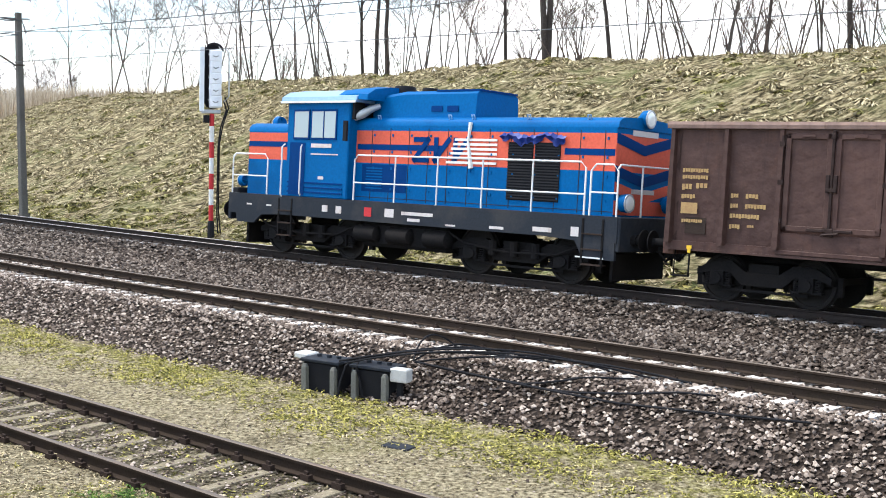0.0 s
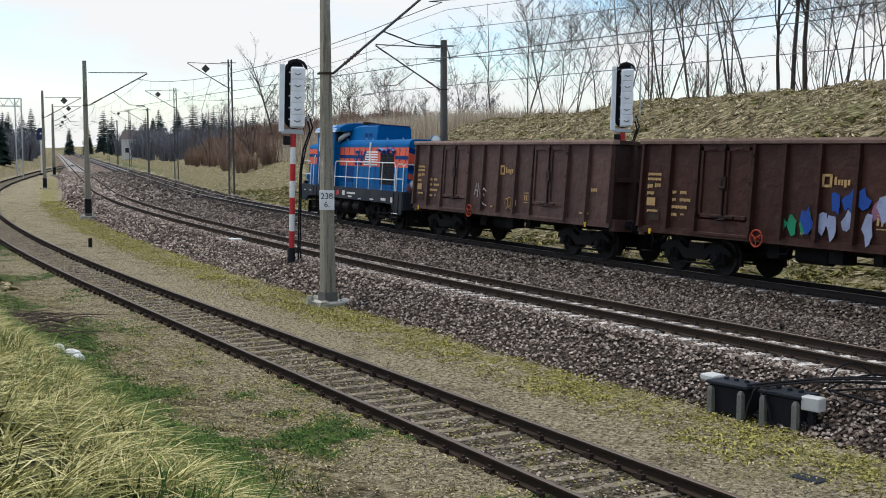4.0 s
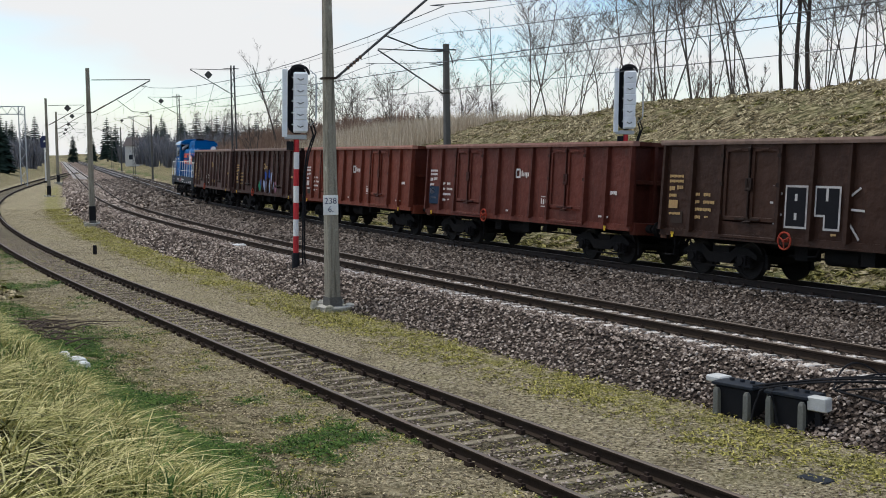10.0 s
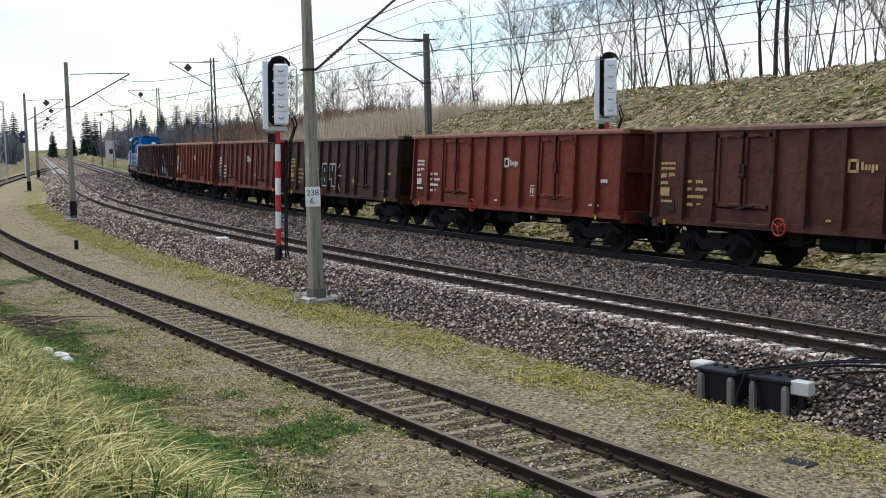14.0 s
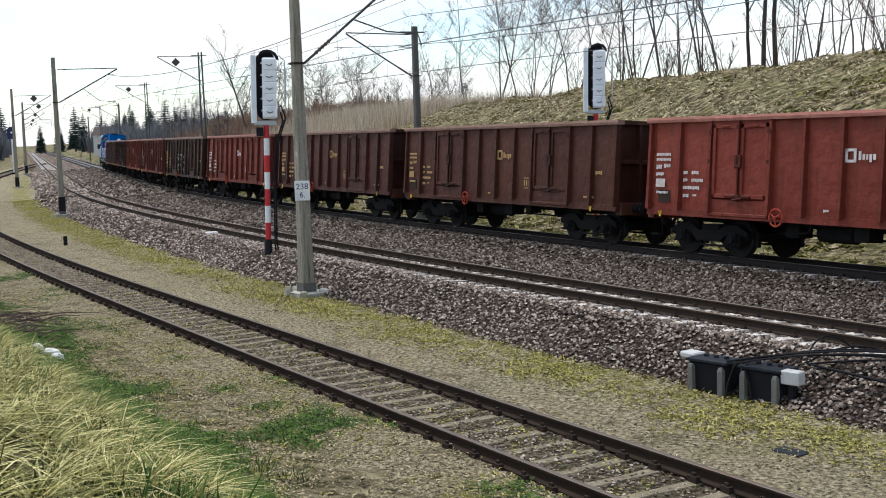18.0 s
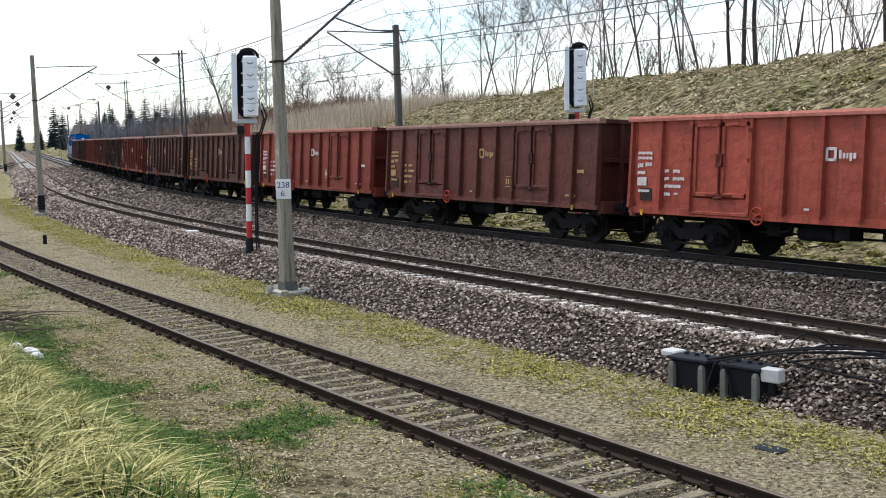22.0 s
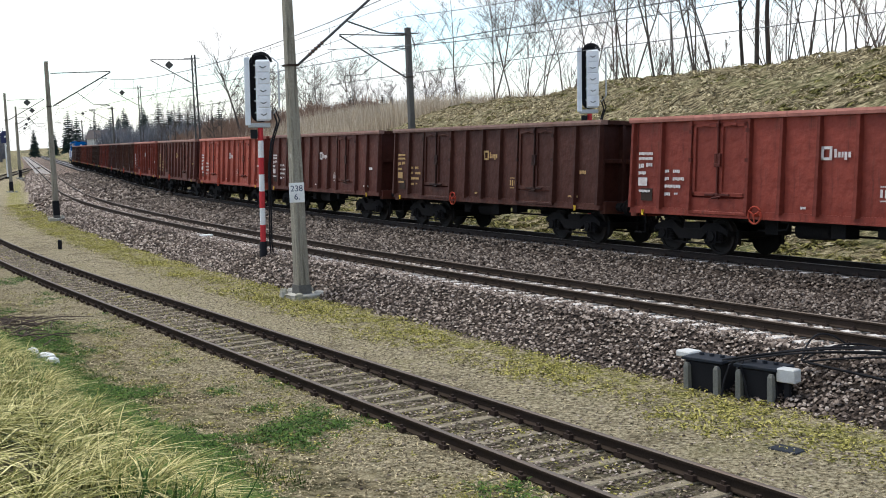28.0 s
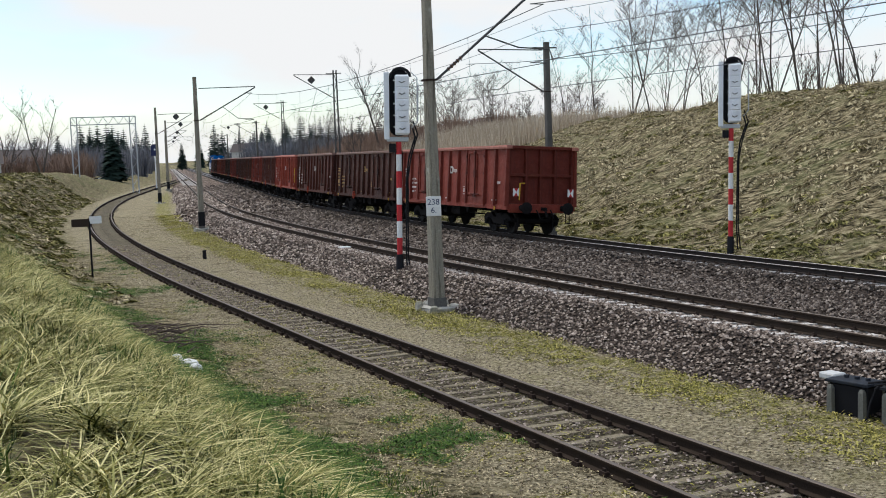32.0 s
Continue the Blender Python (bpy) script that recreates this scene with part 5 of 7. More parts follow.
    for y in (0.86, -0.86):
        lamp(13.08, y, 1.80, 0.20, -1, "marker_lamp")
        lamp(0.86, y, 1.86, 0.17, 1, "marker_lamp")
        part("lamp_stand", Geo().box(X(0.92), X(0.66), y - 0.16, y + 0.30 if y > 0 else y + 0.16, 0.86, 1.66), M["rubber"], lo, "dark box under the leading lamp", bevel=0.03)
    part("end_badge", Geo().box(X(13.02), X(13.01), -0.5, 0.5, 3.22, 3.34), M["mark_white"], lo)
    part("end_number", Geo().box(X(13.022), X(13.014), -0.45, 0.45, 2.0, 2.1), M["mark_white"], lo)
    # handrails along the deck
    r = 0.021
    for sy in (1, -1):
        y = 1.37 * sy
        part("guard_rail", Geo().tube([(X(5.62), y, 1.5), (X(5.62), y, 2.5), (X(5.72), y, 2.62), (X(12.35), y, 2.62), (X(12.48), y, 2.5), (X(12.48), y, 1.5)], r, 7), M["white"], lo)
        part("guard_rail", Geo().tube([(X(5.62), y, 1.95), (X(12.48), y, 1.95)], r * 0.9, 6), M["white"], lo)
        for p in (7.0, 8.35, 9.7, 11.1):
            part("rail_post", Geo().tube([(X(p), y, 1.5), (X(p), y, 2.62)], r * 0.9, 6), M["white"], lo)
        for a, b in ((0.92, 2.35), (12.62, 13.28)):
            part("guard_rail", Geo().tube([(X(a), y, 1.5), (X(a), y, 2.45), (X(a) - 0.12, y, 2.58), (X(b) + 0.12, y, 2.58), (X(b), y, 2.45), (X(b), y, 1.5)], r, 7), M["white"], lo)
            part("guard_rail", Geo().tube([(X(a), y, 2.0), (X(b), y, 2.0)], r * 0.9, 6), M["white"], lo)
            part("guard_rail", Geo().tube([(X(a), y * 0.55, 1.5), (X(a), y * 0.55, 2.5), (X(a) - 0.1, y * 0.55, 2.58), (X((a + b) / 2), y * 0.55, 2.58)], r * 0.9, 6), M["white"], lo)
    for p in (0.92, 13.28):
        part("end_rail", Geo().tube([(X(p), 1.37, 2.5), (X(p), 1.3, 2.58), (X(p), -1.3, 2.58), (X(p), -1.37, 2.5)], r, 7), M["white"], lo)
        part("end_rail", Geo().tube([(X(p), 0.45, 1.5), (X(p), 0.45, 2.58)], r, 6), M["white"], lo)
    # steps
    for p in (3.15, 12.75):
        for sy in (1, -1):
            st = part("step_ladder", Geo().beam((X(p) - 0.25, 1.40 * sy, 0.45), (X(p) - 0.25, 1.40 * sy, 1.45), 0.03, 0.05).beam((X(p) + 0.25, 1.40 * sy, 0.45), (X(p) + 0.25, 1.40 * sy, 1.45), 0.03, 0.05), M["under"], lo)
            for z in (0.48, 0.8, 1.12):
                part("tread", Geo().box(X(p) - 0.25, X(p) + 0.25, min(1.2 * sy, 1.44 * sy), max(1.2 * sy, 1.44 * sy), z, z + 0.03), M["iron"], st)
    # plates and stencils on the sill
    for a, b, z0, z1, mt in ((4.55, 4.75, 1.18, 1.34, "mark_white"), (5.05, 5.25, 1.16, 1.34, "mark_white"), (6.05, 6.3, 1.14, 1.36, "red_paint"), (6.75, 7.05, 1.16, 1.36, "mark_white"), (7.3, 8.3, 1.24, 1.32, "mark_white"), (7.5, 7.9, 1.10, 1.17, "mark_white"), (8.7, 9.0, 1.06, 1.10, "mark_white"), (10.0, 10.4, 1.08, 1.14, "mark_white"), (11.2, 11.7, 1.1, 1.2, "mark_white"), (12.2, 12.4, 1.06, 1.26, "mark_white"), (1.6, 1.8, 1.22, 1.26, "mark_white"), (2.4, 2.6, 1.22, 1.26, "mark_white")):
        part("sill_plate", Geo().box(X(b), X(a), 1.401, 1.406, z0, z1), M[mt], lo)
    part("warning_edge", Geo().box(X(13.05), X(12.35), 1.402, 1.407, 0.63, 0.66), M["white"], lo)
    # running gear
    part("fuel_tank", Geo().box(X(8.6), X(5.7), -1.15, 1.15, 0.42, 1.02), M["under"], lo, bevel=0.08)
    for p in (6.0, 7.1, 8.3):
        part("air_tank", Geo().tube([(X(p) - 0.4, 1.18, 0.72), (X(p) - 0.34, 1.18, 0.72), (X(p) + 0.34, 1.18, 0.72), (X(p) + 0.4, 1.18, 0.72)], [0.1, 0.2, 0.2, 0.1], 12), M["under"], lo, smooth=True)
    for c in (3.72, 10.52):
        bg = bogie_frame_geo()
        bg.v = [(x * 1.42, y, z * 1.05) for x, y, z in bg.v]
        for sy in (1, -1):
            for dx in (-0.6, 0.0, 0.6):
                bg.tube([(dx, 1.14 * sy, 0.50), (dx, 1.14 * sy, 0.82)], 0.10, 9)
            bg.tube([(-1.9, 1.16 * sy, 0.9), (-1.2, 1.2 * sy, 0.62), (0.2, 1.2 * sy, 0.58), (1.4, 1.2 * sy, 0.7), (1.9, 1.16 * sy, 0.92)], 0.03, 6)
        bog = part("bogie", bg, M["under"], lo, at=pose(X(c), 0, 0))
        for ax in (1.3, -1.3):
            w1, w2 = wheel_geo(0.55, 1), wheel_geo(0.55, -1)
            part("wheelset", shared("lwheel", lambda: Geo().tube([(0, -0.9, 0), (0, 0.9, 0)], 0.09, 8).add(w1.v, w1.f).add(w2.v, w2.f).mesh("wheelset", M["wheel"], smooth=True)), None, bog, at=pose(ax, 0, 0.55))
    return lo


loco = build_loco()


# ---- masts, wires, signals and line-side things ----
M["stake"] = plain("stake_concrete_dark", (0.17, 0.17, 0.15), 0.9, 0, 0.25, 8, (0.07, 0.075, 0.06))


def concrete_mast(name, x, y, z0, top, w0, w1, label, turn=48.0, painted_foot=False, mat="concrete"):
    m = thing(name, pose(x, y, z0, 0, 0, turn), label, "catenary mast", "catenary masts")
    h = top - z0
    g = Geo()
    secs = []
    for k in range(5):
        f = k / 4
        a, b = (w0 + (w1 - w0) * f) / 2, (w0 * 0.8 + (w1 * 0.85 - w0 * 0.8) * f) / 2
        c = a * 0.22
        secs.append([(-a + c, -b, f * h), (a - c, -b, f * h), (a, -b + c, f * h), (a, b - c, f * h), (a - c, b, f * h), (-a + c, b, f * h), (-a, b - c, f * h), (-a, -b + c, f * h)])
    part("pole", g.sweep(secs), M[mat], m)
    rnd = random.Random(int(x * 10))
    block = [[(cx * rnd.uniform(.86, 1.08), cy * rnd.uniform(.86, 1.08), z + rnd.uniform(-.02, .02)) for cx, cy in ((-.50, -.42), (-.1, -.46), (.44, -.40), (.50, .0), (.46, .42), (0, .46), (-.48, .36), (-.52, 0))] for z in (-0.4, 0.0, 0.035)]
    part("footing", Geo().sweep(block), M["concrete_pale"], m, "broken concrete footing", bevel=0.02)
    part("base_sleeve", Geo().sweep([[(cx * f_, cy * f_, z) for cx, cy in ((-.22, -.18), (.22, -.18), (.22, .18), (-.22, .18))] for z, f_ in ((0.0, 1.1), (0.04, 1.0), (0.26, 0.96))]), M["mast_dark"], m, "dark damp foot of the mast")
    for k in range(5):
        a = 1.3 * k + rnd.uniform(-0.4, 0.4)
        c, e = math.cos(a) * rnd.uniform(0.40, 0.55), math.sin(a) * rnd.uniform(0.36, 0.5)
        w_, h_ = rnd.uniform(0.08, 0.17), rnd.uniform(0.08, 0.17)
        part("concrete_lump", Geo().sweep([[(c + math.cos(b) * w_ * g_ * rnd.uniform(.7, 1.2), e + math.sin(b) * w_ * g_ * rnd.uniform(.7, 1.2), z_) for b in [1.05 * i_ for i_ in range(6)]] for z_, g_ in ((-0.1, 1.0), (h_ * 0.6, 1.0), (h_, 0.55))]), M["concrete_pale"], m)
    if painted_foot:
        part("tarred_foot", Geo().box(-w0 * 0.54, w0 * 0.54, -w0 * 0.44, w0 * 0.44, 0.2, 1.0), M["rubber"], m)
    return m


def cantilever(m, z_low, z_top, reach, side, wire_z, insulators=True):
    """Tubular bracket: tie, strut, registration arm; side +1 or -1 along the mast's own y."""
    s = side
    part("tie_tube", Geo().tube([(0, 0.2 * s, z_top), (0, reach * s, z_top + 0.05)], 0.028, 6), M["steel_grey"], m)
    strut = part("strut", Geo().tube([(0, 0.2 * s, z_low), (0, reach * s, z_top)], 0.035, 7), M["steel_grey"], m)
    for k in range(5):
        ins = Geo()
        f = 0.10 + 0.025 * k
        c = Vector((0, 0.2 * s, z_low)).lerp(Vector((0, reach * s, z_top)), f)
        d = Vector((0, reach * s - 0.2 * s, z_top - z_low)).normalized()
        ins.tube([c - d * 0.035, c, c + d * 0.035], [0.03, 0.062, 0.03], 8)
        part("insulator_disc", ins, M["insulator"], strut)
    part("registration_arm", Geo().tube([(0, reach * 0.45 * s, z_low + (z_top - z_low) * 0.40), (0, reach * 0.7 * s, wire_z + 0.35), (0, reach * 0.95 * s, wire_z + 0.3), (0, reach * 0.98 * s, wire_z)], 0.02, 6), M["steel_grey"], m)
    part("bracket_band", Geo().box(-0.17, 0.17, -0.16, 0.16, z_low - 0.025, z_low + 0.025), M["iron"], m)


def lattice_mast(x, y, z0, top, turn, label):
    m = thing("lattice_mast", pose(x, y, z0, 0, 0, turn), label, "catenary mast", "catenary masts")
    h = top - z0
    for sx in (1, -1):
        for sy in (1, -1):
            part("leg", Geo().beam((0.24 * sx, 0.2 * sy, 0), (0.13 * sx, 0.12 * sy, h), 0.07, 0.07), M["steel_grey"], m)
    n = 11
    for k in range(n):
        a, b = k / n, (k + 1) / n
        wa, wb = 0.24 - 0.11 * a, 0.24 - 0.11 * b
        for sy in (1, -1):
            part("lacing", Geo().beam((wa * (1 if k % 2 else -1), (0.2 - 0.08 * a) * sy, a * h), (wb * (-1 if k % 2 else 1), (0.2 - 0.08 * b) * sy, b * h), 0.04, 0.03), M["steel_grey"], m)
        part("lacing", Geo().beam((wa, (0.2 - 0.08 * a) * (1 if k % 2 else -1), a * h), (wb, (0.2 - 0.08 * b) * (-1 if k % 2 else 1), b * h), 0.04, 0.03), M["steel_grey"], m)
    part("footing", Geo().box(-0.45, 0.45, -0.45, 0.45, -0.4, 0.12), M["concrete_pale"], m)
    return m


def diamond_sign(m, y, z):
    part("diamond_sign", Geo().add([(-0.012, y, z + .33), (-0.012, y + .33, z), (-0.012, y, z - .33), (-0.012, y - .33, z), (0.012, y, z + .33), (0.012, y + .33, z), (0.012, y, z - .33), (0.012, y - .33, z)],
                                  [(0, 1, 2, 3), (7, 6, 5, 4), (0, 4, 5, 1), (1, 5, 6, 2), (2, 6, 7, 3), (3, 7, 4, 0)]), M["steel_grey"], m, "grey diamond sign hung from the bracket")


def text_part(body, size, m, parent, mat, name="writing"):
    cu = bpy.data.curves.new(name, "FONT")
    cu.body, cu.size, cu.align_x, cu.align_y, cu.extrude = body, size, "CENTER", "CENTER", 0.002
    ob = new(name, cu)
    me = ob.to_mesh().copy()
    bpy.data.objects.remove(ob)
    me.materials.append(mat)
    return part(name, me, None, parent, at=m)


def build_masts():
    # mast beside the near main with the kilometre plate
    m = concrete_mast("concrete_mast", -12.78, 27.85, -0.62, 9.3, 0.40, 0.19, "weathered grey concrete catenary mast with a kilometre plate", turn=138)
    cantilever(m, 5.82, 8.6, 3.7, -1, 6.3)
    pl = part("kilometre_plate", Geo().box(-0.19, 0.19, -0.012, 0.012, -0.25, 0.25), M["white"], m, "white plate with dark numbers", bevel=0.006, at=pose(-0.215, 0.095, 2.62, 0, 0, 246))
    text_part("238", 0.21, pose(0, -0.016, 0.10, 90, 0, 0), pl, M["signal_blue"])
    text_part("6.", 0.21, pose(0, -0.016, -0.11, 90, 0, 0), pl, M["signal_blue"])
    part("cable_conduit", Geo().tube([(0.19, -0.14, 0.1), (0.16, -0.13, 3.0), (0.12, -0.11, 7.0)], 0.014, 5), M["wire"], m)
    for x, y, top in [(-40.6, 56.6, 8.1), (-71.0, 92.5, 8.5)] + [(*MAIN1.point(s, -3.4).xy, 8.6) for s in (138, 181, 225, 270)]:
        m = concrete_mast("concrete_mast", x, y, -0.55 if y < 100 else -0.2, top, 0.40, 0.24, "slim grey concrete catenary mast with a tarred foot", turn=130, painted_foot=True)
        cantilever(m, top - 2.4 + 0.5, top - 0.1, 3.4, -1, 5.9)
        if y > 90:
            diamond_sign(m, -1.9, top - 0.35)
    # far side of the far main
    for s, d, kind, top in ((30.06, 3.7, "c", 8.1), (75.0, 3.4, "l", 10.2), (119.0, 3.4, "l", 10.0), (160.0, 3.4, "c", 9.0), (203.0, 3.4, "l", 10.0), (246.0, 3.4, "c", 9.0), (290.0, 3.4, "l", 10.0), (-15.0, 3.7, "c", 8.2)):
        p = MAIN2.point(s, d)
        t = math.degrees(MAIN2.at(s)[2])
        z0 = bank_z(p.x, p.y) - 0.05
        if kind == "c":
            m = concrete_mast("concrete_mast", p.x, p.y, z0, top, 0.36, 0.26, "dark concrete catenary mast with bracket arms", turn=t + 90, mat="mast_dark")
        else:
            m = lattice_mast(p.x, p.y, z0, top, t + 90, "grey riveted lattice catenary mast with a bracket arm")
        cantilever(m, top - z0 - 2.2, top - z0 - 0.35, 3.3, 1, 5.7 - z0)
        part("cross_arm", Geo().beam((0, -0.5, top - z0 - 0.25), (0, 0.7, top - z0 - 0.25), 0.06, 0.06), M["steel_grey"], m)
        if kind == "l":
            diamond_sign(m, 1.9, top - z0 - 0.75)


build_masts()


def build_wires():
    """Contact wire, carrying wire with droppers, and a feeder, strung from mast to mast."""
    w = thing("overhead_wires", label="thin dark overhead wires strung over both main lines", category="overhead line")
    for line, off, s_list in ((MAIN1, 0.0, [-68, -29, 11.6, 51.4, 95, 138, 181, 225, 270, 320]), (MAIN2, 0.0, [-60, -15, 30, 75, 119, 160, 203, 246, 290, 330])):
        contact, carry, feed, drops = [], [], [], []
        for a, b in zip(s_list, s_list[1:]):
            for k in range(9):
                f = k / 8
                s = a + (b - a) * f
                sag = 4 * f * (1 - f)
                zig = 0.25 * math.cos(math.pi * f)
                contact.append(line.point(s, zig, 5.62 - 0.02 * sag))
                top = 7.15 - 0.85 * sag
                carry.append(line.point(s, zig * 0.8, top))
                feed.append(line.point(s, 3.4 if line is MAIN2 else -3.2, 8.55 - 0.6 * sag))
                if 0 < k < 8 and s < 150:
                    drops.append((contact[-1], carry[-1]))
        part("contact_wire", Geo().tube(contact, 0.011, 4), M["wire"], w)
        part("carrying_wire", Geo().tube(carry, 0.012, 4), M["wire"], w)
        if line is MAIN2:
            part("feeder_wire", Geo().tube(feed, 0.012, 4), M["wire"], w)
            part("feeder_wire", Geo().tube([p + Vector((0.3, 0.3, 0.9)) for p in feed], 0.010, 4), M["wire"], w)
        g = Geo()
        for a, b in drops:
            g.tube([a, b], 0.006, 3)
        part("droppers", g, M["wire"], w)


build_wires()


M["signal_white"] = plain("signal_white_paint", (0.84, 0.85, 0.87), 0.55, 0, 0.12, 9, (0.42, 0.43, 0.45), 0, 0.7)
M["signal_pale"] = plain("signal_pale_grey", (0.74, 0.77, 0.80), 0.5, 0.1, 0.1, 6, (0.42, 0.44, 0.46))


def build_signal(x, y, z0, head_lo, head_hi, turn, lean, foot):
    """Colour-light signal seen from the back: banded post, tall head with lamp housings, hood, ladder hoops."""
    sg = thing("light_signal", pose(x, y, z0, 0, lean, turn), "tall railway light signal on a red and white banded post", "signal", "main line signals")
    h0, h1 = head_lo - z0, head_hi - z0
    n = 7
    for k in range(n):
        a, b = foot + (h0 - foot) * k / n, foot + (h0 - foot) * (k + 1) / n
        part("post_band", Geo().tube([(0, 0, a), (0, 0, b)], 0.085, 14), M["red_paint"] if (n - 1 - k) % 2 == 0 else M["white"], sg, smooth=True)
    part("post_foot", Geo().tube([(0, 0, -0.3), (0, 0, foot - 0.05), (0, 0, foot)], [0.125, 0.115, 0.09], 14), M["rubber"], sg, smooth=True)
    # head: casing stile, dark oval screen, lamp housings
    part("casing_stile", Geo().box(-0.44, -0.28, -0.14, 0.10, h0 - 0.05, h1 - 0.12), M["signal_pale"], sg, bevel=0.015)
    w, pts = 0.30, []
    cz0, cz1 = h0 + 0.34, h1 - 0.30
    for k in range(11):
        a = math.pi * k / 10
        pts.append((0.02 + w * math.cos(a), cz1 + 0.30 * math.sin(a)))
    for k in range(11):
        a = math.pi + math.pi * k / 10
        pts.append((0.02 + w * math.cos(a), cz0 + 0.30 * math.sin(a)))
    m_ = len(pts)
    scr = part("screen", Geo().sweep([[(px, yy, pz) for px, pz in pts] for yy in (0.16, 0.19)]), M["dark"], sg, "black oval background screen")
    case = part("lamp_casing", Geo().box(-0.10, 0.31, -0.20, 0.15, h0 + 0.08, h1 - 0.20), M["signal_pale"], sg, "pale grey casing of stacked lamp housings", bevel=0.03)
    for k in range(5):
        z = h0 + 0.12 + (h1 - h0 - 0.34) * k / 5
        hh = (h1 - h0 - 0.34) / 5 - 0.012
        hs = part("lamp_housing", Geo().box(-0.09 + 0.03 * (k % 2), 0.33 - 0.02 * (k % 2), -0.235, -0.19, z, z + hh), M["signal_white"], case, bevel=0.02)
        part("lid_catch", Geo().tube([(0.02, -0.24, z + hh * 0.5), (0.10, -0.262, z + hh * 0.36), (0.2, -0.24, z + hh * 0.5)], 0.014, 5), M["steel_grey"], case)
        part("hinge_bar", Geo().beam((-0.04, -0.2, z + hh * 0.6), (-0.15, -0.16, z + hh * 0.6), 0.03, 0.035), M["signal_white"], case)
    part("head_bracket", Geo().box(-0.36, 0.30, -0.12, 0.12, h0 - 0.12, h0 + 0.02), M["galv"], sg, bevel=0.02)
    part("top_hood", Geo().tube([(0.06 + 0.30 * math.cos(a), 0.05, h1 - 0.26 + 0.27 * math.sin(a)) for a in [math.pi * k / 8 for k in range(9)]], 0.05, 6), M["rubber"], sg)
    part("ladder_hoop", Geo().tube([(0.40, -0.2, h0 + 0.3), (0.56, -0.3, h0 + 0.5), (0.56, -0.3, h1 - 0.3), (0.40, -0.2, h1 - 0.15)], 0.02, 6), M["galv"], sg)
    part("ladder_hoop", Geo().tube([(0.42, 0.1, h0 + 0.3), (0.60, 0.1, h0 + 0.5), (0.60, 0.1, h1 - 0.5)], 0.018, 6), M["galv"], sg)
    part("cable", Geo().tube([(0.40, -0.1, h0 + 0.35), (0.50, -0.1, h0 + 0.02), (0.30, -0.08, h0 - 0.6), (0.22, -0.06, h0 - 1.3), (0.20, -0.05, 0.8), (0.24, -0.04, 0.0)], 0.03, 6), M["rubber"], sg)
    part("cable", Geo().tube([(0.44, -0.02, h0 + 0.5), (0.58, -0.02, h0 + 0.10), (0.38, 0.0, h0 - 0.55), (0.27, 0.0, h0 - 1.2), (0.26, 0, 0.8), (0.34, 0.05, 0.0)], 0.026, 6), M["rubber"], sg)
    part("lamp_box", Geo().box(-0.30, -0.09, -0.1, 0.1, h0 - 0.45, h0 - 0.18), M["rubber"], sg, bevel=0.01)
    return sg


build_signal(-16.30, 32.85, -0.52, 3.85, 5.95, 28, 1.6, 0.80)
build_signal(-8.05, 42.6, -0.42, 3.95, 6.28, 14, 1.2, 0.45)


def build_far_signal():
    sg = thing("shunting_signal", pose(-97.5, 126.5, -0.3, 0, 0, 38), "slim pale signal post with a dark blue lamp head", "signal")
    part("post", Geo().tube([(0, 0, 0), (0, 0, 4.6)], 0.09, 10), M["white"], sg)
    part("lamp_head", Geo().sweep([[(-0.5, y, 4.5), (0.5, y, 4.5), (0.5, y, 5.7), (0.25, y, 6.0), (-0.25, y, 6.0), (-0.5, y, 5.7)] for y in (-0.12, 0.12)]), M["signal_blue"], sg)
    part("lamp", Geo().tube([(0, -0.13, 5.3), (0, -0.2, 5.3)], 0.12, 10), M["white"], sg)
    part("footing", Geo().box(-0.3, 0.3, -0.3, 0.3, -0.3, 0.3), M["rubber"], sg)
    gn_ = thing("signal_gantry", pose(-96.0, 115.0, -0.4, 0, 0, 39), "grey lattice portal across the yard throat", "gantry")
    for x in (-3.4, 3.4):
        for dx in (-0.35, 0.35):
            part("leg", Geo().beam((x + dx, 0, -0.5), (x + dx, 0, 9.4), 0.14, 0.14), M["galv"], gn_)
        for k in range(9):
            part("lacing", Geo().beam((x - 0.35 * (1 if k % 2 else -1), 0, k * 1.0), (x + 0.35 * (1 if k % 2 else -1), 0, (k + 1) * 1.0), 0.06, 0.06), M["galv"], gn_)
    for z in (8.5, 9.4):
        part("chord", Geo().beam((-3.7, 0, z), (3.7, 0, z), 0.12, 0.12), M["galv"], gn_)
    for k in range(12):
        part("lacing", Geo().beam((-3.6 + k * 0.6, 0, 8.5 if k % 2 else 9.4), (-3.0 + k * 0.6, 0, 9.4 if k % 2 else 8.5), 0.07, 0.07), M["galv"], gn_)


build_far_signal()


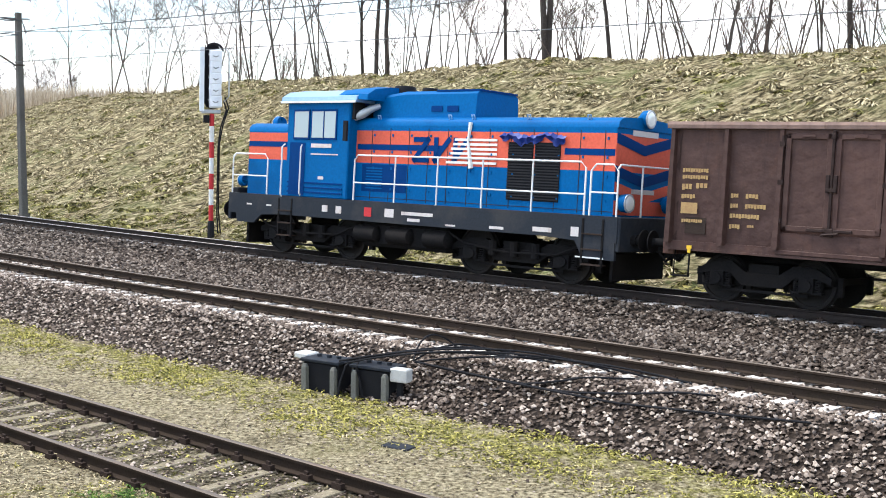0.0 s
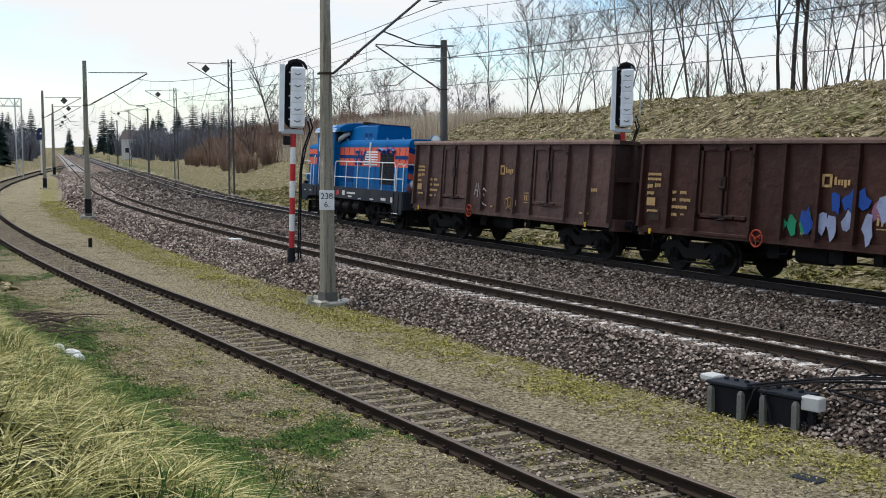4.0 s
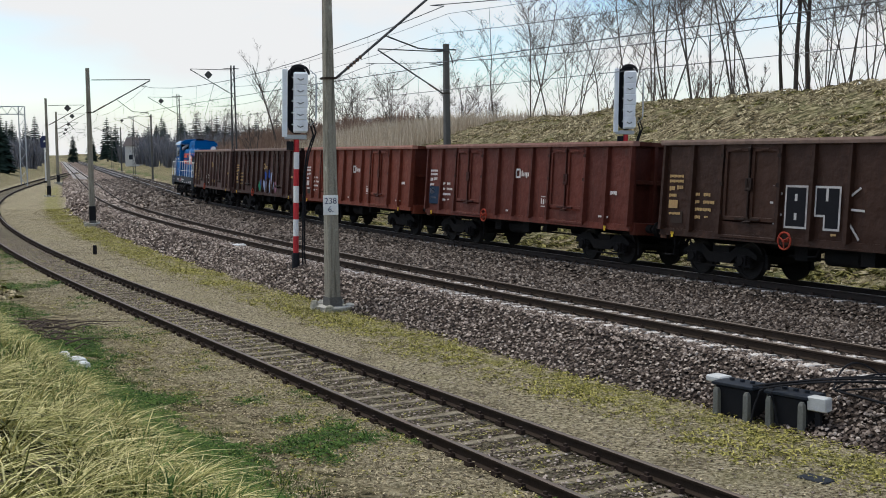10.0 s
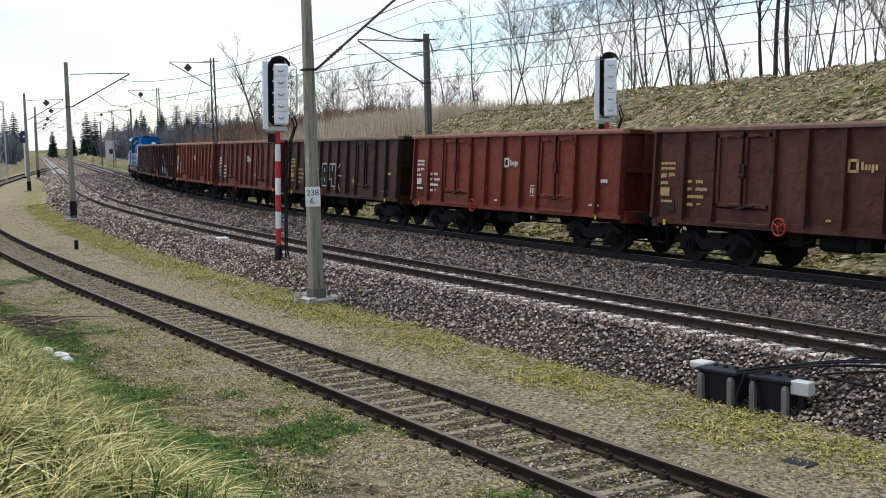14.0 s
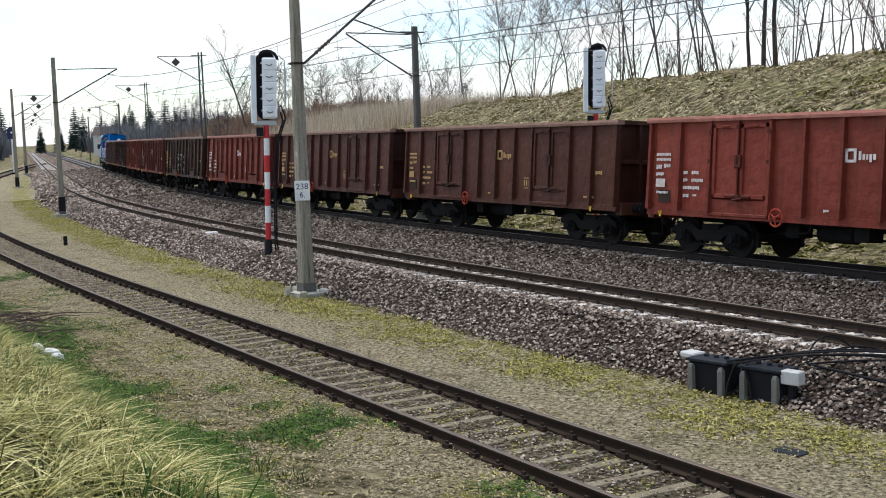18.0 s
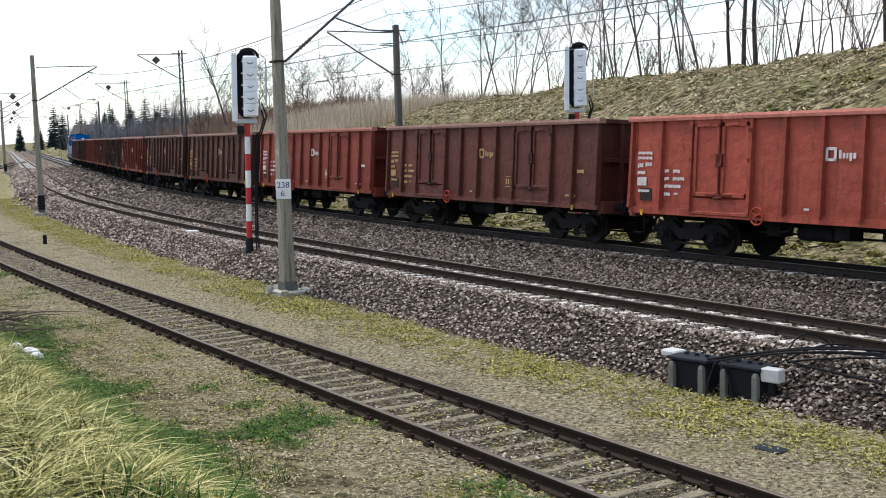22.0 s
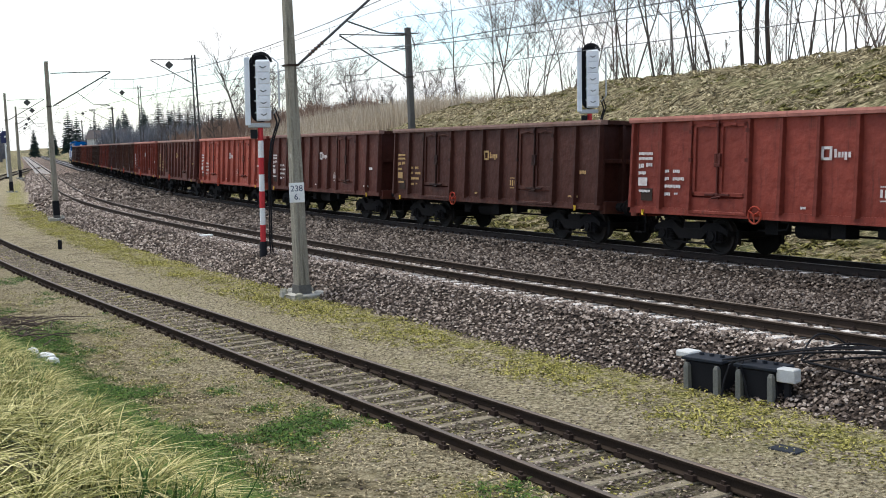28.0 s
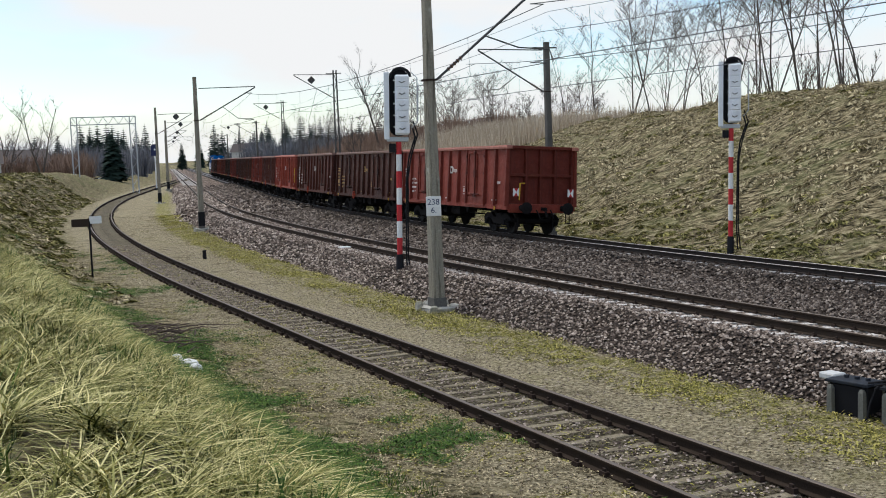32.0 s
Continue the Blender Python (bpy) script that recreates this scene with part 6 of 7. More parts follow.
def build_track_boxes():
    """Two impedance boxes on short concrete stakes, with lids and a bundle of cables to the rails."""
    for k, (x, y, dz) in enumerate(((-1.66, 18.22, 0.0), (-0.86, 17.74, 0.0))):
        b = thing("cable_box", pose(x, y, -0.70, 0, 0, 148) @ Matrix.Diagonal((0.76, 0.76, 0.80, 1)), "low black cable box on concrete stakes beside the ballast", "cable box", "cable boxes")
        part("body", Geo().box(-0.44, 0.44, -0.25, 0.25, -0.15, 0.60), M["rubber"], b, bevel=0.03)
        part("lid", Geo().sweep([[(-0.50, y_, 0.60), (0.50, y_, 0.60), (0.48, y_, 0.66), (-0.48, y_, 0.66)] for y_ in (-0.30, 0.30)]), M["loco_grey"], b, bevel=0.01)
        for sx in (-0.38, 0.34):
            for sy in (-0.31, 0.31):
                part("stake", Geo().sweep([[(sx - .06, sy - .06, -0.3), (sx + .06, sy - .06, -0.3), (sx + .06, sy + .06, -0.3), (sx - .06, sy + .06, -0.3)], [(sx - .055, sy - .05, 0.50), (sx + .055, sy - .05, 0.50), (sx + .055, sy + .05, 0.50), (sx - .055, sy + .05, 0.50)], [(sx - .03, sy - .03, 0.56), (sx + .03, sy - .03, 0.56), (sx + .03, sy + .03, 0.56), (sx - .03, sy + .03, 0.56)]]), M["stake"], b)
        for j in range(3):
            part("clamp", Geo().tube([(-0.25 + 0.25 * j, -0.05, 0.66), (-0.25 + 0.25 * j, -0.05, 0.71)], 0.05, 8), M["loco_grey"], b)
    p = thing("junction_box", pose(-0.50, 17.38, -0.72, 0, 0, 150), "small white junction box on a black stake", "junction box", "junction boxes")
    part("box", Geo().box(-0.15, 0.15, -0.09, 0.09, 0.36, 0.56), M["box_white"], p, bevel=0.015)
    part("stake", Geo().box(-0.03, 0.05, -0.02, 0.04, -0.2, 0.36), M["rubber"], p)
    p = thing("junction_box", pose(-2.02, 18.55, -0.72, 0, 0, 140), "flat white lid box behind the cable boxes", "junction box", "junction boxes")
    part("box", Geo().box(-0.16, 0.16, -0.13, 0.13, 0.48, 0.58), M["box_white"], p, bevel=0.02)
    part("stake", Geo().box(-0.05, 0.05, -0.05, 0.05, -0.2, 0.45), M["concrete"], p)
    c = thing("cable_bundle", label="loose black cables looping from the boxes to the rails", category="cable")
    rnd = random.Random(5)
    a = Vector((-0.95, 17.82, -0.15))
    for k in range(7):
        end = MAIN1.point(-4.0 - 0.75 * k, -0.9, -0.16)
        mid = (a + end) / 2 + Vector((rnd.uniform(-.4, .4), rnd.uniform(-.3, .3), 0.42 + rnd.uniform(-0.1, 0.25)))
        st = a + Vector((rnd.uniform(-.7, .7), rnd.uniform(-.2, .2), 0))
        pts = []
        for i in range(13):
            f = i / 12
            pts.append(st * (1 - f) ** 2 + mid * 2 * f * (1 - f) + end * f * f)
        part("cable", Geo().tube(pts, 0.016, 6), M["rubber"], c)
    for x0, y0, dx in ((-1.30, 17.98, -0.12), (-1.22, 17.93, 0.10)):
        pts = [(x0 + 0.25, y0 + 0.02, -0.14), (x0 + 0.08, y0 - 0.10, -0.11), (x0 + dx * 0.4, y0 - 0.27, -0.20), (x0 + dx, y0 - 0.32, -0.42), (x0 + dx * 1.3, y0 - 0.34, -0.62), (x0 + dx * 2.0, y0 - 0.36, -0.70)]
        part("cable", Geo().tube(pts, 0.017, 6), M["rubber"], c)
    for k in range(3):
        q = Vector((-0.3, 17.6, -0.1))
        end = MAIN1.point(-7.5 - 1.4 * k, -1.3 - 0.3 * k, -0.25)
        mid = (q + end) / 2 + Vector((0.6, -0.9 + 0.2 * k, -0.15))
        pts = [q * (1 - f) ** 2 + mid * 2 * f * (1 - f) + end * f * f for f in [i / 12 for i in range(13)]]
        for pnt in pts[2:]:
            pnt.z = max(pnt.z, bed_z(MAIN2.place(pnt.x, pnt.y)[1]) + 0.05)
        part("cable", Geo().tube(pts, 0.016, 6), M["rubber"], c)


build_track_boxes()


def build_small_things():
    # pointer board by the siding
    b = thing("pointer_board", pose(-29.05, 33.75, -0.62, 0, 0, 40), "thin dark post carrying a level board, dark and white", "track sign")
    part("post", Geo().tube([(0, 0, -0.2), (0.0, 0, 1.98)], 0.035, 8), M["rubber"], b)
    part("board", Geo().box(-0.62, 0.0, -0.02, 0.02, 1.78, 2.06), M["iron"], b, "dark weathered board")
    part("board", Geo().box(0.0, 0.42, -0.02, 0.02, 1.88, 2.14), M["white"], b, "white board")
    # pale rail contact box and bond by the near main
    p = MAIN1.point(26.0, -1.15)
    c = thing("rail_contact", pose(p.x, p.y, -0.14, 0, 0, 47), "small pale rail contact box beside the rail", "track equipment")
    part("box", Geo().box(-0.22, 0.22, -0.14, 0.14, -0.05, 0.10), M["litter"], c, bevel=0.02)
    part("arm", Geo().box(-0.75, -0.2, -0.05, 0.05, 0.0, 0.07), M["iron"], c)
    for x, y, k in ((-13.9, 18.7, 0.2), (-13.6, 18.5, 0.13), (-14.3, 18.9, 0.12)):
        g = Geo()
        rnd = random.Random(int(k * 100))
        ring = [[(math.cos(a) * k * r_ * rnd.uniform(.7, 1.2), math.sin(a) * k * r_ * rnd.uniform(.7, 1.2), z_) for a in [2 * math.pi * i / 9 for i in range(9)]] for r_, z_ in ((1.0, -0.04), (0.9, 0.06), (0.4, 0.10))]
        lt = thing("litter", pose(x, y, bank_z(x, y) + 0.01), "crumpled white litter on the grass", "litter", "litter")
        part("scrap", g.sweep(ring), M["litter"], lt)
    d = thing("drain_cover", pose(-0.45, 14.95, bank_z(-0.45, 14.95) - 0.002, 0, 0, 145), "dark flat slab lying in the grass", "slab")
    part("slab", Geo().box(-0.21, 0.21, -0.12, 0.12, -0.03, 0.02), M["loco_grey"], d, bevel=0.012)
    bar = thing("striped_barrier", pose(-137.5, 159.5, 0.35, 0, 0, 41), "low black and white striped barrier across the yard end", "barrier")
    for k in range(13):
        part("stripe", Geo().box(-5.2 + 0.8 * k, -4.4 + 0.8 * k, -0.15, 0.15, -0.6, 0.75), M["white"] if k % 2 else M["rubber"], bar)
    for q, u in ((38.0, 2.2),):
        p = SIDING.point(q, u)
        st = thing("marker_stake", pose(p.x, p.y, bank_z(p.x, p.y) - 0.05), "short dark marker stake in the grass", "stake", "marker stakes")
        part("stake", Geo().box(-0.06, 0.06, -0.06, 0.06, -0.1, 0.42), M["rubber"], st, bevel=0.01)


build_small_things()


# ---- loose cover: stones, grass, reeds (too many to count) ----
def scatter(name, verts, faces, spots, mat, label, category, kind="stuff", parent=None):
    """Copies a small shape to many spots (rows of x, y, z, turn, tip, size, stretch) in one mesh."""
    v = np.array(verts, dtype=np.float32)
    f = np.array(faces, dtype=np.int32)
    sp = np.array(spots, dtype=np.float32)
    n, k = len(sp), len(v)
    c, s = np.cos(sp[:, 3])[:, None], np.sin(sp[:, 3])[:, None]
    x, y, z = v[None, :, 0] * sp[:, 5:6], v[None, :, 1] * sp[:, 5:6], v[None, :, 2] * sp[:, 5:6] * sp[:, 6:7]
    ct, st = np.cos(sp[:, 4])[:, None], np.sin(sp[:, 4])[:, None]
    y, z = y * ct - z * st, y * st + z * ct
    out = np.stack([x * c - y * s + sp[:, 0:1], x * s + y * c + sp[:, 1:2], z + sp[:, 2:3]], 2).reshape(-1, 3)
    m = f.shape[1]
    idx = (f[None] + (np.arange(n) * k)[:, None, None]).reshape(-1)
    me = bpy.data.meshes.new(name)
    me.vertices.add(len(out))
    me.vertices.foreach_set("co", out.reshape(-1))
    me.loops.add(len(idx))
    me.loops.foreach_set("vertex_index", idx)
    me.polygons.add(n * len(f))
    me.polygons.foreach_set("loop_start", np.arange(0, len(idx), m, dtype=np.int32))
    me.materials.append(mat)
    me.update(calc_edges=True)
    ob = new(name, me)
    ob.parent = parent
    return tagged(ob, label, category, kind=kind)


def build_stones():
    rnd = np.random.RandomState(3)
    shapes = []
    v = [(1, 0.1, 0), (-0.9, 0.2, 0.1), (0.1, 0.85, -0.1), (-0.1, -0.8, 0.1), (0.2, 0.1, 0.7), (0.6, -0.5, 0.45)]
    f = [(0, 2, 4), (2, 1, 4), (1, 3, 4), (3, 5, 4), (5, 0, 4), (0, 5, 3)]
    spots, oily_shaded, grimy = [], [], []
    for s0, s1, dens in ((-24, 8, 265), (8, 26, 165), (26, 60, 58), (60, 150, 10)):
        for d0, d1 in ((3.1, 0.95), (-0.95, -GAP + 0.95), (-GAP + 0.60, -GAP - 0.60), (-GAP - 0.95, -GAP - 3.35), (0.6, -0.6)):
            n = int((s1 - s0) * (d0 - d1) * dens * (0.62 if d0 > -1 else 1.0))
            ss, dd = rnd.uniform(s0, s1, n), rnd.uniform(d1, d0, n)
            for s, d in zip(ss, dd):
                x, y, t = MAIN2.at(s)
                size = rnd.uniform(0.027, 0.048) * (1 if s < 8 else 1.25 if s < 26 else 1.9 if s < 60 else 3.8) * (1.18 if d > -4.5 else 1.0)
                (oily_shaded if d > -1.9 + rnd.uniform(-0.5, 0.5) else grimy if d > -4.9 + rnd.uniform(-0.7, 0.7) else spots).append((x + math.cos(t) * d, y + math.sin(t) * d, bed_z(d) + size * 0.4, rnd.uniform(0, 6.28), rnd.uniform(-0.9, 0.9), size, rnd.uniform(0.9, 1.5)))
    for _ in range(2600):
        s, d = rnd.uniform(-24, 40), -GAP + rnd.choice((-1, 1)) * rnd.uniform(0.85, 1.45)
        x, y, t = MAIN2.at(s)
        size = rnd.uniform(0.026, 0.048)
        spots.append((x + math.cos(t) * d, y + math.sin(t) * d, bed_z(d) + 0.045, rnd.uniform(0, 6.28), rnd.uniform(-0.7, 0.7), size, 0.9))
    scatter("oily_ballast_stones", v, f, oily_shaded, M["stone_dark"], "oil-darkened crushed stones round the far main line, under-train shade painted in", "ballast")
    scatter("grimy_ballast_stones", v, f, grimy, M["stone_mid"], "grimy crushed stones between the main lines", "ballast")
    # strays on the path and between the siding rails
    for _ in range(9000):
        q, u = rnd.uniform(-22, 45), rnd.uniform(-2.6, 3.2)
        p = SIDING.point(q, u)
        size = rnd.uniform(0.010, 0.028)
        spots.append((p.x, p.y, bank_z(p.x, p.y) + size * 0.4, rnd.uniform(0, 6.28), rnd.uniform(-0.6, 0.6), size, 0.8))
    for _ in range(12000):
        q, u = rnd.uniform(-22, 50), rnd.uniform(-0.7, 0.7)
        p = SIDING.point(q, u)
        size = rnd.uniform(0.012, 0.034)
        spots.append((p.x, p.y, bank_z(p.x, p.y) + size * 0.4, rnd.uniform(0, 6.28), rnd.uniform(-0.6, 0.6), size, 0.8))
    scatter("ballast_stones", v, f, spots, M["stone"], "loose crushed stones of the track bed", "ballast")


build_stones()

def tuft(blades, spread, width, bend, seed, simple=False):
    """A clump of arching blades of about unit height, their tips curling to one side."""
    r = random.Random(seed)
    v, f = [], []
    for _ in range(blades):
        a, ln = r.uniform(0, 6.283), r.uniform(0.5, 1.15)
        ox, oy = r.gauss(0, spread), r.gauss(0, spread)
        b = bend * r.uniform(0.35, 1.3)
        dx, dy = math.cos(a), math.sin(a)
        k = len(v)
        if simple:
            out, z = b * ln, ln * (1 - 0.35 * b)
            v += [(ox - dy * width * -1.2, oy + dx * width * -1.2, 0), (ox - dy * width * 1.2, oy + dx * width * 1.2, 0), (ox + dx * out, oy + dy * out, z)]
            f.append((k, k + 1, k + 2))
            continue
        curl = r.gauss(0, 0.5)
        for h, w in ((0, 0.9), (0.4, 1.0), (0.75, 0.7), (1.0, 0.12)):
            out = b * h * h
            side = curl * h ** 3
            z = ln * (h - 0.42 * b * h * h)
            for sgn in (-1, 1):
                v.append((ox + dx * out * ln - dy * (width * w * sgn + side * ln), oy + dy * out * ln + dx * (width * w * sgn + side * ln), z))
        f += [(k + m, k + m + 1, k + m + 3, k + m + 2) for m in (0, 2, 4)]
    return v, f


def mat_shape(leaves, seed):
    """A low cushion of matted grass: broad wisps that droop from a middle."""
    r = random.Random(seed)
    v, f = [], []
    for _ in range(leaves):
        a, ln, wd = r.uniform(0, 6.283), r.uniform(0.6, 1.15), r.uniform(0.06, 0.14)
        c, sn = math.cos(a), math.sin(a)
        top = (c * 0.12 + r.gauss(0, 0.16), sn * 0.12 + r.gauss(0, 0.16), r.uniform(0.28, 0.52))
        k = len(v)
        v += [top, (c * ln * 0.55 - sn * wd, sn * ln * 0.55 + c * wd, r.uniform(0.12, 0.34)), (c * ln, sn * ln, r.uniform(-0.12, 0.03)), (c * ln * 0.55 + sn * wd, sn * ln * 0.55 - c * wd, r.uniform(0.12, 0.34))]
        f += [(k, k + 1, k + 2), (k, k + 2, k + 3)]
    return [(x * 1.3, y, z) for x, y, z in v], f


def litter_shape(stalks, seed):
    """Short stalks strewn flat, a few of them raised."""
    r = random.Random(seed)
    v, f = [], []
    for _ in range(stalks):
        a, ln, w = r.uniform(0, 6.283), r.uniform(0.5, 1.2), r.uniform(0.09, 0.17)
        x, y, z = r.gauss(0, 0.7), r.gauss(0, 0.7), r.uniform(0.0, 0.16)
        c, sn, up = math.cos(a), math.sin(a), abs(r.gauss(0, 0.22))
        k = len(v)
        off = r.gauss(0, 0.12) * ln
        v += [(x, y, z), (x + c * ln * 0.4 - sn * (w + off), y + sn * ln * 0.4 + c * (w + off), z + up), (x + c * ln, y + sn * ln, z + up * 0.8), (x + c * ln * 0.4 + sn * (w - off), y + sn * ln * 0.4 - c * (w - off), z + up)]
        f += [(k, k + 3, k + 2, k + 1)]
    return v, f


def build_mats():
    """Matted winter grass in cushions: on the cutting, on the far bank, beside the siding."""
    r = random.Random(15)
    tan, olive = [[], [], []], [[], [], []]
    for _ in range(21000):
        s, d = r.uniform(-46, 84), r.uniform(4.0, 25)
        lump = noise.noise((s * 0.45, d * 0.8, 1.0)) + 0.5 * noise.noise((s * 1.4, d * 1.9, 4.0))
        if r.random() > 0.62 + lump:
            continue
        p = MAIN2.point(s, d)
        t = MAIN2.at(s)[2]
        wet = smooth_step(11.0, 4.5, d) * 0.75 + 0.5 * noise.noise((s * 0.2, d * 0.25, 7.0))
        pick = olive if r.random() < wet + 0.12 else tan
        pick[r.randrange(3)].append((p.x, p.y, bank_z(p.x, p.y) - 0.03, t - 1.571 + r.gauss(0, 0.35), 0.33 + r.gauss(0, 0.12), r.uniform(0.17, 0.40), r.uniform(0.55, 1.15)))
    for _ in range(9000):
        q, w = r.uniform(24, 118), r.uniform(2.6, 17)
        lump = noise.noise((q * 0.4, w * 0.6, 2.0))
        if r.random() > 0.6 + lump:
            continue
        p = SIDING.point(q, -w)
        pick = tan if r.random() < 0.42 - lump else olive
        pick[r.randrange(3)].append((p.x, p.y, bank_z(p.x, p.y) - 0.03, r.uniform(0, 6.283), r.gauss(0, 0.2), r.uniform(0.18, 0.50) * (0.7 if q < 40 else 1.0), r.uniform(0.5, 1.1)))
    # short stalks and wisps lying on the ground near by
    straw, moss, fresh = [[], [], []], [[], [], []], [[], []]

    def lay(pick, x, y, size, high=1.0):
        pick[r.randrange(len(pick))].append((x, y, bank_z(x, y) - 0.008, r.uniform(0, 6.283), r.gauss(0, 0.1), size, high))

    for _ in range(52000):
        q, w = r.uniform(-17, 48) if r.random() < 0.6 else r.uniform(-12, 16), r.uniform(0.8, 6.6)
        p = SIDING.point(q, -w)
        edge = noise.noise((q * 0.35, w * 0.5, 7.0)) + 0.6 * noise.noise((q * 1.3, w * 1.5, 3.0))
        wet = smooth_step(2.4, 4.0, w) * (0.52 if q < 24 else 0.30 if q < 30 else 0.0) + 0.75 * edge
        if wet + r.gauss(0, 0.07) > 0.20 and r.random() < 0.8:
            lay(fresh, p.x, p.y, r.uniform(0.06, 0.11), r.uniform(0.9, 1.8))
        elif r.random() < 0.72 + 0.5 * edge:
            lay(moss if r.random() < 0.25 + wet * 0.8 else straw, p.x, p.y, r.uniform(0.045, 0.095), r.uniform(0.6, 1.3))
    for _ in range(38000):
        s, d = r.uniform(-26, 72), r.uniform(-15.2, -9.3)
        p = MAIN2.point(s, d)
        if SIDING.place(p.x, p.y)[1] < 0.85:
            continue
        near = smooth_step(-11.9, -10.7, d) * 1.25 - 0.32 + 0.75 * noise.noise((s * 0.45, d * 0.8, 6.0))
        if r.random() > 0.55 + 0.4 * near:
            continue
        lay(moss if r.random() < near * 1.05 - 0.08 else straw, p.x, p.y, r.uniform(0.05, 0.085) * (1 + 0.35 * max(0, near)), r.uniform(0.5, 1.0) * (1 + 0.5 * max(0, near)))
    for _ in range(2200):
        p = SIDING.point(r.uniform(-20, 50), r.uniform(-0.68, 0.68))
        lay(straw if r.random() < 0.6 else moss, p.x, p.y, r.uniform(0.05, 0.10), 0.9)
    for k in range(3):
        scatter("grass_litter", *litter_shape(9, 230 + k), straw[k], M["litter_straw"], "short dead stalks lying on the bare earth", "grass")
        scatter("mossy_litter", *litter_shape(10, 240 + k), moss[k], M["moss_yellow"], "low yellow-olive moss and stalks by the ballast", "moss")
    for k in range(2):
        scatter("green_cushions", *litter_shape(11, 250 + k), fresh[k], M["blade"], "low green grass in patches at the foot of the bank", "grass")
    for k in range(3):
        scatter("matted_grass", *mat_shape(17, 200 + k), tan[k], M["mat_tan"], "matted brown winter grass in cushions on slope and path", "grass")
        scatter("matted_mossy_grass", *mat_shape(17, 210 + k), olive[k], M["mat_olive"], "matted olive-green mossy grass in cushions", "grass")


def build_grass():
    r = random.Random(11)
    # drooping tussocks of long straw on the bank under the camera
    mounds, fill, green = [[], [], [], []], [[], []], [[], []]
    q = -14.0
    while q < 27:
        w = 4.7
        while w < 14.0:
            cq, cw = q + r.uniform(-0.17, 0.17), w + r.uniform(-0.17, 0.17)
            w += 0.33
            p = SIDING.point(cq, -cw)
            dist, az = math.hypot(p.x, p.y), math.degrees(math.atan2(p.x, p.y))
            if dist < 3.2 or not -50 < az < -3 or r.random() > smooth_step(4.6, 5.7, cw + 0.5 * noise.noise((cq * 0.7, 2.0, 1.0))):
                continue
            lump = noise.noise((cq * 0.75, cw * 0.75, 5.0))
            spot = (p.x, p.y, bank_z(p.x, p.y) - 0.03, r.uniform(0, 6.28), r.uniform(-0.18, 0.18))
            if lump > -0.20:
                mounds[r.randrange(4)].append((*spot, r.uniform(0.23, 0.38) * (1 + 0.5 * max(0, lump)), r.uniform(0.85, 1.2)))
            else:
                green[r.randrange(2)].append((*spot, r.uniform(0.20, 0.36), r.uniform(0.8, 1.2)))
                fill[r.randrange(2)].append((*spot, r.uniform(0.22, 0.38), r.uniform(0.8, 1.2)))
        q += 0.33
    for _ in range(1000):
        q, w = r.uniform(22, 46), r.uniform(4.6, 13.0)
        if noise.noise((q * 0.9, w * 0.9, 2.0)) < 0.0:
            continue
        p = SIDING.point(q, -w)
        fill[r.randrange(2)].append((p.x, p.y, bank_z(p.x, p.y) - 0.03, r.uniform(0, 6.28), r.uniform(-0.2, 0.2), r.uniform(0.22, 0.42), r.uniform(0.8, 1.2)))
    for k, g in enumerate(mounds):
        v, f = tuft(84, 0.085, 0.018, 1.5, 30 + k)
        scatter("grass_tussocks", v, f, g, M["straw"], "drooping tussocks of bleached straw grass on the bank", "grass")
    for k, g in enumerate(fill):
        v, f = tuft(34, 0.18, 0.014, 1.1, 40 + k)
        scatter("straw_grass", v, f, g, M["straw"], "long bleached straw grass in tussocks on the bank", "grass")
    for _ in range(15000):
        q, w = r.uniform(-14, 40), r.uniform(3.0, 8.5)
        lumps = noise.noise((q * 0.55, w * 0.9, 7.0)) + 0.5 * noise.noise((q * 1.6, w * 1.6, 4.0))
        if lumps < -0.02 + 0.20 * max(0, abs(w - 4.6) - 1.0) + 0.3 * smooth_step(24, 38, q):
            continue
        p = SIDING.point(q, -w)
        green[r.randrange(2)].append((p.x, p.y, bank_z(p.x, p.y) - 0.02, r.uniform(0, 6.28), r.uniform(-0.2, 0.2), r.uniform(0.07, 0.17), r.uniform(0.6, 1.1)))
    for k, g in enumerate(green):
        v, f = tuft(18, 0.40, 0.038, 0.8, 60 + k, True)
        scatter("green_grass", v, f, g, M["blade"], "fresh green grass at the foot of the bank", "grass")
    # short dry turf: strip by the ballast, path edges, cutting slope
    dry, mossy = [[], []], [[], []]
    for _ in range(9000):
        s, d = r.uniform(-24, 60), r.uniform(-12.6, -9.2)
        p = MAIN2.point(s, d)
        q, u = SIDING.place(p.x, p.y)
        if u < 1.9 or r.random() > smooth_step(-12.6, -10.8, d):
            continue
        (mossy if noise.noise((p.x * 0.7, p.y * 0.7, 6.0)) + r.gauss(0, 0.15) > -0.05 else dry)[r.randrange(2)].append((p.x, p.y, bank_z(p.x, p.y) - 0.02, r.uniform(0, 6.28), r.uniform(-0.3, 0.3), r.uniform(0.04, 0.09), r.uniform(0.4, 0.8)))
    for _ in range(9000):
        q, w = r.uniform(-20, 60), r.choice((-1, 1, 1)) * r.uniform(1.4, 5.5)
        p = SIDING.point(q, -w)
        if MAIN2.place(p.x, p.y)[1] > -9.4:
            continue
        dry[r.randrange(2)].append((p.x, p.y, bank_z(p.x, p.y) - 0.02, r.uniform(0, 6.28), r.uniform(-0.3, 0.3), r.uniform(0.04, 0.12), r.uniform(0.4, 0.9)))
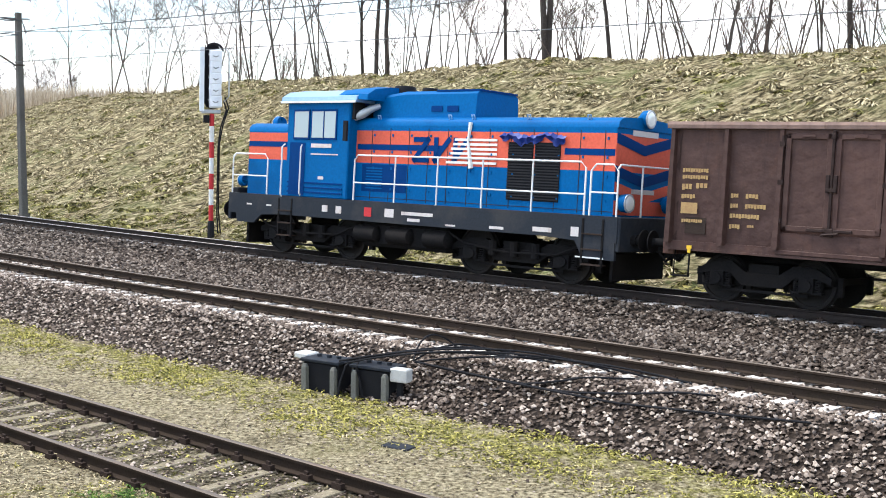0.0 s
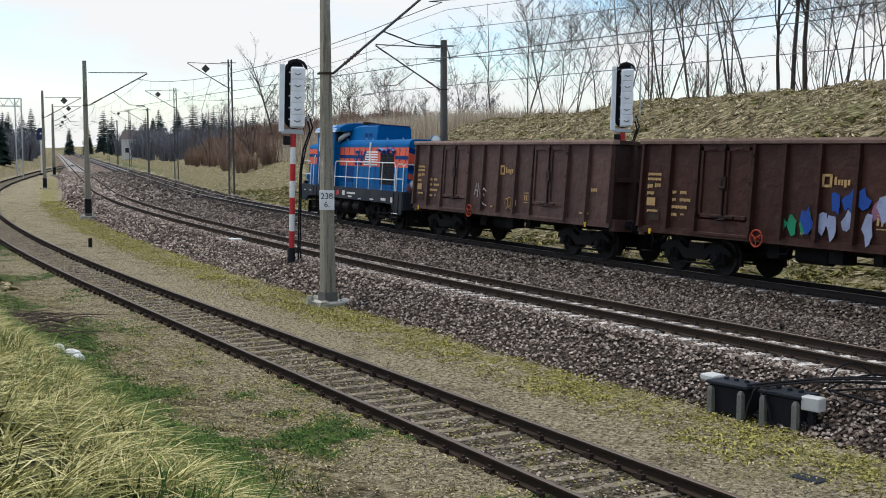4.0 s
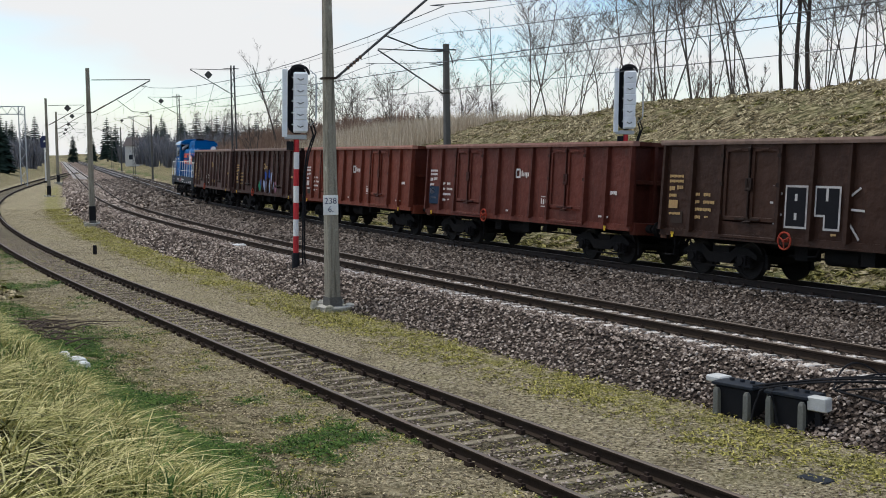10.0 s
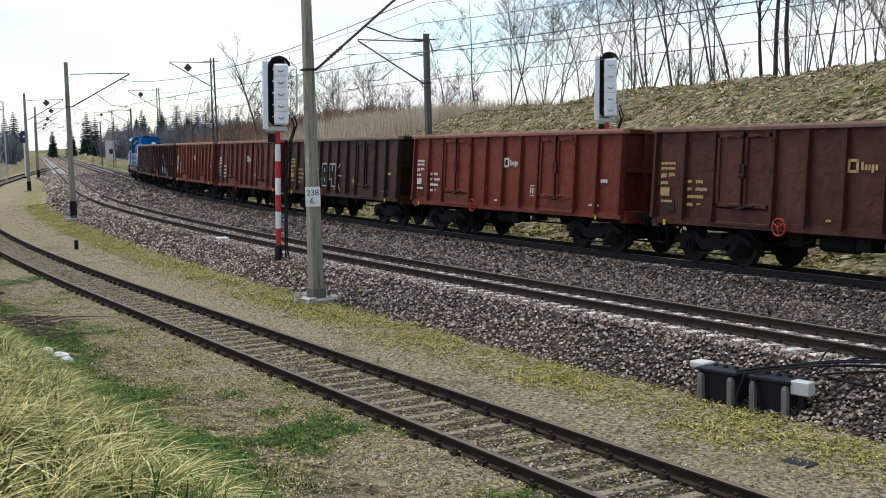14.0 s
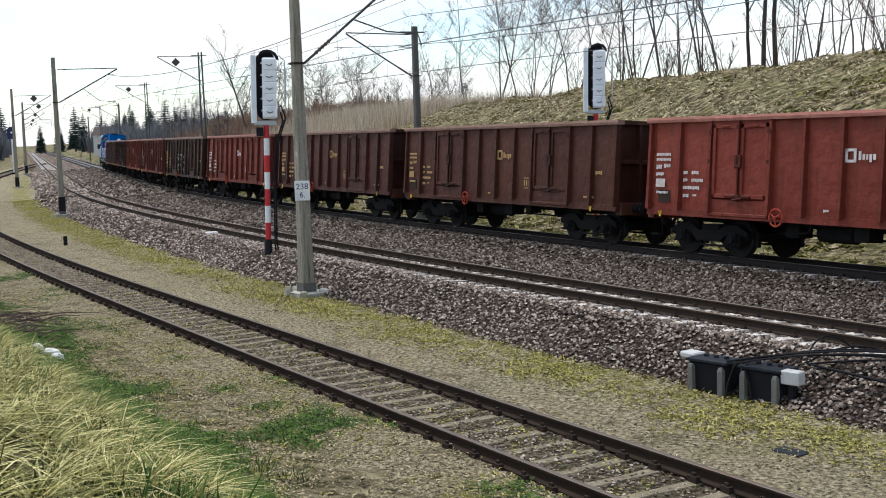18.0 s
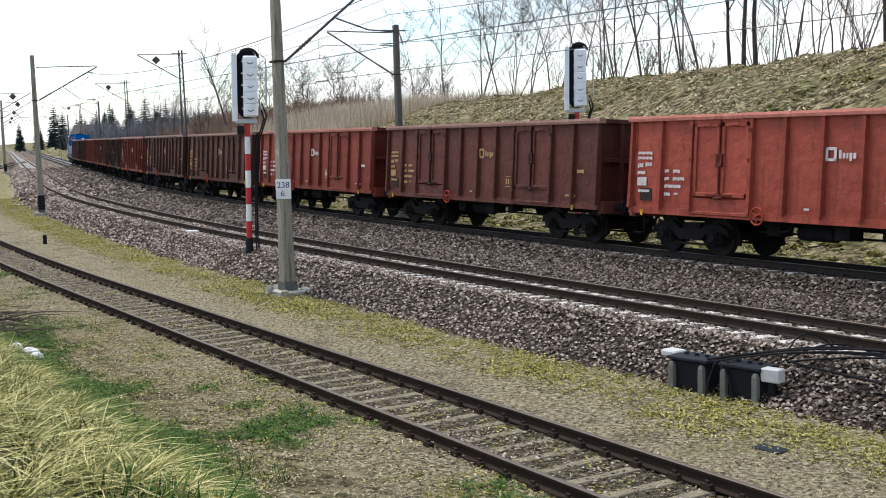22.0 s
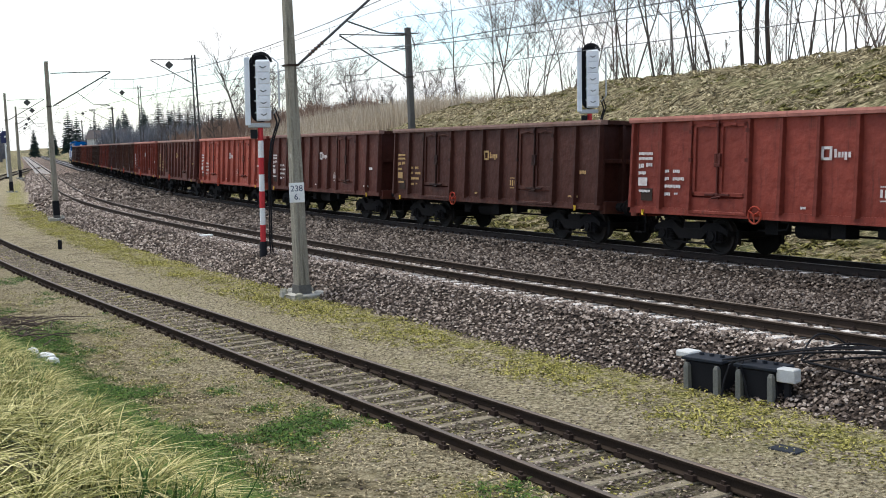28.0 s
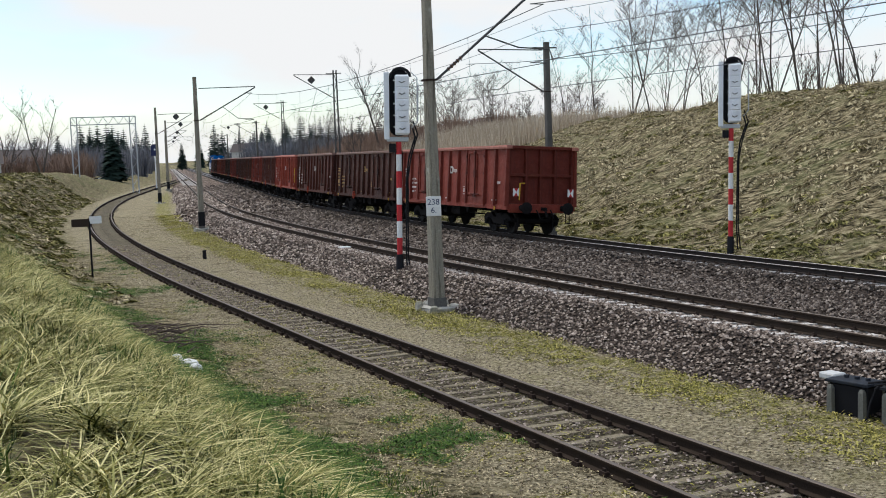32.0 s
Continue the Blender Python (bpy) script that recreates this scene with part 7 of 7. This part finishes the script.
    for _ in range(170):
        a, k = r.uniform(0, 6.28), r.uniform(0.42, 1.2)
        x, y = -12.78 + math.cos(a) * k, 27.85 + math.sin(a) * k
        (mossy if r.random() < 0.6 else dry)[r.randrange(2)].append((x, y, bank_z(x, y) - 0.02, r.uniform(0, 6.28), r.uniform(-0.3, 0.3), r.uniform(0.08, 0.2), r.uniform(0.7, 1.2)))
    for _ in range(14000):
        s, d = r.uniform(-60, 100), r.uniform(4.2, 26)
        p = MAIN2.point(s, d)
        lump = noise.noise((s * 0.5, d * 0.9, 1.0))
        if r.random() > 0.5 + lump:
            continue
        bucket = mossy if (d < 8 and r.random() < 0.55) else dry
        bucket[r.randrange(2)].append((p.x, p.y, bank_z(p.x, p.y) - 0.03, r.uniform(0, 6.28), r.uniform(-0.7, -0.2), r.uniform(0.14, 0.36), r.uniform(0.4, 0.8)))
    for k in range(2):
        v, f = tuft(11, 0.55, 0.05, 1.0, 80 + k, True)
        scatter("dry_turf", v, f, dry[k], M["turf"], "short flattened winter grass on the cutting and path", "grass")
        v, f = tuft(11, 0.5, 0.05, 0.8, 90 + k, True)
        scatter("mossy_turf", v, f, mossy[k], M["mossy"], "low yellow-green turf along the ballast foot", "grass")
    # reed flats behind the end of the cutting
    reeds = [[], []]
    for _ in range(5200):
        s, d = r.uniform(60, 126), r.uniform(15.5, 50)
        if s + 0.35 * max(0, d - 12) < 77:
            continue
        p = MAIN2.point(s, d)
        reeds[r.randrange(2)].append((p.x, p.y, bank_z(p.x, p.y) - 0.1, r.uniform(0, 6.28), r.uniform(-0.12, 0.12), r.uniform(1.5, 2.8), 1.0))
    for _ in range(1500):
        s, d = r.uniform(-50, 72), r.uniform(24, 60)
        p = MAIN2.point(s, d)
        reeds[r.randrange(2)].append((p.x, p.y, bank_z(p.x, p.y) - 0.1, r.uniform(0, 6.28), r.uniform(-0.15, 0.15), r.uniform(0.5, 1.2), 1.0))
    for k, g in enumerate(reeds):
        v, f = tuft(16, 0.26, 0.016, 0.22, 120 + k, True)
        scatter("reeds", v, f, g, M["reed"], "pale dry reeds standing on the flats", "reeds")


def build_brush():
    """Cut twigs left in a heap beside the siding."""
    r = random.Random(8)
    t = thing("brush_heap", pose(-16.6, 20.9, bank_z(-16.6, 20.9), 0, 0, 138), "heap of dead brown twigs lying on bare earth", "brushwood")
    for _ in range(90):
        x, y = r.gauss(0, 1.1), r.gauss(0, 0.38)
        a, ln = r.gauss(0.0, 0.7), r.uniform(0.5, 1.6)
        z = r.uniform(0.02, 0.16) * math.exp(-x * x)
        pts = [(x + math.cos(a) * ln * k / 4 + r.gauss(0, 0.03), y + math.sin(a) * ln * k / 4 + r.gauss(0, 0.03), z + 0.05 * math.sin(k) + 0.03) for k in range(5)]
        part("twig", Geo().tube(pts, [0.018, 0.015, 0.012, 0.009, 0.005], 4), M["twig"], t)


M["mat_tan"] = leaf_material("grass_matted_brown", (0.085, 0.065, 0.034), (0.66, 0.56, 0.345))
M["moss_yellow"] = leaf_material("moss_yellow_green", (0.055, 0.055, 0.012), (0.54, 0.47, 0.15), (0.24, 0.22, 0.055))
M["litter_straw"] = leaf_material("stalks_dead", (0.045, 0.033, 0.016), (0.62, 0.52, 0.325))
M["mat_olive"] = leaf_material("grass_matted_olive", (0.036, 0.036, 0.011), (0.38, 0.34, 0.125))
M["turf"] = leaf_material("turf_dry", (0.10, 0.078, 0.04), (0.66, 0.57, 0.36))
M["mossy"] = leaf_material("turf_mossy", (0.13, 0.12, 0.035), (0.46, 0.41, 0.19))
build_grass()
build_mats()
build_brush()


# ---- trees ----
def bare_tree(name, x, y, h, r0, seed, stems=1, lean=0.06, spread=0.55, density=1.0, mat="bark", label="", z=None, depth=3):
    """Leafless tree: tapered stems, limbs, fine twigs in one crown."""
    r = random.Random(seed)
    base = bank_z(x, y) if z is None else z
    t = thing(name, pose(x, y, base - 0.05), label, "tree", "bare trees")
    trunk, crown = Geo(), Geo()

    def limb(p, d, ln, rad, level):
        pts, rads = [p], [rad]
        n = 5 if level == 0 else 4 if level == 1 else 2 if level == 2 else 1
        for k in range(n):
            d = (d + Vector((r.gauss(0, 0.085), r.gauss(0, 0.085), r.gauss(0.04, 0.05)))).normalized()
            p = p + d * (ln / n)
            pts.append(p)
            rads.append(max(0.007, rad * (1 - 0.80 * (k + 1) / n)))
        (trunk if level == 0 else crown).tube(pts, rads, 7 if level == 0 else 4 if level == 1 else 3, caps=level < 2)
        if level >= depth:
            return
        kids = int((11 if level == 0 else 6 if level == 1 else 5) * density)
        for k in range(kids):
            f = r.uniform(0.28, 1.0) if level == 0 else r.uniform(0.15, 1.0)
            i = min(n - 1, int(f * n))
            q = pts[i].lerp(pts[i + 1], f * n - i)
            a = r.uniform(0, 6.283)
            side = Vector((math.cos(a), math.sin(a), 0))
            nd = (d * (1 - spread) + side * spread + Vector((0, 0, 0.25))).normalized()
            limb(q, nd, ln * r.uniform(0.28, 0.5) * (1.15 - 0.5 * f), max(0.011, rads[i] * 0.5), level + 1)

    for k in range(stems):
        a = r.uniform(0, 6.283)
        off = Vector((math.cos(a), math.sin(a), 0)) * (0.25 * r.random() * (stems > 1))
        tilt = Vector((math.cos(a) * lean * r.uniform(.4, 1.6), math.sin(a) * lean * r.uniform(.4, 1.6), 1)).normalized()
        limb(off, tilt, h * r.uniform(0.82, 1.0), r0 * r.uniform(0.75, 1.0), 0)
    part("trunk", trunk, M[mat], t, smooth=True)
    part("crown", crown, M[mat], t)
    return t


def polar(az, dist):
    return math.sin(radians(az)) * dist, math.cos(radians(az)) * dist


def crest_dist(az, d):
    """Distance from the camera at which the bearing az crosses d metres behind the far main."""
    lo, hi = 20.0, 200.0
    for _ in range(40):
        m = (lo + hi) / 2
        x, y = polar(az, m)
        if MAIN2.place(x, y)[1] < d:
            lo = m
        else:
            hi = m
    return hi


def build_trees():
    r = random.Random(21)
    tall = "tall bare tree with dark trunks on top of the cutting"
    for az, d, h, r0, stems, mat in ((-2.9, 25, 15, 0.26, 1, "bark_dark"), (-2.35, 25.5, 15, 0.25, 1, "bark_dark"), (-3.5, 26, 13, 0.2, 1, "bark_dark"), (5.2, 24, 15, 0.30, 2, "bark_dark"), (3.25, 26, 13, 0.17, 1, "bark_dark"), (8.15, 25, 14, 0.2, 1, "bark_dark"),
                                     (15.2, 27, 14, 0.18, 1, "bark_dark"), (18.9, 26, 14, 0.2, 1, "bark_dark")):
        x, y = polar(az, crest_dist(az, d))
        bare_tree("bare_tree", x, y, h, r0 * 0.62, int(az * 10) + 500, stems, 0.03, 0.45, 0.8, mat, tall, depth=2)
    mid = "leafless young tree with ascending branches above the cutting"
    for az, d, h, r0, stems in ((-16.6, 30, 9.5, 0.12, 1), (-15.2, 33, 10.5, 0.14, 2), (-12.9, 36, 11, 0.12, 2), (-11.6, 34, 9.5, 0.1, 2), (-10.2, 27, 9, 0.09, 2), (-8.6, 25, 9.5, 0.10, 3), (-7.4, 26, 10, 0.1, 3), (-5.6, 25, 9.5, 0.09, 3),
                               (-4.7, 28, 10, 0.09, 2), (-0.6, 27, 8, 0.07, 3), (1.2, 29, 8, 0.08, 2), (6.7, 28, 6, 0.06, 3), (10.8, 25, 7.5, 0.08, 2), (11.8, 27, 7.5, 0.07, 3), (13.4, 26, 8, 0.08, 3), (14.4, 25, 6.5, 0.07, 2), (16.6, 29, 7, 0.07, 3), (-18.2, 44, 10, 0.1, 2), (-21.5, 52, 10, 0.11, 2), (-23.4, 46, 7, 0.08, 2), (-14.2, 29, 9, 0.08, 2), (-13.6, 40, 10, 0.09, 3), (-9.4, 30, 9.5, 0.08, 3), (-6.6, 31, 10, 0.08, 3), (-1.6, 26, 9, 0.07, 3), (0.3, 25, 7, 0.06, 3), (2.2, 27, 8, 0.06, 2), (4.2, 30, 9, 0.07, 2), (9.4, 27, 8, 0.07, 3), (12.6, 29, 8.5, 0.07, 2), (17.7, 26, 8, 0.07, 3), (19.8, 28, 8, 0.07, 2)):
        x, y = polar(az, crest_dist(az, d))
        bare_tree("bare_tree", x, y, h * (1.35 if az < -3 else 1.12), r0 * 0.72, int(az * 10) + 900, stems, 0.22, 0.62, 1.15, "bark", mid, depth=3)
    for k in range(44):
        az = r.uniform(-16, 21)
        x, y = polar(az, crest_dist(az, r.uniform(23, 30)))
        bare_tree("bare_shrub", x, y, r.uniform(1.8, 4.2), 0.035, 1300 + k, 4, 0.45, 0.5, 0.6, "twig", "low leafless scrub on the edge of the cutting", depth=2)


build_trees()


def conifer(x, y, h, seed, z=None, label="dark green conifer in the distance"):
    r = random.Random(seed)
    t = thing("conifer", pose(x, y, (bank_z(x, y) if z is None else z) - 0.1), label, "tree", "conifers")
    part("trunk", Geo().tube([(0, 0, 0), (0, 0, h * 0.5), (0, 0, h)], [h * 0.018, h * 0.012, 0.02], 6), M["bark_dark"], t)
    g = Geo()
    layers = 20
    for k in range(layers):
        f = k / layers
        z0, rad = h * (0.10 + 0.88 * f), h * (0.30 if h < 9 else 0.22) * (1 - f) ** 0.7 + 0.2
        n = 15
        for j in range(n):
            a = 2 * math.pi * (j + r.random()) / n
            ln = rad * r.uniform(0.7, 1.15)
            c, s = math.cos(a), math.sin(a)
            w = ln * 0.36
            droop = ln * r.uniform(0.15, 0.4)
            g.add([(0, 0, z0 + 0.1), (c * ln * 0.6 - s * w, s * ln * 0.6 + c * w, z0 - droop * 0.5), (c * ln, s * ln, z0 - droop), (c * ln * 0.6 + s * w, s * ln * 0.6 - c * w, z0 - droop * 0.5), (c * ln * 0.55, s * ln * 0.55, z0 - droop * 0.5 + 0.25 * w)],
                  [(0, 1, 4), (1, 2, 4), (2, 3, 4), (3, 0, 4)])
    part("crown", g, M["needle"], t)
    return t


def build_distance():
    r = random.Random(77)
    for az, dist, h in ((-39.5, 190, 8.2), (-42.9, 250, 9), (-41.9, 260, 9.5), (-21.9, 190, 9.5), (-33.0, 330, 11), (-32.3, 340, 12), (-33.7, 350, 11), (-31.4, 350, 10), (-30.5, 330, 9), (-29.9, 345, 10), (-35.6, 380, 10), (-36.4, 390, 9), (-28.6, 300, 9), (-27.2, 320, 8)):
        x, y = polar(az, dist)
        conifer(x, y, h, int(dist + az), 0.6)
    for k in range(105):
        az = r.uniform(-41, -19.0)
        dist = r.uniform(380, 520)
        x, y = polar(az, dist)
        if abs(MAIN2.place(x, y)[1] + 3) < 11:
            continue
        conifer(x, y, r.uniform(10, 18), k, 0.5)
    bare_tree("bare_tree", *polar(-42.7, 190), 14, 0.2, 31, 2, 0.12, 0.55, 1.0, "bark", "pale leafless tree beyond the yard", z=0.5)
    bare_tree("bare_tree", *polar(-44.2, 200), 12, 0.18, 32, 2, 0.15, 0.55, 1.0, "bark", "pale leafless tree beyond the yard", z=0.5)
    bare_tree("bare_tree", *polar(-27.1, 165), 15, 0.2, 33, 1, 0.05, 0.5, 1.1, "bark", "slender birch-like bare tree beyond the cutting", z=1.5)
    for k in range(24):
        az, dist = -31.5 + 0.66 * k + r.uniform(-0.3, 0.3), r.uniform(140, 215)
        x, y = polar(az, dist)
        if MAIN2.place(x, y)[1] > 12:
            bare_tree("bare_tree", x, y, r.uniform(6.5, 11), 0.09, 700 + k, 2, 0.16, 0.6, 1.1, "bark", "grey leafless tree among the scrub behind the reeds")
    # scrub and woods on the skyline
    g = Geo()
    for k in range(46):
        a, ln = r.uniform(0, 6.283), r.uniform(0.5, 1.0)
        b = Vector((math.cos(a) * 0.14 * r.random(), math.sin(a) * 0.14 * r.random(), 0))
        tip = b + Vector((math.cos(a) * 0.40 * ln * r.random(), math.sin(a) * 0.40 * ln * r.random(), ln))
        w = 0.014
        side = Vector((-math.sin(a), math.cos(a), 0)) * w
        g.add([b - side, b + side, tip], [(0, 1, 2)])
        for _ in range(2):
            m0 = b.lerp(tip, r.uniform(0.3, 0.8))
            t2 = m0 + Vector((r.gauss(0, 0.13), r.gauss(0, 0.13), r.uniform(0.08, 0.25)))
            g.add([m0 - side * 0.7, m0 + side * 0.7, t2], [(0, 1, 2)])
    spots, near = [], []
    for _ in range(1700):
        az = r.uniform(-52, 24)
        dist = r.uniform(230, 420)
        x, y = polar(az, dist)
        s, d = MAIN2.place(x, y)
        if abs(d + 3) < 11:
            continue
        spots.append((x, y, 0.5 if d < 30 else 2.2, r.uniform(0, 6.28), 0, r.uniform(5, 9.5), 1.0))
    scatter("far_woods", g.v, g.f, spots, M["wood_far"], "grey leafless woods on the skyline, haze painted into their colour", "woods")
    for _ in range(1100):
        az = r.uniform(-32, -17)
        dist = r.uniform(132, 215)
        x, y = polar(az, dist)
        s, d = MAIN2.place(x, y)
        if d < 11 or s < 118:
            continue
        near.append((x, y, bank_z(x, y), r.uniform(0, 6.28), 0, r.uniform(1.6, 3.0) + 2.4 * max(0, noise.noise((x * 0.09, y * 0.09, 3.0)) + 0.3), 1.0))
    for _ in range(420):
        az = r.uniform(-50, -40.6)
        dist = r.uniform(195, 245)
        x, y = polar(az, dist)
        near.append((x, y, bank_z(x, y), r.uniform(0, 6.28), 0, r.uniform(3.4, 6.0), 1.0))
    scatter("brown_scrub", g.v, g.f, near, M["scrub"], "reddish-brown winter scrub behind the reeds", "scrub")
    # houses beyond the yard
    for az, dist, w, dp, h, roof, turn in ((-33.2, 330, 9, 7, 5.0, 2.2, 20), (-44.4, 210, 14, 9, 3.8, 2.0, 50), (-46.2, 190, 12, 8, 3.6, 2.0, 45)):
        x, y = polar(az, dist)
        hs = thing("house", pose(x, y, 0.4, 0, 0, turn), "pale rendered house with a dark pitched roof", "house", "houses beyond the yard")
        part("wall", Geo().box(-w / 2, w / 2, -dp / 2, dp / 2, -0.5, h), M["house_wall"], hs)
        part("roof", Geo().sweep([[(-w / 2 - .4, -dp / 2 - .4, h - .1), (-w / 2 - .4, dp / 2 + .4, h - .1), (-w / 2 - .4, 0, h + roof)], [(w / 2 + .4, -dp / 2 - .4, h - .1), (w / 2 + .4, dp / 2 + .4, h - .1), (w / 2 + .4, 0, h + roof)]]), M["house_roof"], hs)
        n = int(w / 3)
        for k in range(n):
            for z in ((1.0, 4.0) if h > 5.5 else (1.2,)):
                xx = -w / 2 + (k + 0.5) * w / n
                wd = part("window", Geo().box(xx - .65, xx + .65, -dp / 2 - 0.06, -dp / 2 + 0.05, z, z + 1.5), M["white"], hs)
                part("pane", Geo().box(xx - .52, xx + .52, -dp / 2 - 0.08, -dp / 2 - 0.06, z + .12, z + 1.38), M["pane"], wd)


# blue-grey haze of distance is put into the colour of the woods
M["wood_far"] = leaf_material("woods_far_hazed", (0.10, 0.105, 0.125), (0.24, 0.235, 0.245))
M["scrub"] = leaf_material("scrub_brown", (0.16, 0.10, 0.075), (0.38, 0.27, 0.20))
build_distance()


# ---- what moves ----
def run_at(t):
    """Metres that the head of the train has covered: close to 7 m/s, gaining a little."""
    return 9.265 + 6.893 * t - 0.00186 * t ** 2 + 0.000162 * t ** 3


def ride(s, half):
    """Pose of a vehicle whose middle is at s, carried on two bogies."""
    a, b = MAIN2.point(s + half), MAIN2.point(s - half)
    c, d = (a + b) / 2, a - b
    return pose(c.x, c.y, 0, CANT, 0, math.degrees(math.atan2(d.y, d.x)))


def turning(ws, x, r):
    walk(ws, [(k / 15, pose(x, 0, r, 0, math.degrees(run_at(k / 15) / r) % 360, 0)) for k in range(481)])


def motions():
    times = [0.5 * i for i in range(65)]
    for i, w in enumerate(wagons):
        walk(w, [(t, ride(run_at(t) - PITCH_LEN * (i + 1) - PITCH_LEN / 2, 4.5)) for t in times])
        for bog in w.children:
            if bog.name.startswith("bogie"):
                for ws in bog.children:
                    turning(ws, ws.location.x, 0.46)
    for bog in loco.children:
        for ws in bog.children:
            if ws.name.startswith("wheelset"):
                turning(ws, ws.location.x, 0.55)
    walk(loco, [(t, ride(run_at(t) - PITCH_LEN + 6.68, 3.4)) for t in times])


motions()
